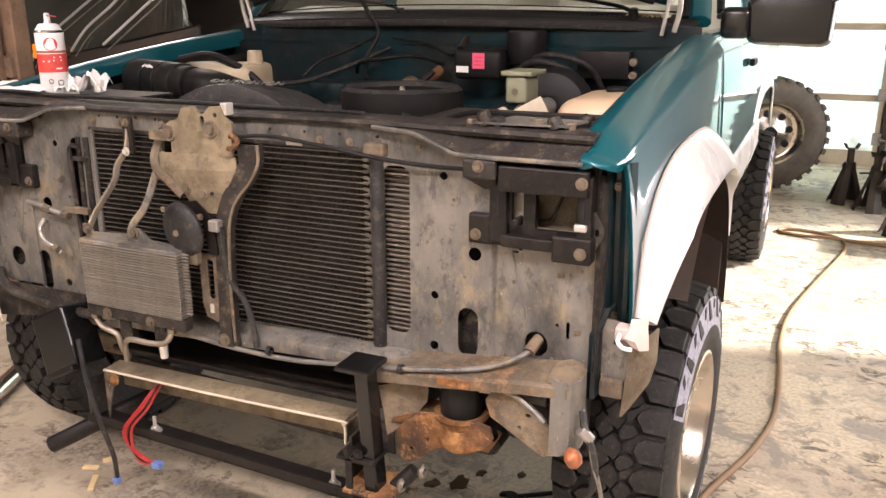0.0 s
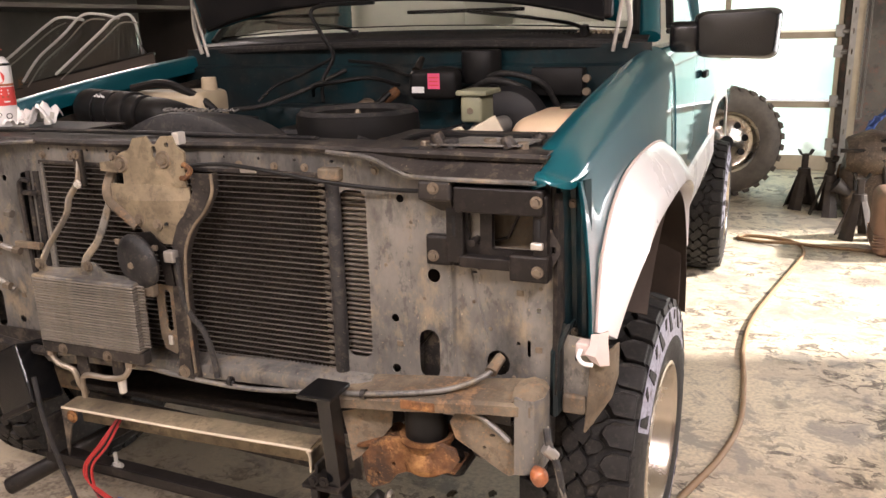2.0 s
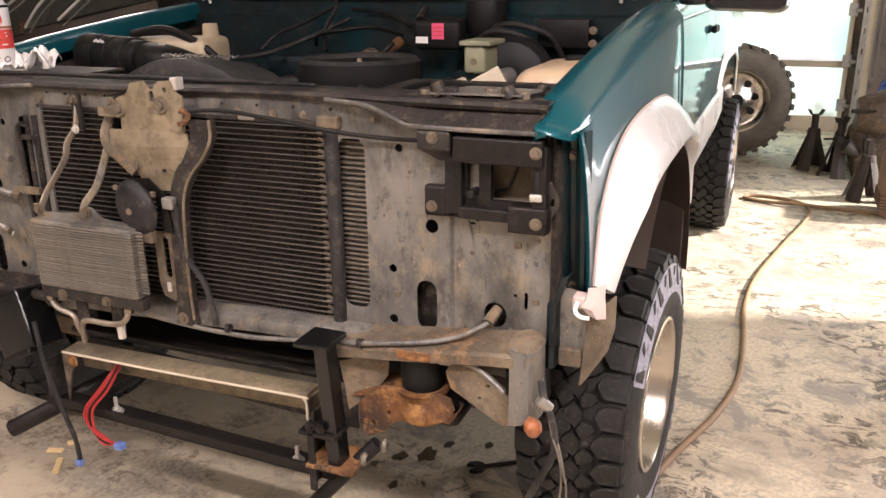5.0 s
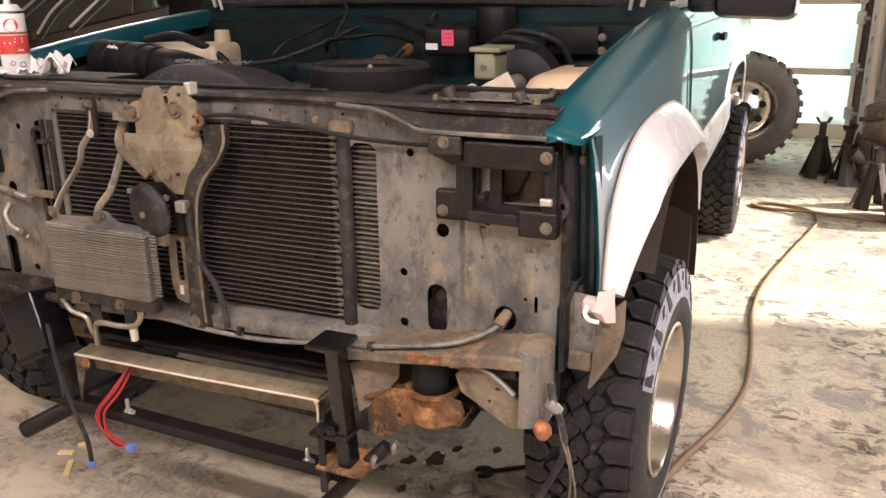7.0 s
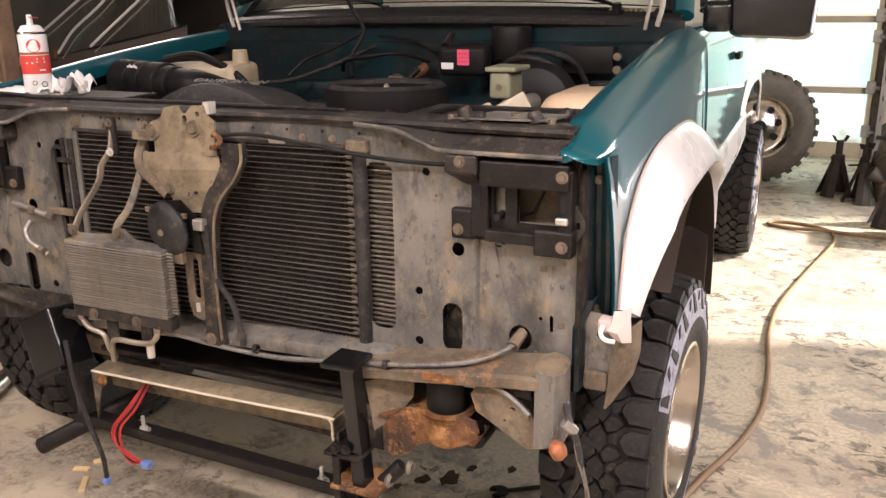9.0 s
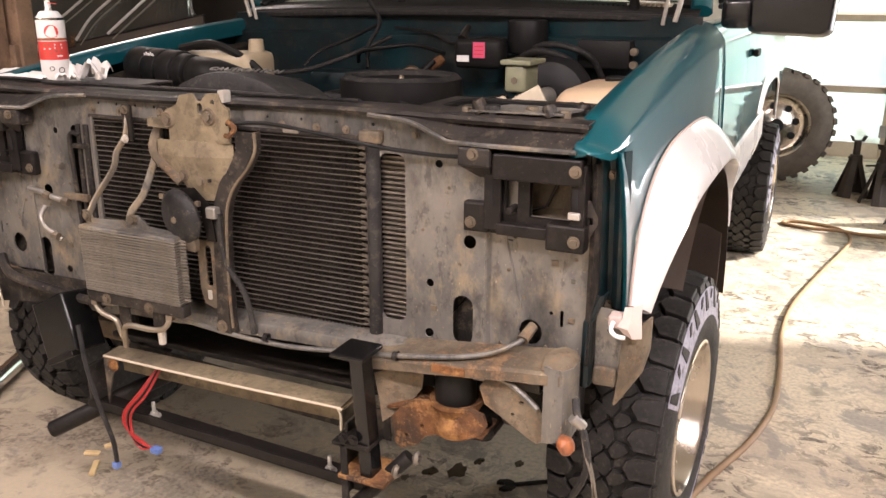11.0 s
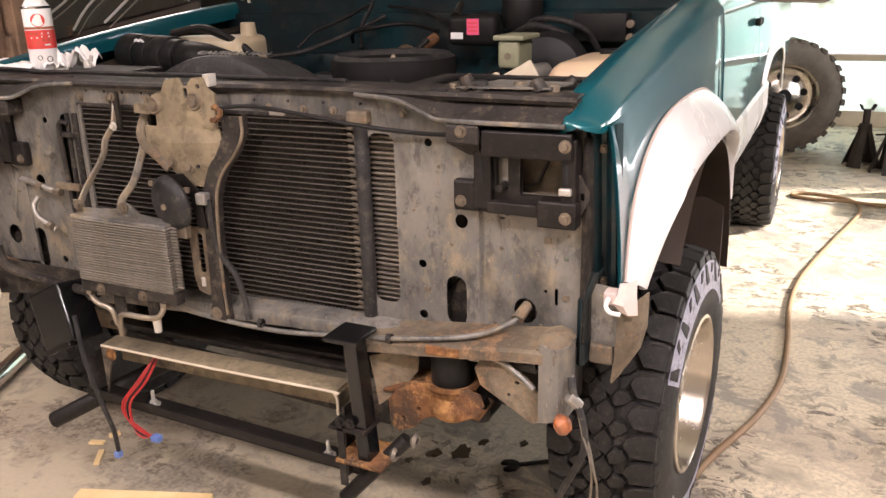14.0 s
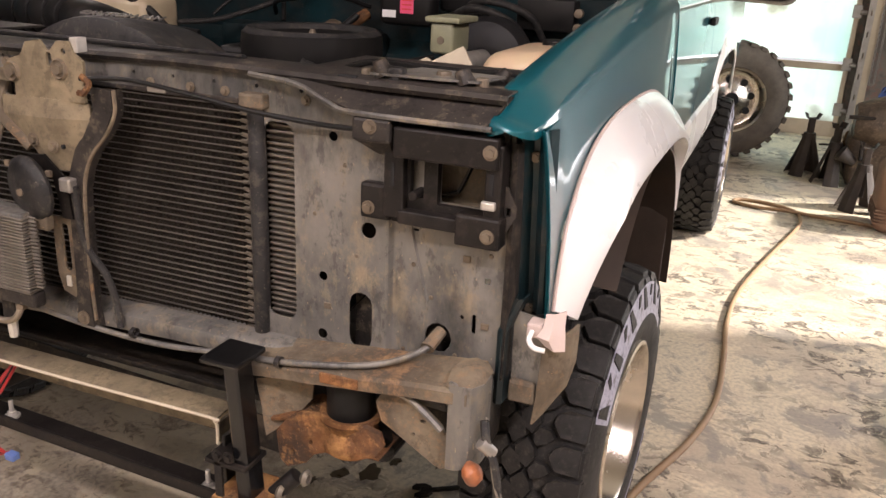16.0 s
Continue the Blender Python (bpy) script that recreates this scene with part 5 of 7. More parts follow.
bm = loft([[(0.465, -0.08, 0.545), (0.52, -0.08, 0.558), (0.58, -0.08, 0.535), (0.69, -0.08, 0.522)], [(0.47, -0.03, 0.56), (0.53, 0.0, 0.57), (0.6, 0.0, 0.55), (0.70, -0.02, 0.535)]], thick=0.006)
part("bracket_top", jitter(bm, 0.003, 15), "rust", horn)
part("bracket_web", box((0.52, -0.06, 0.490), (0.70, 0.25, 0.54), 0.02), "black", horn, "dark frame rail behind the bracket")

# black receiver bracket, tan cross angle and the lower frame
rec = part("receiver_bracket", loft([[(x + 0.02 * (0.68 - z) / 0.28, y, z) for x, y in ((0.414, -0.105), (0.414, -0.148), (0.418, -0.15), (0.440, -0.15), (0.443, -0.146), (0.443, -0.105))] for z in (0.685, 0.60, 0.50, 0.40)], thick=0.005), "gloss_black", truck, "black painted receiver bracket")
part("top_plate", box((0.376, -0.165, 0.676), (0.456, -0.075, 0.688), 0.004), "gloss_black", rec)
part("foot_plate", box((0.37, -0.16, 0.468), (0.46, -0.09, 0.478), 0.002), "black", rec)
part("rusty_plate", box((0.385, -0.165, 0.392), (0.50, -0.06, 0.402), 0.003), "rust", rec, "rust-stained base plate")
part("rusty_web", plate([(0.392, 0.335), (0.408, 0.335), (0.408, 0.47), (0.392, 0.50)], (), 0.006, pose(0, -0.16, 0)), "support_dark", rec)
for x, z in ((0.40, 0.492), (0.425, 0.492)):
    bolt((x, -0.158, z), rec, 0.008, "black")
bm = loft([[(-0.357, y, z), (0.02, y - 0.004, z + 0.006), (0.362, y - 0.008, z + 0.016)] for y, z in ((-0.100, 0.508), (-0.099, 0.513), (-0.094, 0.515), (-0.046, 0.519), (-0.041, 0.517), (-0.039, 0.510), (-0.036, 0.445))], thick=0.004)
angle = part("cross_angle", jitter(bm, 0.0015, 9), "dust_beam", truck, "dusty bent steel cross angle", True)
part("angle_edge", tube([(-0.357, -0.101, 0.512), (0.02, -0.105, 0.518), (0.340, -0.109, 0.528), (0.358, -0.110, 0.524), (0.364, -0.110, 0.512), (0.364, -0.110, 0.476)], 0.0032, 6, 5), "cream", angle, "pale front edge", True)
part("end_tab", box((0.360, -0.106, 0.476), (0.366, -0.045, 0.522), 0.002), "dust_beam", angle)
part("end_plate", plate([(-0.362, 0.512), (-0.305, 0.512), (-0.340, 0.455), (-0.362, 0.37)], (), 0.005, pose(0, -0.098, 0)), "support_dark", angle)
bolt((-0.325, -0.10, 0.492), angle, 0.011, "rust")
bm = loft([[(-0.40, 0.02, z), (-0.25, 0.06, z - 0.03), (0.1, 0.07, z - 0.05), (0.42, 0.02, z - 0.03)] for z in (0.50, 0.44, 0.425)], thick=0.004)
part("air_dam", jitter(bm, 0.006, 6), "support_dark", truck, "warped dusty valance behind the cross angle", True)
bm = box((-0.45, -0.10, 0.335), (0.40, -0.092, 0.362), 0.002, None, pose(0, 0, 0, 0, 1.6))
box((-0.45, -0.10, 0.335), (0.40, -0.03, 0.341), 0.002, bm, pose(0, 0, 0, 0, 1.6))
frame_bar = part("lower_angle", bm, "black", truck, "dirty black lower angle bar")
part("end_upright", box((0.376, -0.115, 0.325), (0.384, -0.03, 0.50), 0.002), "support_dark", frame_bar)
part("end_upright", box((-0.43, -0.10, 0.36), (-0.42, -0.04, 0.47), 0.002), "support_dark", frame_bar)
for x, y, z in ((0.306, -0.075, 0.335), (-0.235, -0.07, 0.35)):
    b_ = part("upright_bolt", rod((x, y, z), (x, y, z + 0.042), 0.005, None, 10, 0.001), "zinc", frame_bar, "bright upright bolt with a washer")
    part("washer", rod((x, y, z), (x, y, z + 0.004), 0.017, None, 18), "zinc", b_)
    part("nut", rod((x, y, z + 0.004), (x, y, z + 0.014), 0.010, None, 6), "zinc", b_)
# black box at the other end, tilted
m = Matrix.Translation((-0.495, -0.08, 0.567)) @ Matrix.Rotation(radians(-26), 4, "Y") @ Matrix.Rotation(radians(-10), 4, "X")
part("tow_box", box((-0.065, -0.045, -0.08), (0.065, 0.045, 0.078), 0.006, None, m), "gloss_black", truck, "glossy black box bracket")
part("tow_flange", box((-0.055, -0.055, -0.09), (0.055, -0.03, -0.074), 0.003, None, m), "black", truck)
for a, b, r in (((-0.30, 0.12, 0.40), (-0.56, -0.13, 0.262), 0.023), ((0.52, -0.08, 0.435), (0.385, -0.14, 0.285), 0.017)):
    p_ = part("draw_tube", rod(a, b, r, None, 18, 0.003), "black", truck, "black steel tube end", True)
    d_ = (Vector(b) - Vector(a)).normalized()
    part("tube_mouth", rod(Vector(b) - 0.004 * d_, Vector(b) + 0.003 * d_, r * 0.75, None, 14), "engine", p_)
for q in ((0.50, -0.105, 0.405), (0.535, -0.075, 0.43)):
    part("shackle_link", spin([(-0.006, 0.007), (-0.007, 0.012), (0.0, 0.017), (0.007, 0.012), (0.006, 0.007), (-0.006, 0.007)], q, "x", 18), "alu", truck, "worn steel link", True)

# oil cooler on straps
cooler = part("oil_cooler", box((-0.348, -0.1345, 0.706), (-0.05, -0.098, 0.872), 0.004), "support", truck, "finned aluminium oil cooler")
fin = part("cooler_fin", box((-0.342, -0.1385, -0.0016), (-0.044, -0.100, 0.0016), 0.0009, None, None, 1), "alu", cooler)
for k in range(1, 24):
    again(fin, pose(0, 0, 0.716 + 0.0064 * k, 0, 0.05 * math.sin(k * 2.3)), cooler)
fin.matrix_basis = pose(0, 0, 0.716)
nub = part("fin_end", rod((-0.046, -0.119, 0), (-0.028, -0.119, 0), 0.0035, 0.002, 8), "alu", cooler)
for k in range(1, 20):
    again(nub, pose(0, 0, 0.722 + 0.0075 * k), cooler)
nub.matrix_basis = pose(0, 0, 0.722)
part("top_strap", plate([(-0.352, 0.868), (-0.05, 0.868), (-0.06, 0.876), (-0.15, 0.882), (-0.18, 0.905), (-0.215, 0.905), (-0.22, 0.888), (-0.33, 0.882), (-0.34, 0.90), (-0.362, 0.90)], (), 0.005, pose(0, -0.105, 0)), "support", cooler)
part("bottom_strap", jitter(box((-0.352, -0.13, 0.676), (-0.045, -0.10, 0.708), 0.005), 0.002, 10), "support_dark", cooler)
for x in (-0.25, -0.14):
    part("lower_tab", box((x - 0.018, -0.115, 0.62), (x + 0.018, -0.109, 0.69), 0.003), "support_dark", cooler)
for x, z in ((-0.285, 0.69), (-0.15, 0.688), (-0.345, 0.888), (-0.195, 0.895)):
    bolt((x, -0.13 if z < 0.8 else -0.106, z), cooler, 0.009)
for pts in ([(-0.262, -0.02, 1.14), (-0.263, -0.035, 1.08), (-0.283, -0.05, 1.04), (-0.29, -0.06, 1.0), (-0.335, -0.08, 0.93), (-0.348, -0.10, 0.885)],
            [(-0.15, -0.02, 1.14), (-0.155, -0.04, 1.07), (-0.165, -0.055, 1.02), (-0.19, -0.07, 0.95), (-0.213, -0.09, 0.91), (-0.216, -0.10, 0.88)]):
    st = part("cooler_strap", tube(pts, 0.0088, 8, 5, flat=0.5), "support", truck, "bent grey steel strap", True)
    x = pts[0][0]
    part("strap_top", box((x - 0.014, -0.032, 1.065), (x + 0.014, -0.02, 1.152), 0.004), "engine", st, "dark bolted upper strap")
    bolt((x, -0.032, 1.14), st, 0.007)
    bolt((x + 0.002, -0.04, 1.072), st, 0.007, "zinc")
for pts, r in (([(-0.34, -0.115, 0.685), (-0.335, -0.12, 0.66), (-0.31, -0.125, 0.645), (-0.27, -0.125, 0.635), (-0.262, -0.12, 0.60), (-0.265, -0.10, 0.565)], 0.007),
               ([(-0.098, -0.115, 0.685), (-0.10, -0.125, 0.655), (-0.118, -0.13, 0.638), (-0.16, -0.13, 0.632), (-0.225, -0.125, 0.628), (-0.25, -0.12, 0.61), (-0.262, -0.11, 0.56)], 0.007)):
    ln = part("cooler_line", tube(pts, r, 8, 6), "grey_shaft", truck, "thin bent metal cooler line", True)
    part("line_fitting", rod(pts[0], Vector(pts[0]) + Vector((0, -0.004, -0.022)), 0.013, 0.011, 6), "bolt_dirty", ln)
part("hanger_bolt", rod((-0.128, -0.12, 0.595), (-0.128, -0.12, 0.635), 0.009, 0.011, 8, 0.002), "zinc", truck, "bright hanger bolt")

# hood latch, centre brace and horn
bm = plate([(-0.147, 1.135), (-0.147, 1.115), (-0.085, 1.112), (-0.085, 1.082), (0.085, 1.09), (0.088, 1.165), (0.07, 1.176), (0.062, 1.198), (0.03, 1.196), (0.012, 1.178), (0.002, 1.178), (-0.012, 1.196), (-0.045, 1.19), (-0.06, 1.165), (-0.09, 1.155), (-0.10, 1.138)],
           [slot(0.008, 1.162, 0.014, 0.026), circle(0.045, 1.178, 0.006, 8)], 0.006, pose(0, -0.078, 0))
latch = part("hood_latch", jitter(bm, 0.0015, 12), "dust_beam", truck, "dirt-caked hood latch plate")
for x, z in ((-0.085, 1.133), (0.032, 1.146)):
    bolt((x, -0.079, z), latch, 0.011)
    part("latch_boss", spin([(0, 0.010), (-0.006, 0.017), (-0.001, 0.020), (0.002, 0.020)], (x, -0.078, z), "y", 16), "tan", latch)
part("latch_tongue", box((0.058, -0.075, 1.178), (0.075, -0.05, 1.204), 0.002), "zinc", latch)
part("latch_spring", tube([(0.09, -0.085, 1.14), (0.11, -0.09, 1.128), (0.10, -0.095, 1.112), (0.085, -0.09, 1.11)], 0.006, 6, 5), "rust", latch, "", True)
bm = loft([[(-0.128, -0.072, 1.085), (-0.06, -0.078, 1.088), (0.02, -0.078, 1.09), (0.088, -0.072, 1.088)], [(-0.126, -0.075, 1.05), (-0.06, -0.084, 1.052), (0.02, -0.084, 1.055), (0.09, -0.075, 1.058)],
           [(-0.085, -0.075, 1.018), (-0.05, -0.08, 1.018), (0.02, -0.08, 1.02), (0.07, -0.074, 1.022)], [(-0.055, -0.073, 0.985), (-0.035, -0.076, 0.985), (0.0, -0.076, 0.985), (0.05, -0.07, 0.985)],
           [(-0.04, -0.07, 0.955), (-0.025, -0.072, 0.955), (0.0, -0.072, 0.955), (0.045, -0.066, 0.955)]], thick=0.004)
body = part("latch_support", jitter(bm, 0.002, 10), "dust_beam", truck, "tan dirt-caked latch support")
for x, z in ((-0.052, 1.008), (-0.003, 1.0)):
    bolt((x, -0.078, z), body, 0.009)
# uncut opening, its shade painted by a dark disc
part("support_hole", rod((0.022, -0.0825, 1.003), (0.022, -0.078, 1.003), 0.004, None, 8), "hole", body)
part("support_arm", tube([(-0.145, -0.04, 1.118), (-0.147, -0.065, 1.075), (-0.135, -0.072, 1.045), (-0.10, -0.074, 1.02), (-0.065, -0.074, 0.992)], 0.013, 8, 5, flat=0.5), "tan", body, "", True)
brace = part("centre_brace", loft([[(x0 - 0.006, -0.06, z), (x0, -0.075, z), (x1, -0.075, z), (x1 + 0.004, -0.05, z)] for x0, x1, z in
                                   ((0.095, 0.143, 1.118), (0.098, 0.143, 1.078), (0.072, 0.118, 1.035), (0.045, 0.085, 1.0), (0.028, 0.062, 0.96), (0.018, 0.05, 0.92), (0.014, 0.045, 0.85), (0.012, 0.044, 0.75), (0.008, 0.042, 0.67), (0.0, 0.046, 0.632))], thick=0.004),
             "support_dark", truck, "dark pressed steel centre brace", True)
part("brace_edge", tube([(0.145, -0.07, 1.118), (0.146, -0.072, 1.078), (0.121, -0.072, 1.035), (0.088, -0.072, 1.0), (0.065, -0.072, 0.96), (0.053, -0.072, 0.90), (0.047, -0.072, 0.75), (0.048, -0.07, 0.65)], 0.004, 6, 4), "tan", brace, "", True)
bm = plate([(-0.040, 0.855), (0.012, 0.86), (0.012, 0.71), (0.0, 0.69), (-0.03, 0.70), (-0.04, 0.735)], [slot(-0.010, 0.795, 0.018, 0.10)], 0.005, pose(0, -0.07, 0))
part("slotted_bracket", bm, "tan", brace, "slotted bracket with a bright tip")
part("bracket_tip", box((-0.017, -0.074, 0.712), (-0.006, -0.069, 0.735), 0.002), "zinc", brace)
bolt((0.022, -0.076, 0.652), brace, 0.010)
for x in (0.028,):
    part("harness_clip", box((x - 0.014, -0.095, 0.918), (x + 0.014, -0.074, 0.945), 0.004), "steel", brace)
rows = []
hc = Vector((-0.055, -0.10, 0.915))
prof = [(-0.022, 0.0), (-0.022, 0.02), (-0.016, 0.034), (-0.014, 0.052), (-0.006, 0.063), (0.004, 0.066), (0.012, 0.062), (0.018, 0.03)]
bm = spin(prof, (0, 0, 0), "y", 40)
bmesh.ops.transform(bm, matrix=Matrix.Translation(hc) @ Matrix.Rotation(radians(-14), 4, "Z") @ Matrix.Rotation(radians(6), 4, "X"), verts=bm.verts)
hn = part("horn", bm, "plastic_dusty", truck, "dusty round black horn", True)
part("horn_bracket", box((-0.10, -0.108, 0.838), (-0.012, -0.09, 0.868), 0.003), "tan", hn, "tan horn bracket")
part("horn_arm", loft([[(-0.06, -0.085, 0.98), (-0.02, -0.085, 0.985)], [(-0.01, -0.08, 0.94), (0.02, -0.08, 0.945)], [(0.0, -0.075, 0.86), (0.025, -0.075, 0.86)]], thick=0.004), "black", hn)
for a in (0.6, 2.4, 4.0):
    part("horn_tab", box((-0.006, -0.104, -0.006), (0.006, -0.096, 0.006), 0.001, None, Matrix.Translation((hc.x + 0.066 * math.cos(a), 0, hc.z + 0.066 * math.sin(a)))), "bolt_dirty", hn)
part("horn_nut", rod(hc + Vector((0.005, -0.028, 0)), hc + Vector((0.005, -0.02, 0)), 0.008, None, 6), "bolt_dirty", hn)

# pipes, conduit and wires of the front
part("bottom_conduit", tube([(-0.36, -0.08, 0.648), (-0.24, -0.06, 0.655), (-0.10, -0.07, 0.644), (0.05, -0.07, 0.632), (0.21, -0.07, 0.632), (0.388, -0.075, 0.655), (0.51, -0.10, 0.680), (0.665, -0.075, 0.700), (0.745, -0.035, 0.728), (0.757, 0.02, 0.745)], 0.0058, 10, 8), "support", truck, "dusty corrugated wiring conduit", True)
for x, z in ((0.145, 0.632), (0.405, 0.657), (0.50, 0.667)):
    part("conduit_clip", spin([(-0.005, 0.008), (-0.005, 0.0105), (0.005, 0.0105), (0.005, 0.008)], (x, -0.072 if x < 0.45 else -0.102, z + 0.012), "x", 14), "support_dark", truck)
part("conduit_plug", jitter(rod((0.752, -0.026, 0.732), (0.760, 0.012, 0.748), 0.013, 0.011, 10), 0.004, 30), "tan", truck, "", True)
part("latch_cable", tube([(0.085, -0.085, 1.135), (0.18, -0.07, 1.140), (0.295, -0.055, 1.125), (0.428, -0.035, 1.104), (0.553, -0.02, 1.094), (0.64, -0.03, 1.098)], 0.0045, 8, 8), "plastic", truck, "thin black latch cable", True)
part("cable_tag", box((0.215, -0.064, 1.122), (0.255, -0.056, 1.134), 0.003), "steel", truck)
part("drain_hose", tube([(0.04, -0.08, 0.93), (0.04, -0.078, 0.86), (0.046, -0.07, 0.80), (0.075, -0.06, 0.75), (0.09, -0.055, 0.69), (0.10, -0.06, 0.64)], 0.0075, 8, 6), "plastic_dusty", truck, "thin black hose", True)
part("hanging_cable", tube([(-0.40, -0.13, 0.60), (-0.365, -0.15, 0.50), (-0.335, -0.15, 0.39), (-0.318, -0.14, 0.30), (-0.325, -0.13, 0.25), (-0.33, -0.125, 0.22)], 0.0062, 8, 6), "plastic_dusty", truck, "hanging dark cable with a blue plug", True)
part("cable_plug", box((-0.340, -0.135, 0.203), (-0.322, -0.117, 0.222), 0.003), "blue", truck, "small blue plug")
for k in range(4):
    d = 0.008 * (k - 1.5)
    part("red_wire", tube([(-0.21 + d * 0.4, -0.06, 0.49), (-0.235 + d, -0.10, 0.43), (-0.275 + d, -0.12, 0.375), (-0.27 + d, -0.125, 0.325 - d), (-0.235, -0.125, 0.298 - d), (-0.195, -0.12, 0.292 + d * 0.5)], 0.0035, 6, 6),
         "red" if k != 2 else "plastic", truck, "loose red wire" if k != 2 else "", True)
part("wire_plug", box((-0.200, -0.132, 0.283), (-0.174, -0.112, 0.300), 0.003), "blue", truck, "small blue plug")
# refrigerant pipes on the far panel
for pts in ([(-0.66, -0.01, 0.906), (-0.60, -0.02, 0.903), (-0.54, -0.03, 0.895), (-0.50, -0.03, 0.89)], [(-0.60, -0.015, 0.865), (-0.606, -0.03, 0.84), (-0.59, -0.035, 0.815), (-0.57, -0.03, 0.80), (-0.55, -0.02, 0.78)]):
    part("refrigerant_pipe", tube(pts, 0.0075, 10, 6), "steel", truck, "pale metal refrigerant pipe", True)
for x, z in ((-0.57, 0.90), (-0.505, 0.89), (-0.56, 0.792), (-0.512, 0.985)):
    part("pipe_fitting", rod((x - 0.010, -0.03, z), (x + 0.012, -0.03, z - 0.002), 0.011, None, 6, 0.002), "bolt_dirty" if z < 0.98 else "alu", truck)
rows_ = [(-0.80, 0.0, 0.93), (-0.83, -0.03, 0.86), (-0.86, -0.04, 0.78), (-0.85, -0.03, 0.70)]
for k in range(4):
    part("lamp_wire", tube([(x + 0.012 * k, y - 0.006 * k, z + 0.008 * math.sin(3 * k + 4 * z)) for x, y, z in rows_] + [(-0.83 + 0.015 * k, -0.05, 0.62 - 0.02 * k)], 0.003, 6, 6), "cream" if k % 2 else "plastic", truck, "", True)
part("marker_socket", jitter(rod((-0.86, -0.06, 0.56), (-0.82, -0.05, 0.575), 0.02, 0.024, 12, 0.004), 0.004, 20), "cream", truck, "dirty lamp socket on loose wires", True)
part("marker_bulb", jitter(rod((-0.90, -0.06, 0.555), (-0.86, -0.06, 0.56), 0.016, 0.02, 12, 0.005), 0.003, 20), "orange", truck, "orange marker lamp")
# loose lamp wiring on the near side
part("marker_socket", rod((0.885, -0.105, 0.628), (0.905, -0.095, 0.605), 0.012, 0.011, 10, 0.002), "steel", truck, "grey lamp socket on loose wires", True)
lamp_ = part("marker_bulb", jitter(spin([(-0.02, 0.0), (-0.018, 0.010), (-0.008, 0.017), (0.004, 0.018), (0.014, 0.013), (0.02, 0.0)], (0.876, -0.11, 0.568), "z", 14), 0.004, 60), "orange", truck, "rusty orange marker lamp", True)
for pts, r, mt in (([(0.885, -0.09, 0.66), (0.893, -0.10, 0.63), (0.91, -0.10, 0.585), (0.918, -0.10, 0.53), (0.905, -0.09, 0.48), (0.87, -0.06, 0.40), (0.83, 0.02, 0.30), (0.79, 0.12, 0.17), (0.77, 0.2, 0.05)], 0.0075, "plastic_dusty"),
                   ([(0.885, -0.08, 0.66), (0.90, -0.10, 0.60), (0.925, -0.10, 0.53), (0.938, -0.10, 0.47), (0.935, -0.06, 0.40), (0.92, 0.0, 0.25), (0.87, 0.05, 0.10), (0.83, 0.12, 0.02)], 0.0024, "alu"),
                   ([(0.90, -0.10, 0.62), (0.912, -0.105, 0.56), (0.93, -0.105, 0.50), (0.928, -0.08, 0.42), (0.90, -0.02, 0.25), (0.85, 0.08, 0.06)], 0.0024, "alu")):
    part("loose_wire", tube(pts, r, 6, 6), mt, truck, "", True)
for q, mt in (((0.76, 0.2, 0.03), "blue"), ((0.84, 0.13, 0.02), "steel"), ((0.80, 0.16, 0.022), "plastic_dusty"), ((0.86, 0.1, 0.02), "blue")):
    part("wire_connector", box((-0.018, -0.012, -0.012), (0.018, 0.012, 0.012), 0.004, None, Matrix.Translation(q) @ Matrix.Rotation(q[0] * 40, 4, "Z") @ Matrix.Rotation(0.3, 4, "Y")), mt, truck)

# frame rails, axle and suspension underneath
for s in (1, -1):
    part("frame_rail", box((s * 0.38, 0.05, 0.47), (s * 0.46, 4.5, 0.62), 0.012), "black", truck)
    part("control_arm", loft([[(s * 0.40, AXLE_Y - 0.22, 0.44), (s * 0.40, AXLE_Y - 0.16, 0.46), (s * 0.40, AXLE_Y + 0.2, 0.44)], [(s * 0.72, AXLE_Y - 0.05, 0.34), (s * 0.74, AXLE_Y, 0.37), (s * 0.72, AXLE_Y + 0.06, 0.34)]], thick=0.03), "tan" if s < 0 else "engine", truck, "dirty lower control arm")
    part("half_shaft", rod((s * 0.2, AXLE_Y, 0.42), (s * 0.78, AXLE_Y, 0.415), 0.03, None, 16), "engine", truck)
    part("shaft_boot", spin([(-0.06, 0.035), (-0.05, 0.055), (-0.035, 0.04), (-0.02, 0.058), (0.0, 0.044), (0.02, 0.062), (0.05, 0.05)], (s * 0.55, AXLE_Y, 0.418), "x", 20), "rubber", truck, "", True)
    part("brake_disc", rod((s * 0.795, AXLE_Y, AXLE_Z), (s * 0.812, AXLE_Y, AXLE_Z), 0.185, None, 40, 0.004), "engine", truck, "grimy brake disc", True)
    part("knuckle", box((s * 0.70, AXLE_Y - 0.09, 0.30), (s * 0.77, AXLE_Y + 0.09, 0.56), 0.03), "engine", truck)
    part("shock_absorber", rod((s * 0.58, AXLE_Y - 0.10, 0.36), (s * 0.52, AXLE_Y - 0.06, 0.74), 0.032, None, 16, 0.004), "engine", truck, "", True)
    bolt((s * 0.66, AXLE_Y - 0.24, 0.40), truck, 0.012, "zinc")
part("differential", jitter(spin([(-0.14, 0.0), (-0.14, 0.07), (-0.08, 0.12), (0.02, 0.13), (0.1, 0.09), (0.14, 0.05), (0.14, 0.0)], (-0.1, AXLE_Y, 0.42), "x", 24), 0.008, 8), "engine", truck, "", True)
part("crossmember", box((-0.42, 0.36, 0.42), (0.42, 0.46, 0.50), 0.015), "engine", truck)
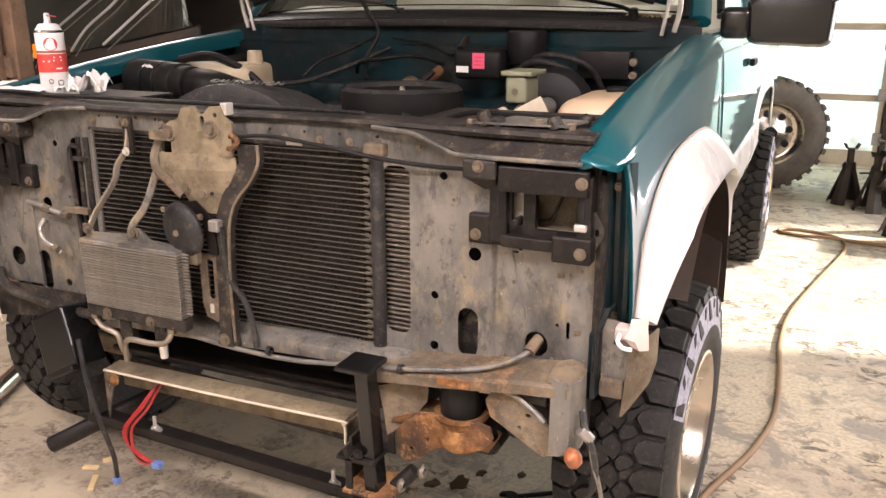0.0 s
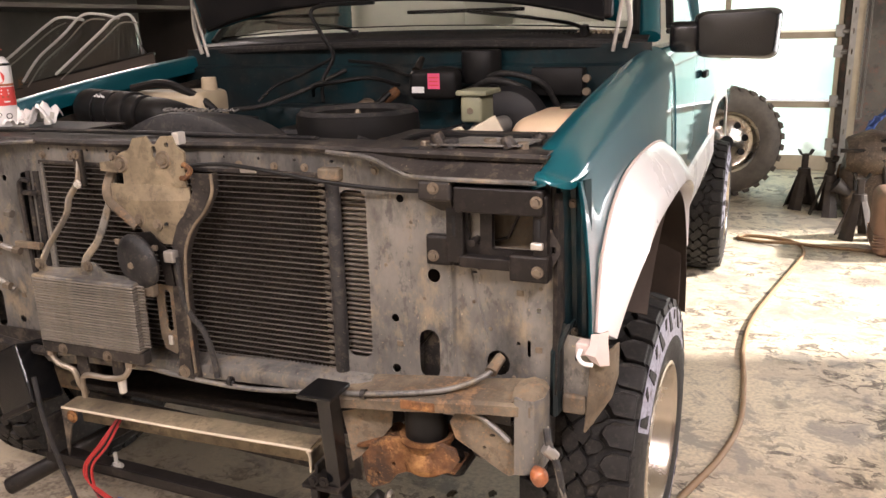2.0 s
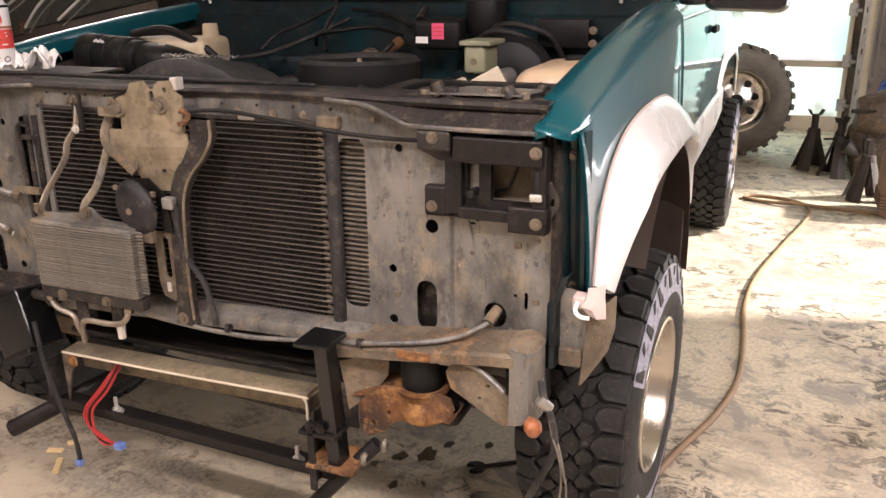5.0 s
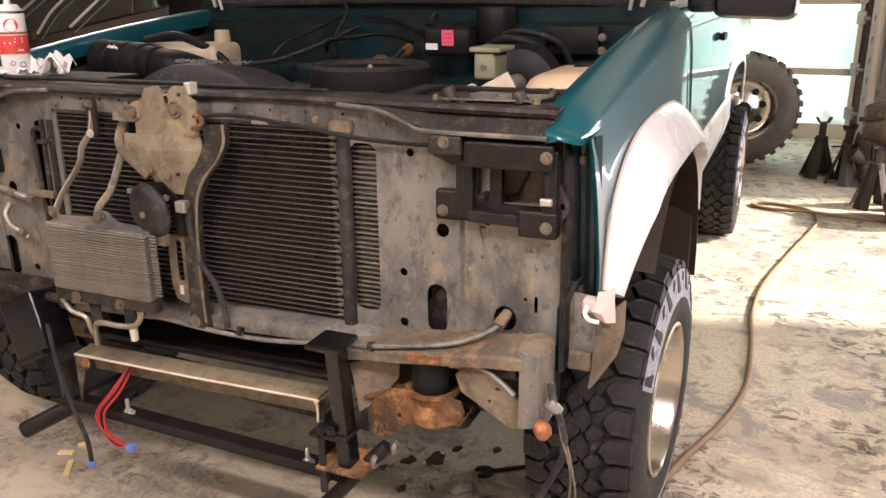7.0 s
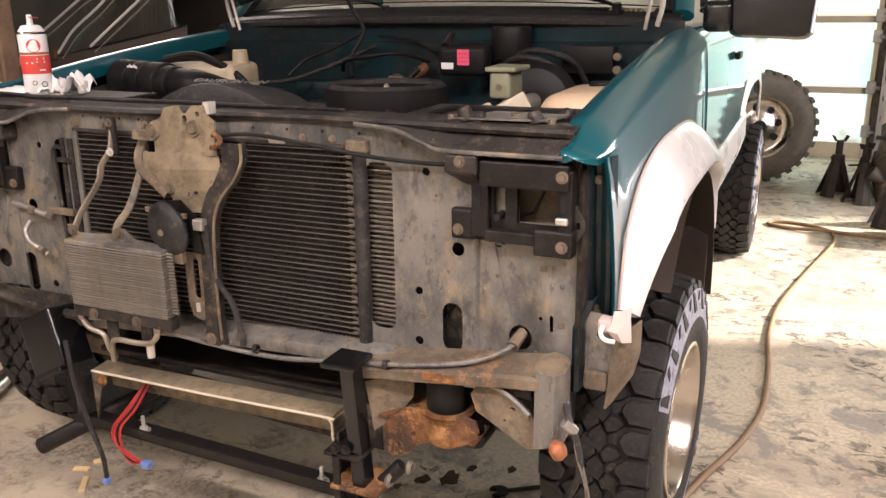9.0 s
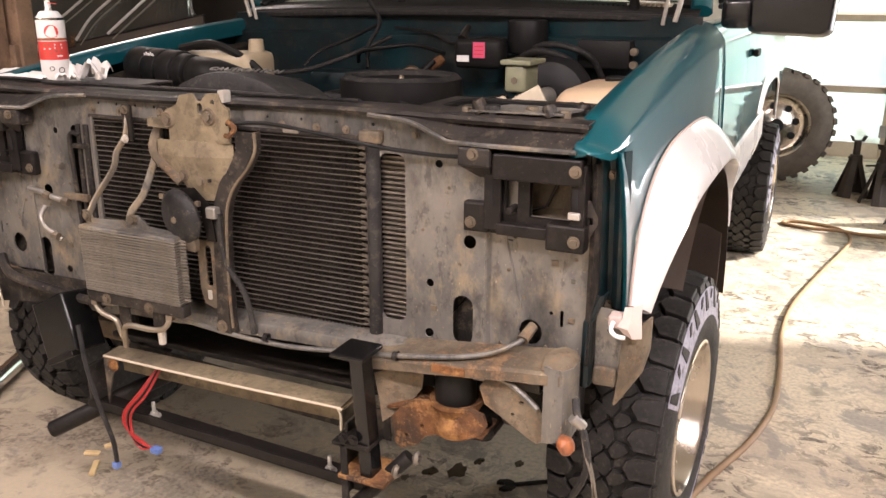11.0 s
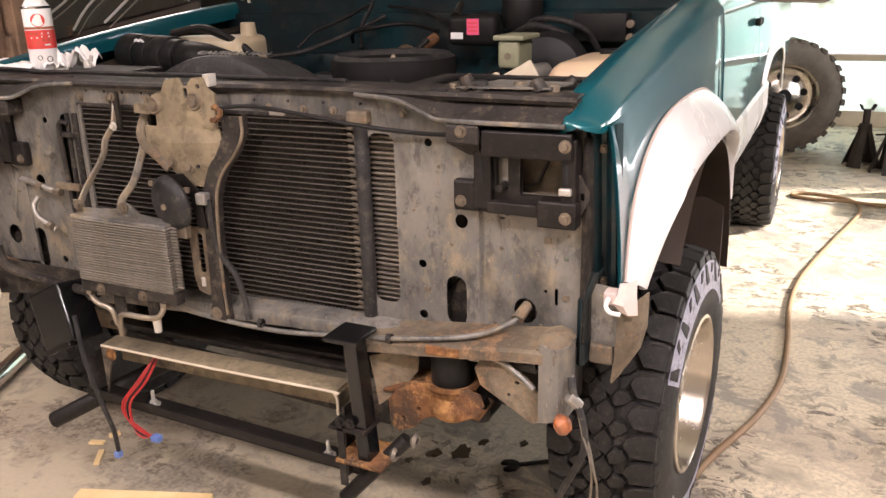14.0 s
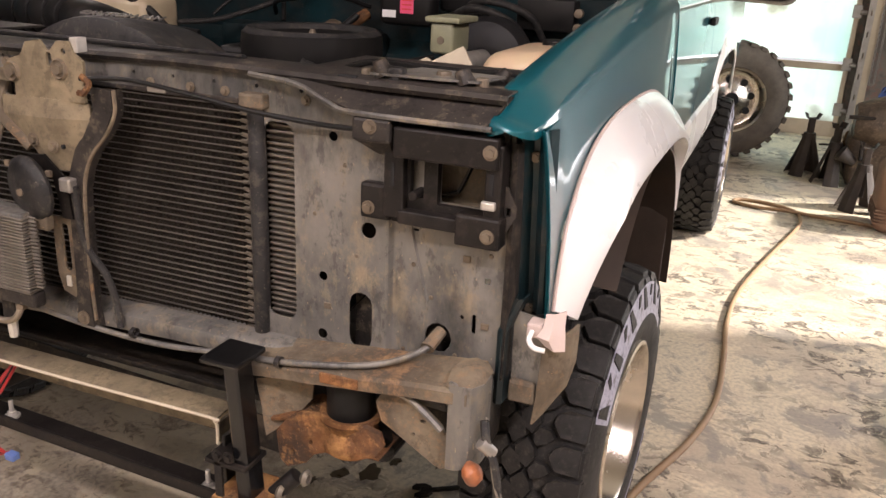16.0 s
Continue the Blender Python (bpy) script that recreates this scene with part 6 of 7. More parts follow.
part("oil_pan", box((-0.18, 0.5, 0.5), (0.2, 1.1, 0.72), 0.04), "engine", truck)
part("steering_link", rod((-0.62, 0.33, 0.44), (0.62, 0.33, 0.44), 0.014, None, 12), "engine", truck)
part("spacer_block", box((-0.62, 0.10, 0.44), (-0.50, 0.20, 0.50), 0.01), "tan", truck)

bm = plate([(-0.90, 0.665), (-0.50, 0.668), (-0.50, 0.62), (-0.62, 0.585), (-0.86, 0.555), (-0.90, 0.56)], [circle(-0.72, 0.625, 0.018, 12)], 0.004, pose(0, -0.01, 0))
part("lower_valance", jitter(bm, 0.006, 8), "support_dark", support, "dirty lower valance panel")
part("valance_hose", tube([(-0.80, -0.02, 0.70), (-0.76, -0.04, 0.67), (-0.70, -0.05, 0.655), (-0.60, -0.05, 0.645), (-0.48, -0.06, 0.64), (-0.36, -0.08, 0.648)], 0.013, 8, 6), "support_dark", support, "", True)
# belly panel added so that the gap below the radiator stays dark
part("skid_plate", jitter(box((-0.42, -0.012, 0.520), (0.45, 1.2, 0.535), 0.005), 0.006, 5), "engine", truck, "dark greasy skid plate, added to darken the gap behind the cross angle")
part("radiator_underside", box((-0.47, 0.03, 0.585), (0.45, 0.13, 0.64), 0.01), "engine", truck)


# ---- the truck: engine bay ----
def lettering(text, size, m, mat, parent, name="lettering", depth=0.0015):
    cu = bpy.data.curves.new("letters", "FONT")
    cu.body, cu.size, cu.extrude, cu.align_x, cu.align_y = text, size, depth, "CENTER", "CENTER"
    tmp = bpy.data.objects.new("letters", cu)
    scene.collection.objects.link(tmp)
    me = bpy.data.meshes.new_from_object(tmp.evaluated_get(bpy.context.evaluated_depsgraph_get()))
    bpy.data.objects.remove(tmp)
    me.materials.clear()
    me.materials.append(M[mat])
    ob = new(name, me)
    ob.parent = parent
    ob.matrix_basis = m
    return ob


# fan shroud: half barrel with raised rim
rows = []
for y, r in ((0.150, 0.04), (0.152, 0.20), (0.157, 0.315), (0.165, 0.335), (0.18, 0.338), (0.30, 0.325), (0.38, 0.31), (0.385, 0.295)):
    rows.append([(-0.115 + r * math.cos(radians(a)), y, 0.882 + r * math.sin(radians(a))) for a in range(0, 181, 6)])
shroud = part("fan_shroud", loft(rows, thick=0.004), "plastic_dusty", truck, "dusty black plastic fan shroud", True)
lettering("CAUTION FAN", 0.034, pose(-0.10, 0.225, 1.2195, 12, 0, 0), "support", shroud, "raised_lettering")
# ribbed intake resonator
c0, c1 = Vector((-0.80, 0.56, 1.185)), Vector((-0.42, 0.44, 1.18))
d = (c1 - c0)
bm = None
intake = None
for a, b, r in ((0.0, 0.05, 0.052), (0.05, 0.30, 0.062), (0.30, 0.325, 0.058), (0.325, 0.50, 0.062), (0.50, 0.525, 0.058), (0.525, 0.72, 0.062), (0.72, 0.86, 0.055)):
    bm = rod(c0 + a * d, c0 + b * d, r, None, 28, 0.004)
    if intake is None:
        intake = part("intake_resonator", bm, "plastic", truck, "glossy black ribbed intake duct", True)
    else:
        part("duct_section", bm, "plastic", intake, "", True)
part("intake_elbow", tube([tuple(c1 - 0.08 * d), (-0.36, 0.42, 1.175), (-0.26, 0.46, 1.14), (-0.14, 0.52, 1.12)], 0.052, 16, 6), "plastic", intake, "", True)
bm = None
for k in range(5):
    bm = box((-0.012, -0.0009, -0.003), (0.012, 0.0009, 0.003), 0, bm, Matrix.Translation((-0.68 + 0.012 * k, 0.478 - 0.004 * k, 1.222 + 0.004 * (k % 2))) @ Matrix.Rotation(0.9, 4, "Y"))
part("worn_label", bm, "label_white", intake, "worn pale label bars")
# round air cleaner
cx, cy = 0.15, 0.60
bm = spin([(1.07, 0.0), (1.07, 0.16), (1.09, 0.175), (1.15, 0.175), (1.180, 0.172), (1.186, 0.16), (1.180, 0.135), (1.168, 0.112), (1.162, 0.06), (1.165, 0.04), (1.170, 0.0)], (cx, cy, 0), "z", 48)
cleaner = part("air_cleaner", bm, "plastic", truck, "round black air cleaner", True)
part("cleaner_ring", spin([(1.178, 0.128), (1.190, 0.140), (1.192, 0.158), (1.182, 0.168)], (cx, cy, 0), "z", 48), "plastic_dusty", cleaner, "", True)
part("wing_nut", rod((cx, cy, 1.17), (cx, cy, 1.188), 0.012, 0.006, 8), "bolt_dirty", cleaner)
part("cleaner_snout", box((cx - 0.20, cy - 0.12, 1.09), (cx - 0.10, cy - 0.02, 1.145), 0.015), "plastic", cleaner)
# engine block, manifold and clutter
part("engine_block", jitter(box((-0.26, 0.40, 0.72), (0.30, 1.12, 1.03), 0.04, None, None, 3), 0.012, 6), "engine", truck, "greasy engine block")
for x in (-0.2, 0.34):
    part("valve_cover", jitter(box((x - 0.08, 0.5, 1.0), (x + 0.06, 1.08, 1.075), 0.02), 0.004, 9), "engine", truck)
part("accessory_pulley", spin([(0, 0.0), (0, 0.07), (0.006, 0.075), (0.02, 0.07), (0.03, 0.075), (0.036, 0.07), (0.036, 0)], (-0.16, 0.40, 1.02), "y", 28), "engine", truck, "", True)
part("alternator", jitter(spin([(0, 0.0), (0, 0.055), (0.03, 0.068), (0.10, 0.068), (0.13, 0.05), (0.13, 0)], (0.30, 0.44, 1.06), "y", 24), 0.003, 20), "brown_junk", truck, "dirty alternator", True)
for pts, r, mt in (([(-0.3, 1.12, 1.18), (-0.22, 1.0, 1.22), (-0.10, 0.92, 1.24), (0.0, 0.98, 1.25), (0.06, 1.08, 1.22)], 0.007, "plastic"),
                   ([(-0.48, 0.86, 1.15), (-0.40, 0.95, 1.16), (-0.28, 1.05, 1.21), (-0.16, 1.12, 1.27)], 0.008, "rubber"),
                   ([(0.0, 0.95, 1.06), (0.02, 1.02, 1.16), (0.05, 1.08, 1.2)], 0.018, "rust"),
                   ([(-0.10, 1.0, 1.08), (-0.05, 1.04, 1.16), (0.0, 1.05, 1.12)], 0.020, "brown_junk"),
                   ([(0.30, 1.10, 1.20), (0.42, 1.02, 1.24), (0.52, 1.06, 1.20), (0.56, 1.12, 1.12)], 0.012, "rubber"),
                   ([(0.32, 1.12, 1.22), (0.44, 1.04, 1.26), (0.56, 1.06, 1.23), (0.60, 1.12, 1.15)], 0.010, "rubber"),
                   ([(0.36, 0.95, 1.12), (0.33, 1.0, 1.18), (0.37, 1.08, 1.22), (0.47, 1.10, 1.21)], 0.013, "rubber"),
                   ([(0.06, 1.0, 1.20), (0.02, 0.94, 1.14), (0.06, 0.86, 1.07)], 0.010, "plastic"),
                   ([(0.42, 0.74, 1.13), (0.32, 0.70, 1.10), (0.24, 0.78, 1.06)], 0.010, "plastic"),
                   ([(0.30, 0.3, 1.14), (0.40, 0.34, 1.10), (0.48, 0.42, 1.06), (0.46, 0.62, 1.04)], 0.018, "rubber"),
                   ([(-0.72, 0.30, 1.14), (-0.6, 0.33, 1.145), (-0.5, 0.31, 1.14)], 0.009, "rubber")):
    part("engine_hose", tube(pts, r, 10, 7), mt, truck, "", True)
part("hood_wire", tube([hood_at(-0.02, 0.10, 0.05), (-0.24, 1.06, 1.48), (-0.21, 1.04, 1.40), (-0.17, 1.05, 1.32), (-0.20, 1.02, 1.24), (-0.18, 0.98, 1.17)], 0.007, 8, 7), "plastic", truck, "thin black wire hanging from the hood", True)
part("wire_branch", tube([(-0.18, 1.05, 1.31), (-0.30, 1.06, 1.26), (-0.40, 1.03, 1.22), (-0.44, 0.98, 1.17)], 0.006, 8, 6), "plastic", truck, "", True)
part("firewall_harness", tube([(-0.16, 1.14, 1.30), (-0.02, 1.13, 1.285), (0.08, 1.12, 1.25), (0.2, 1.12, 1.275), (0.30, 1.13, 1.26)], 0.006, 8, 6), "plastic", truck, "", True)
part("firewall_duct", box((-0.48, 1.05, 1.02), (0.10, 1.16, 1.15), 0.03), "teal_shaded", truck, "dusty raised part of the firewall, hood shade painted in", True)
# washer bottle at the far side
bm = jitter(box((-0.78, 0.72, 1.10), (-0.48, 0.88, 1.225), 0.025, None, None, 3), 0.006, 8)
wb = part("coolant_bottle", bm, "yellowed", truck, "yellowed plastic coolant bottle", True)
part("bottle_neck", rod((-0.52, 0.82, 1.215), (-0.52, 0.82, 1.265), 0.028, 0.024, 16, 0.004), "yellowed", wb)
part("bottle_strap", tube([(-0.74, 0.70, 1.235), (-0.62, 0.72, 1.25), (-0.5, 0.74, 1.20), (-0.44, 0.76, 1.14)], 0.014, 8, 5), "plastic", wb, "", True)
# cruise module with a pink label
mod = part("control_module", box((0.135, 0.985, 1.180), (0.300, 1.06, 1.275), 0.02, None, None, 3), "plastic", truck, "black module with pink and white labels", True)
part("pink_label", box((0.206, 0.9825, 1.215), (0.247, 0.9845, 1.264)), "label_pink", mod, "bright pink label")
part("white_label", box((0.150, 0.9825, 1.202), (0.192, 0.9845, 1.222)), "label_white", mod, "white label")
for k in range(3):
    part("label_bar", box((0.211, 0.9815, 1.225 + 0.012 * k), (0.242, 0.983, 1.229 + 0.012 * k)), "label_red", mod)
part("module_bracket", jitter(rod((0.16, 1.0, 1.27), (0.16, 1.05, 1.31), 0.016, 0.01, 8), 0.004, 20), "engine", mod)
part("actuator_can", rod((0.342, 1.12, 1.225), (0.342, 1.12, 1.332), 0.066, None, 28, 0.008), "plastic", truck, "black cylindrical vacuum canister", True)
part("relay_box", box((0.517, 1.09, 1.187), (0.684, 1.16, 1.274), 0.008), "plastic", truck, "flat black relay cover", True)
for z in (1.24, 1.20):
    part("relay_boss", rod((0.695, 1.09, z), (0.695, 1.11, z), 0.013, None, 14, 0.003), "bolt_dirty", truck)
# brake booster and master cylinder
part("brake_booster", spin([(-0.06, 0.0), (-0.06, 0.06), (-0.04, 0.11), (0, 0.125), (0.02, 0.125), (0.06, 0.10), (0.08, 0.0)], (0.47, 1.02, 1.10), "y", 32), "hood_black", truck, "black brake booster", True)
mc = part("master_cylinder", rod((0.47, 0.72, 1.115), (0.47, 0.96, 1.11), 0.028, None, 18, 0.004), "zinc", truck, "", True)
part("fluid_reservoir", box((0.428, 0.685, 1.145), (0.490, 0.80, 1.222), 0.010, None, None, 3), "greenish", truck, "translucent greenish brake fluid reservoir", True)
part("reservoir_cap", box((0.418, 0.675, 1.220), (0.508, 0.81, 1.234), 0.004), "greenish", truck)
part("reservoir_mark", rod((0.458, 0.682, 1.178), (0.458, 0.686, 1.178), 0.010, None, 6), "bolt_dirty", truck)
part("sensor_block", box((-0.045, -0.03, -0.03), (0.045, 0.03, 0.03), 0.004, None, Matrix.Translation((0.575, 0.47, 1.142)) @ Matrix.Rotation(radians(-30), 4, "Y") @ Matrix.Rotation(radians(20), 4, "Z")), "cream", truck, "cream plastic block lying on the brake lines")
part("fitting", rod((0.425, 0.62, 1.11), (0.44, 0.66, 1.125), 0.02, 0.016, 10, 0.003), "cream", truck)
# washer tank near side
bm = box((0.632, 0.46, 1.03), (0.825, 0.80, 1.180), 0.045, None, None, 4)
for v in bm.verts:
    if v.co.z > 1.1:
        v.co.z += 0.06 * (v.co.x - 0.6)
part("washer_tank", jitter(bm, 0.006, 6), "pinkish", truck, "pinkish translucent washer tank", True)
part("tank_cap", rod((0.74, 0.70, 1.175), (0.74, 0.70, 1.20), 0.03, None, 16, 0.004), "plastic", truck)
# hardware on top of the corner
for x, y, r in ((0.66, 0.02, 0.016), (0.60, 0.03, 0.011), (0.73, 0.05, 0.014), (0.80, 0.04, 0.012)):
    part("rubber_bumper" if r > 0.015 else "rail_bolt", rod((x, y, 1.17), (x, y, 1.17 + 1.6 * r), r, r * 0.9, 12, 0.002), "rubber" if r > 0.015 else "bolt_dirty", truck)
part("corner_bracket", jitter(plate([(0.62, 0.0), (0.80, 0.02), (0.82, 0.10), (0.66, 0.12)], [circle(0.73, 0.06, 0.014, 10), slot(0.77, 0.06, 0.012, 0.03)], 0.004, pose(0, 0, 1.186, -90)), 0.002, 15), "support", truck, "dusty bracket with holes on the corner")

part("slot_mark", box((0.565, -0.012, 1.172), (0.60, 0.0, 1.179), 0.002, None), "hole", truck)
random.seed(4)
for k in range(4):
    x, y = random.uniform(0.60, 0.82), random.uniform(0.0, 0.16)
    part("corner_hardware", jitter(rod((x, y, 1.178), (x + random.uniform(-0.02, 0.02), y, 1.19 + random.uniform(0, 0.016)), random.uniform(0.008, 0.02), random.uniform(0.006, 0.014), 9, 0.002), 0.003, 30, k), ("engine", "support_dark")[k % 2], truck, "", True)
for pts in ([(0.47, 0.16, 1.16), (0.56, 0.14, 1.185), (0.68, 0.16, 1.18), (0.80, 0.22, 1.175)], [(-0.86, 0.02, 1.185), (-0.7, 0.03, 1.19), (-0.58, 0.05, 1.183), (-0.45, 0.04, 1.186)]):
    part("rail_wire", tube(pts, 0.006, 6, 6), "plastic", truck, "", True)


# ---- garage fittings ----
def overhead_door():
    d = thing("overhead_door", "closed mint fibreglass overhead garage door with beige rails", "garage door", "", (0, 0, 0))
    d["kind"] = "structure"
    zs = [0.0, 0.62, 1.25, 1.88, 2.5]
    for i in range(4):
        for j in range(4):
            x0, x1 = DOOR_X0 + 0.02 + 0.985 * j, DOOR_X0 + 0.02 + 0.985 * j + 0.965
            bm = None
            n = 10
            rows = [[(x0 + (x1 - x0) * k / n, Y1 + 0.035 + 0.006 * (k % 2), z) for k in range(n + 1)] for z in (zs[i] + 0.05, zs[i + 1] - 0.02)]
            part("panel", loft(rows, thick=0.002), "fibreglass", d)
    for i in range(5):
        z = zs[i]
        h = 0.16 if i == 0 else 0.05
        part("rail", box((DOOR_X0, Y1 + 0.01, max(z - 0.03, 0.0)), (DOOR_X1, Y1 + 0.032, z + h - 0.02), 0.004), "trim", d, "beige horizontal door rail")
    for j in range(5):
        x = DOOR_X0 + 0.985 * j
        part("stile", box((x, Y1 + 0.0, 0.0), (x + 0.055, Y1 + 0.03, 2.5), 0.004), "trim", d, "dirty beige door stile")
    for z in (0.25, 0.65, 1.1, 1.28, 1.7, 1.9):
        h_ = part("hinge", box((DOOR_X1 - 0.06, Y1 - 0.03, z - 0.05), (DOOR_X1 + 0.015, Y1 - 0.001, z + 0.06), 0.004), "steel", d)
        part("roller", rod((DOOR_X1 + 0.0, Y1 - 0.03, z), (DOOR_X1 + 0.05, Y1 - 0.03, z), 0.02, None, 12), "steel", h_)
    return d


overhead_door()
track = thing("door_track", "galvanised vertical track of the overhead door", "door track", "", (DOOR_X1 + 0.06, Y1 - 0.05, 0))
bm = plate([(0, 0.04), (0.05, 0.04), (0.05, 2.6), (0, 2.6)], [slot(0.025, 0.2 + 0.18 * k, 0.012, 0.05) for k in range(13)], 0.003)
part("track_web", bm, "steel", track)
part("track_lip", box((-0.004, -0.03, 0.0), (0.0, 0.0, 2.6)), "steel", track)
part("track_post", box((0.03, 0.01, 0.0), (0.11, 0.048, 2.7), 0.004), "trim", track, "dirty jamb board")
chain = thing("hoist_chain", "loop of steel hoist chain beside the door", "chain", "", (DOOR_X1 + 0.19, Y1 - 0.06, 0))
link = part("chain_link", tube([(0.008 * math.cos(a), 0, 0.016 * math.sin(a)) for a in [0.6283 * k for k in range(11)]], 0.003, 5, 1, smooth=False), "steel", chain)
for k in range(90):
    again(link, pose(-0.015, 0, 0.52 + 0.026 * k, 0, 0, 90 * (k % 2) + 20), chain)
    again(link, pose(0.025, 0, 0.52 + 0.026 * k, 0, 0, 90 * (k % 2) + 50), chain)
link.matrix_basis = pose(0.005, 0, 0.50, 0, 90)


def shop_light(x, y, turn, watts):
    """Unseen twin-tube fixture, added under the ceiling with the lamp that it gives."""
    f = thing("ceiling_light", "lit twin-tube fluorescent fixture added out of view under the ceiling", "ceiling light", "shop lights", (x, y, H - 0.09))
    f.rotation_euler = (0, 0, radians(turn))
    bm = loft([[(-0.62, -0.08, 0.02), (0.62, -0.08, 0.02)], [(-0.62, -0.03, 0.085), (0.62, -0.03, 0.085)], [(-0.62, 0.03, 0.085), (0.62, 0.03, 0.085)], [(-0.62, 0.08, 0.02), (0.62, 0.08, 0.02)]], thick=0.003)
    part("reflector", bm, "label_white", f, "white sheet metal reflector")
    for dy in (-0.035, 0.035):
        part("tube", rod((-0.6, dy, 0.02), (0.6, dy, 0.02), 0.013, None, 12), "tube_light", f, "lit fluorescent tube", True)
    lamp("tube_glow", "AREA", watts, (1.0, 0.90, 0.89), pose(x, y, H - 0.11, 0, 0, turn), size=1.2, size_y=0.12)
    return f


# assumed places; the second is added to fill light under the front end
for x, y, turn, watts in ((0.5, -2.0, 0, 37), (0.2, -3.6, 0, 17), (-1.9, -1.6, 90, 20), (2.6, -1.4, 90, 62), (-2.6, 2.6, 90, 7)):
    shop_light(x, y, turn, watts)

# ---- things on the truck ----
can = thing("aerosol_can", "red and white aerosol can standing on the radiator support", "spray can", "", (-0.672, 0.135, 1.180))
can.scale = (1.10, 1.10, 1.05)
part("can_body", spin([(0.0, 0.0), (0.0, 0.031), (0.004, 0.033), (0.15, 0.033), (0.155, 0.0315), (0.170, 0.022), (0.172, 0.018), (0.172, 0.0)], (0, 0, 0), "z", 36), "label_white", can, "white can with a red label", True)
part("red_band", spin([(0.052, 0.0334), (0.098, 0.0334)], (0, 0, 0), "z", 36), "label_red", can, "", True)
part("red_stripe", spin([(0.100, 0.0334), (0.106, 0.0334)], (0, 0, 0), "z", 36), "orange", can, "", True)
part("can_rim", spin([(0.150, 0.0335), (0.153, 0.0345), (0.156, 0.033)], (0, 0, 0), "z", 36), "chrome", can, "", True)
face = (Vector((1.25, -1.5, 0)) - Vector((-0.683, 0.150, 0))).normalized()
a0 = math.atan2(face.y, face.x)


def on_can(bm_flat):
    """Bend a flat xz shape round the can's front."""
    for v in bm_flat.verts:
        a = a0 - v.co.x / 0.0336
        r = 0.0337 - v.co.y
        v.co = Vector((r * math.cos(a), r * math.sin(a), v.co.z))
    return bm_flat


part("round_mark", on_can(plate([(-x, z) for x, z in circle(0, 0.122, 0.0165, 20)], (), 0.0004)), "label_red", can)
part("mark_flake", on_can(plate([(-0.008, 0.118), (0.0, 0.113), (0.008, 0.120), (0.004, 0.130), (-0.006, 0.128)], (), 0.0004, pose(0, -0.0004, 0))), "label_white", can)
for z, w, dx, mt in ((0.088, 0.018, -0.012, "label_white"), (0.080, 0.02, -0.012, "label_white"), (0.072, 0.016, -0.012, "orange"), (0.088, 0.015, 0.014, "orange"), (0.078, 0.017, 0.014, "label_white"), (0.066, 0.018, 0.014, "orange"), (0.06, 0.014, -0.014, "label_white")):
    part("label_bar", on_can(plate(rect(dx - w / 2, z, dx + w / 2, z + 0.0035), (), 0.0004, pose(0, -0.0004, 0))), mt, can)
for dx, z, r in ((-0.014, 0.026, 0.0075), (0.008, 0.03, 0.006)):
    part("hazard_mark", on_can(plate(circle(dx, z, r, 14), [circle(dx, z, r * 0.75, 10)], 0.0004)), "plastic_dusty", can)
part("valve", rod((0, 0, 0.170), (0, 0, 0.182), 0.010, 0.006, 14), "zinc", can)
part("spray_button", rod((0, 0, 0.180), (0, 0, 0.198), 0.0075, 0.006, 12, 0.002), "label_white", can, "white spray button")
part("straw", tube([(0.004, -0.004, 0.192), (0.05, -0.03, 0.191), (0.10, -0.06, 0.190)], 0.0013, 6, 3), "label_red", can, "thin red straw")


def crumpled(name, label, at, size, seed, turn=0.0):
    """Crumpled paper: a folded, wavy sheet."""
    n = 22
    rows = []
    for i in range(n):
        row = []
        for j in range(n):
            u, v = i / (n - 1) - 0.5, j / (n - 1) - 0.5
            q = Vector((u * 2.6 + seed, v * 2.6, seed))
            row.append((size[0] * u, size[1] * v, max(0.002, size[2] * (0.45 + 0.75 * noise.noise(q)) * (1 - 1.6 * (u * u + v * v)) + 0.012 * noise.noise(q * 3))))
        rows.append(row)
    ob = part(name, loft(rows, thick=0.001), "paper", None, "", True)
    ob.matrix_basis = pose(*at, 0, 0, turn)
    return tagged(ob, label, "paper towel")


crumpled("paper_towel", "crumpled white paper towel beside the spray can", (-0.615, 0.195, 1.180), (0.10, 0.08, 0.11), 3.3, 20)
crumpled("paper_sheet", "flat creased white paper lying under the spray can", (-0.83, 0.145, 1.180), (0.34, 0.13, 0.022), 8.1, -12)
crumpled("paper_scrap", "torn white paper scrap beside the spray can", (-0.645, 0.145, 1.180), (0.06, 0.07, 0.05), 5.7, 50)
wn_ = thing("wing_screw", "small bright wing screw on the radiator support", "screw", "", (-0.565, 0.18, 1.180))
part("screw_body", rod((0, 0, 0), (0, 0, 0.022), 0.011, 0.008, 10, 0.002), "zinc", wn_)
for s in (1, -1):
    part("wing", box((s * 0.004, -0.002, 0.02), (s * 0.016, 0.002, 0.038), 0.0015, None, Matrix.Rotation(s * 0.3, 4, "Y")), "zinc", wn_)
tray = part("loose_bracket", box((-0.66, 0.13, 1.176), (-0.60, 0.15, 1.182), 0.002), "zinc")
tagged(tray, "small bright metal strip lying beside the can", "bracket")

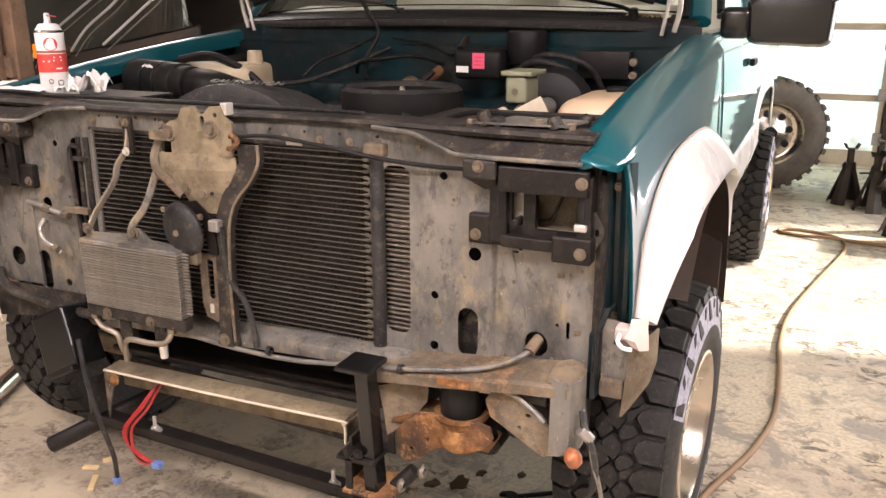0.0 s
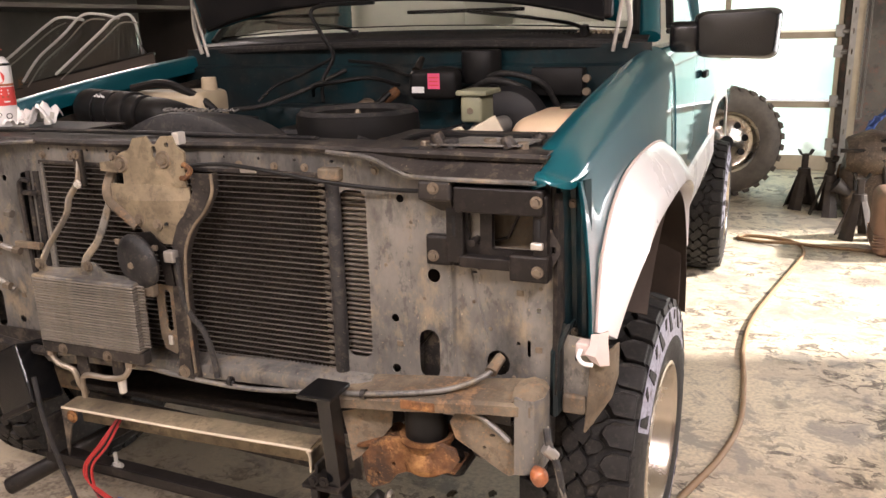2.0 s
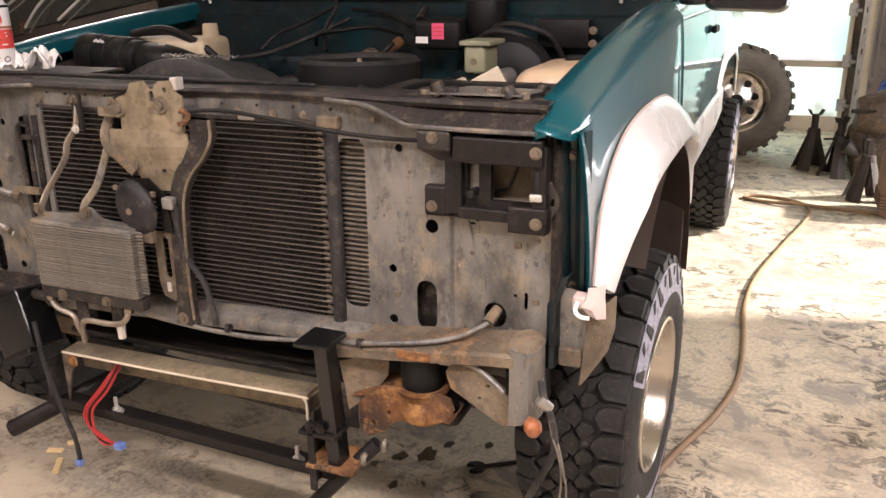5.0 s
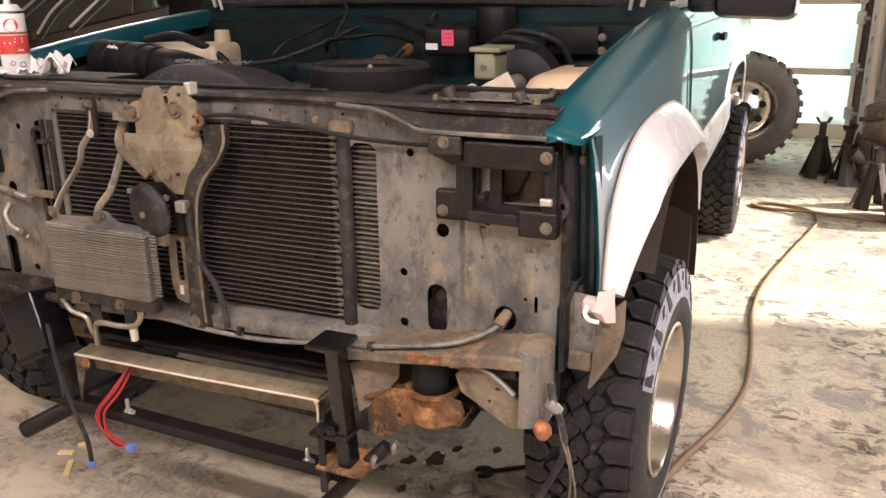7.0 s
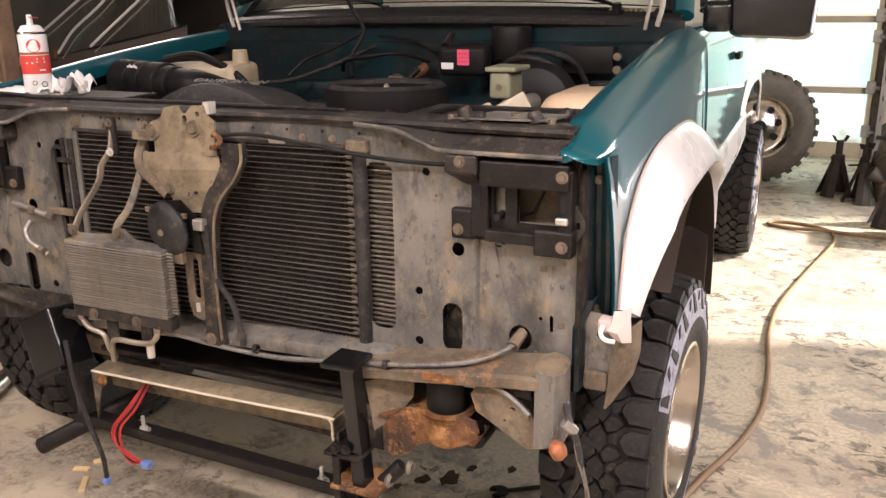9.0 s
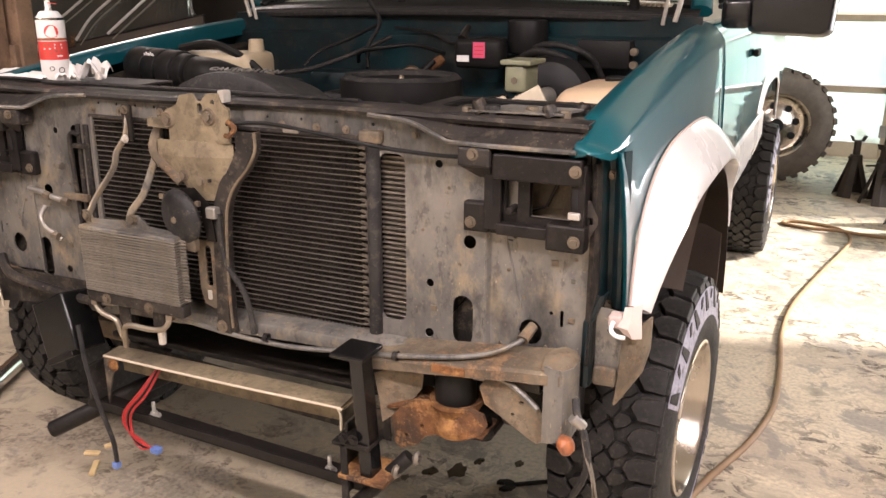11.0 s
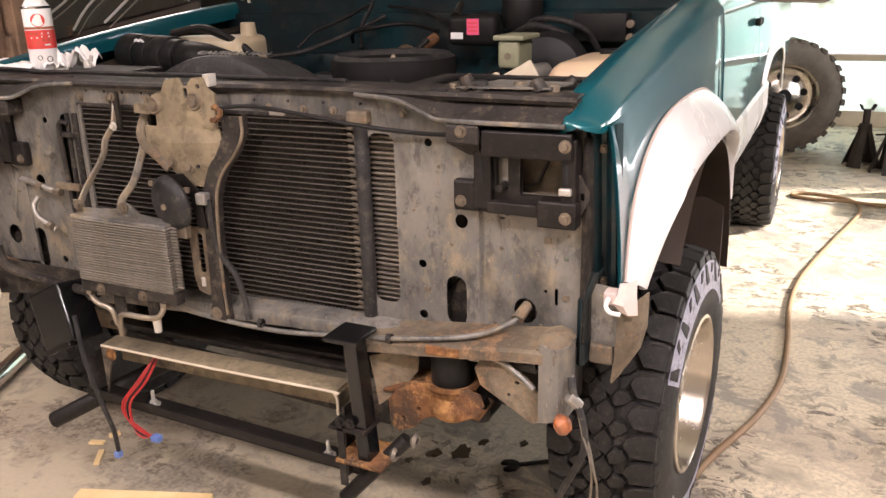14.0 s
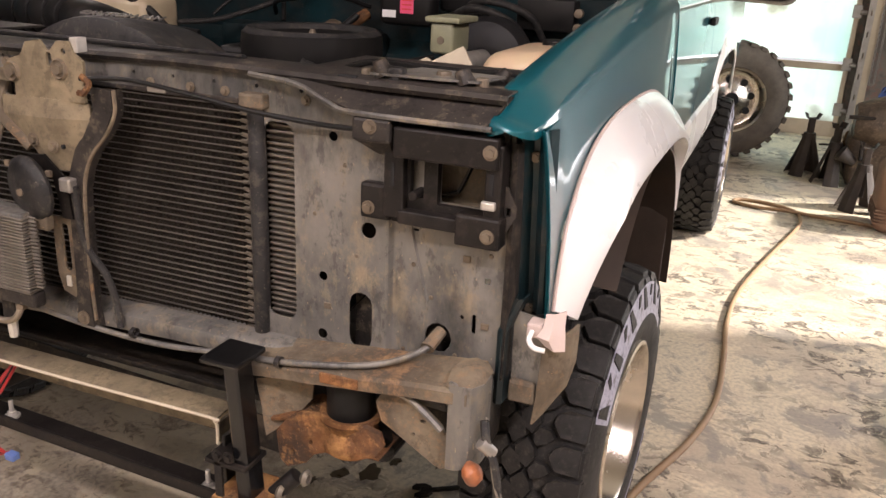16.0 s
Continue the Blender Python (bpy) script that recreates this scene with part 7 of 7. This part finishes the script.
# ---- things on the floor ----
hose = part("air_hose", tube([(0.93, 0.35, 0.011), (1.0, 0.56, 0.011), (1.073, 0.82, 0.011), (1.165, 1.10, 0.011), (1.216, 1.39, 0.011), (1.215, 1.75, 0.011), (1.20, 2.1, 0.011), (1.225, 2.5, 0.011), (1.33, 3.05, 0.011), (1.45, 3.6, 0.011), (1.485, 3.85, 0.011),
                              (1.45, 4.05, 0.011), (1.30, 4.16, 0.011), (1.13, 4.17, 0.011), (1.10, 4.08, 0.012), (1.25, 4.02, 0.013), (1.42, 3.97, 0.03), (1.55, 4.0, 0.013), (1.80, 3.98, 0.011), (2.2, 3.9, 0.011)], 0.011, 10, 10), "hose", None, "", True)
tagged(hose, "long tan rubber air hose lying in curves on the floor", "hose")
m = pose(-0.338, -0.075, 0.0, 0, 0, 19.8)
plank = part("wood_block", jitter(box((-0.195, -0.037, 0.0), (0.195, 0.037, 0.039), 0.003), 0.0015, 15), "wood", None, "", False)
plank.matrix_basis = m
tagged(plank, "short pine board offcut lying on the concrete floor", "wood block")
part("knot", rod((0.02, -0.0378, 0.012), (0.02, -0.0365, 0.012), 0.012, None, 10), "brown_junk", plank)
part("end_stain", box((0.135, -0.0382, 0.004), (0.145, -0.0368, 0.03)), "brown_junk", plank)
for k, (x, y, l, t_) in enumerate(((-0.735, 0.13, 0.05, 20), (-0.66, 0.07, 0.08, -55), (-0.72, 0.19, 0.035, 60))):
    c = part("wood_chip", jitter(box((-l / 2, -0.009, 0), (l / 2, 0.009, 0.009), 0.002), 0.002, 30, k), "wood", None)
    c.matrix_basis = pose(x, y, 0.0005, 0, 0, t_)
    tagged(c, "small splintered pine chip on the concrete floor", "wood chip", "wood chips")
wr = thing("wrench", "worn steel combination wrench lying on the floor", "wrench", "", (0.60, 0.57, 0.001))
wr.rotation_euler = (0, 0, radians(34))
part("shank", box((-0.06, -0.008, 0.002), (0.12, 0.008, 0.010), 0.003), "engine", wr)
part("jaw", plate([(-0.06, -0.01), (-0.075, -0.024), (-0.10, -0.026), (-0.112, -0.016), (-0.092, -0.008), (-0.092, 0.008), (-0.112, 0.016), (-0.10, 0.026), (-0.075, 0.024), (-0.06, 0.01)], (), 0.011, pose(0, 0, 0.012, -90)), "engine", wr)
part("ring", spin([(0, 0.010), (0.011, 0.010), (0.011, 0.019), (0, 0.019), (0, 0.010)], (0.135, 0, 0.001), "z", 20), "engine", wr)
pipe = part("steel_pipe", rod((-1.12, -0.25, 0.035), (-1.62, 0.72, 0.035), 0.034, None, 20, 0.003), "chrome", None, "", True)
tagged(pipe, "bright chromed steel pipe lying on the floor", "pipe")


def old_tyre(at, r, turn, label):
    t_ = thing("spare_wheel", label, "wheel", "", at)
    t_.rotation_euler = (0, 0, radians(turn))
    k_ = r / 0.42
    prof = [(-0.12, 0.235), (-0.145, 0.29), (-0.145, 0.35), (-0.12, 0.40), (0.12, 0.40), (0.145, 0.35), (0.145, 0.29), (0.12, 0.235), (0.08, 0.22), (-0.08, 0.22), (-0.12, 0.235)]
    ty = part("tyre", spin([(a * k_, b * k_) for a, b in prof], (0, 0, 0), "y", 64), "rubber_worn", t_, "dusty brown mud-terrain tyre", True)
    for j in range(3):
        w = (-0.10, 0.0, 0.10)[j] * k_
        b_ = part("tread_block", box((-0.022 * k_, w - 0.036 * k_, 0.39 * k_), (0.022 * k_, w + 0.036 * k_, 0.42 * k_), 0.004, None, None, 1), "rubber_worn", ty)
        for q in range(1, 30):
            again(b_, Matrix.Rotation(6.2832 * (q + 0.5 * (j % 2)) / 30, 4, "Y"), ty)
        b_.matrix_basis = Matrix.Rotation(3.1416 * (j % 2) / 30, 4, "Y")
    rim = part("rim", spin([(a * k_, b * k_) for a, b in ((-0.12, 0.24), (-0.128, 0.235), (-0.12, 0.22), (-0.06, 0.205), (-0.05, 0.18), (-0.065, 0.10), (-0.085, 0.07), (-0.09, 0.0))], (0, 0, 0), "y", 48), "rim", t_, "dull aluminium rim with round holes", True)
    # openings of the spare's rim, as discs in the colour of shade
    for q in range(8):
        a = 6.2832 * q / 8 + 0.2
        part("rim_hole", rod((0.145 * k_ * math.cos(a), -0.066 * k_, 0.145 * k_ * math.sin(a)), (0.145 * k_ * math.cos(a), -0.045 * k_, 0.145 * k_ * math.sin(a)), 0.026 * k_, None, 14), "hole", rim)
    part("hub", rod((0, -0.105 * k_, 0), (0, -0.06 * k_, 0), 0.05 * k_, None, 18, 0.006), "hole", rim)
    return t_


old_tyre((0.885, 5.62, 0.445), 0.445, 17, "upright spare wheel with a dusty mud-terrain tyre")


def jack_stand(x, y, h, turn, label="grimy steel jack stand on the floor"):
    j = thing("jack_stand", label, "jack stand", "jack stands", (x, y, 0))
    j.rotation_euler = (0, 0, radians(turn))
    for a in range(4):
        q = radians(45 + 90 * a)
        bm = loft([[(0.13 * math.cos(q + e), 0.13 * math.sin(q + e), 0.0) for e in (-0.42, 0, 0.42)], [(0.045 * math.cos(q + e), 0.045 * math.sin(q + e), h * 0.62) for e in (-0.75, 0, 0.75)]], thick=0.004)
        part("leg", bm, "stand", j)
    part("collar", rod((0, 0, h * 0.60), (0, 0, h * 0.70), 0.048, 0.042, 16, 0.003), "stand", j)
    part("post", box((-0.02, -0.02, h * 0.2), (0.02, 0.02, h * 0.93), 0.004), "stand", j)
    part("saddle", loft([[(-0.05, y_, h + 0.01), (-0.03, y_, h * 0.94), (0.03, y_, h * 0.94), (0.05, y_, h + 0.01)] for y_ in (-0.025, 0.025)], thick=0.006), "stand", j)
    part("handle", rod((0.0, 0.03, h * 0.64), (0.0, 0.13, h * 0.60), 0.007, None, 8), "stand", j)
    return j


jack_stand(1.50, 5.22, 0.44, 20)
jack_stand(1.67, 5.02, 0.42, 50)
jack_stand(1.81, 4.35, 0.42, 10, "grimy steel jack stand beside the hose")

# heap of engine and axle parts
heap = thing("engine_assembly", "grimy brown engine and axle castings heaped by the wall", "engine", "", (2.05, 5.15, 0))
random.seed(5)
part("casting", jitter(box((-0.30, -0.25, 0.0), (0.30, 0.30, 0.40), 0.06, None, None, 3), 0.05, 5), "brown_junk", heap, "", True)
part("casting", jitter(spin([(-0.2, 0), (-0.2, 0.12), (-0.05, 0.17), (0.1, 0.14), (0.24, 0.08), (0.24, 0)], (-0.10, -0.18, 0.47), "x", 24), 0.015, 12), "brown_junk", heap, "", True)
for k in range(16):
    a = Vector((random.uniform(-0.36, 0.25), random.uniform(-0.34, 0.1), random.uniform(0.12, 0.58)))
    b = a + Vector((random.uniform(-0.12, 0.12), random.uniform(-0.12, 0.05), random.uniform(-0.1, 0.12)))
    part("flange" if k % 2 else "shaft", rod(a, b, random.uniform(0.02, 0.07), random.uniform(0.02, 0.06), 14, 0.004), ("brown_junk", "engine", "stand", "rust")[k % 4], heap, "", True)
for k in range(5):
    pts = [(random.uniform(-0.4, 0.2), random.uniform(-0.4, -0.1), random.uniform(0.15, 0.6)) for _ in range(4)]
    part("pipe", tube(pts, 0.014, 8, 5), "engine", heap, "", True)
cl = part("blue_rag", jitter(loft([[(1.88 + 0.42 * i / 12, 5.0 + 0.3 * j / 8, 0.66 + 0.20 * math.sin(2.2 * i / 12) - 0.10 * (j / 8) ** 2 + 0.03 * math.sin(i * 1.7 + j)) for j in range(9)] for i in range(13)], thick=0.004), 0.02, 9), "blue_cloth", None, "", True)
tagged(cl, "crumpled blue cloth draped over the engine parts", "cloth")
bag = thing("canister", "brown plastic canister with ribbed sides on the floor", "canister", "", (2.06, 4.02, 0))
part("canister_body", box((-0.2, -0.18, 0.0), (0.2, 0.18, 0.40), 0.06, None, None, 4), "dark_cloth", bag, "", True)
for k in range(5):
    part("rib", box((-0.205, -0.186, 0.06 + 0.018 * k), (0.205, 0.186, 0.068 + 0.018 * k), 0.003), "dark_cloth", bag)
part("canister_cap", rod((-0.02, 0, 0.39), (-0.02, 0, 0.45), 0.05, 0.045, 16, 0.004), "dark_cloth", bag)
cw = thing("caster_tyre", "small black rubber tyre standing on the floor", "tyre", "", (1.80, 1.36, 0.13))
part("tyre", spin([(-0.04, 0.08), (-0.05, 0.11), (-0.03, 0.13), (0.03, 0.13), (0.05, 0.11), (0.04, 0.08), (-0.04, 0.08)], (0, 0, 0), "x", 36), "rubber", cw, "", True)
part("hub", spin([(-0.045, 0.0), (-0.045, 0.05), (-0.03, 0.082), (0.03, 0.082), (0.045, 0.05), (0.045, 0)], (0, 0, 0), "x", 24), "steel", cw, "", True)

# ---- stored parts along the far side ----
post = thing("wooden_post", "brown painted timber post with a steel hinge bracket", "post", "", (-2.42, 1.16, 0))
part("board", box((-0.14, -0.4, 0.0), (0.06, 0.14, H), 0.006), "post", post, "wide brown board")
part("stud", box((-0.06, 0.16, 0.0), (0.12, 0.25, H), 0.006), "post", post, "scuffed grey-brown timber stud")
part("hinge_plate", box((-0.02, 0.15, 1.48), (0.13, 0.26, 1.66), 0.004), "engine", post)
part("hook", tube([(0.09, 0.22, 1.60), (0.13, 0.24, 1.585), (0.135, 0.245, 1.55), (0.12, 0.24, 1.535)], 0.009, 8, 5), "cream", post, "", True)
part("orange_tag", box((0.005, 0.135, 1.08), (0.10, 0.262, 1.18), 0.004), "post", post)


def window_frame(label, pts, low):
    """A removed vehicle window with a bright curved frame, leaning."""
    w = thing("vehicle_window", label, "window", "stored windows", (pts[2][0], 1.95, 0.0))
    x0 = pts[2][0]
    top = [(x - x0, 0.03 * i, z) for i, (x, z) in enumerate(pts)]
    foot = [(x - x0, 0.02 * i, z) for i, (x, z) in enumerate(low)]
    # white stands for the thin highlight that runs along the frame
    part("frame", tube(top, 0.0075, 8, 6), "label_white", w, "curved frame, its bright highlight painted white", True)
    part("inner_trim", tube([(x + 0.035, y - 0.004, z - 0.028) for x, y, z in top[:-1]], 0.004, 6, 6), "steel", w, "", True)
    part("lower_frame", tube(foot, 0.010, 8, 6), "black", w, "", True)
    part("pane", loft([smooth_path(top, 4), smooth_path(foot, 4)], thick=0.004), "glass", w, "dark reflecting pane")
    part("panel", loft([smooth_path(foot, 4), [(p.x, p.y + 0.02, 0.0) for p in smooth_path(foot, 4)]], thick=0.01), "wall_dark", w, "dark lower panel")
    return w


for words, pts in (("curved vehicle side window leaning beside the post", [(-2.978, 1.096), (-2.932, 1.214), (-2.767, 1.315), (-2.521, 1.465), (-2.428, 1.511), (-2.294, 1.493)]),
                   ("curved vehicle side window leaning against another one", [(-2.647, 1.172), (-2.542, 1.296), (-2.375, 1.413), (-2.249, 1.514), (-2.153, 1.520), (-2.046, 1.496)]),
                   ("curved vehicle side window leaning closest to the truck", [(-2.397, 1.211), (-2.271, 1.307), (-2.101, 1.430), (-2.022, 1.496), (-1.934, 1.499), (-1.918, 1.313)])):
    window_frame(words, pts, [(pts[0][0] + 0.12 * i, pts[0][1] - 0.02 + 0.024 * i) for i in range(6)])
am = thing("marker_lamp", "lit amber marker lamp on the stored parts", "lamp", "", (-2.83, 1.88, 0))
part("lens", box((-0.022, -0.02, 1.13), (0.022, 0.02, 1.21), 0.01, None, None, 3), glow("lit_amber", (1.0, 0.26, 0.01), 0.3), am, "amber lens")
part("lamp_post", box((-0.03, 0.02, 0.0), (0.03, 0.06, 1.2), 0.005), "wall_dark", am)
sh = thing("storage_shelf", "dark loaded shelf against the wall", "shelf", "", (-3.6, 3.2, 0))
for z in (0.4, 1.0, 1.6, 2.2):
    part("board", box((-0.5, -1.2, z), (0.3, 1.4, z + 0.03), 0.003), "wall_dark", sh)
for y in (-1.2, 1.36):
    part("upright", box((-0.5, y, 0.0), (0.3, y + 0.04, 2.3), 0.003), "wall_dark", sh)

random.seed(11)
for x, y, r in ((0.287, 0.50, 0.030), (0.36, 0.54, 0.040), (0.23, 0.44, 0.018), (0.40, 0.62, 0.022), (0.52, 0.66, 0.020), (0.33, 0.36, 0.02)):
    r *= 0.75
    pts = [(x + r * (0.6 + 0.6 * random.random()) * math.cos(0.449 * k), y + r * 1.4 * (0.6 + 0.6 * random.random()) * math.sin(0.449 * k)) for k in range(14)]
    o = part("oil_spot", plate(pts, (), 0.001, pose(0, 0, 0.0012, -90)), "oil")
    tagged(o, "dark brown oil drip spot on the concrete floor", "oil spot", "oil spots")
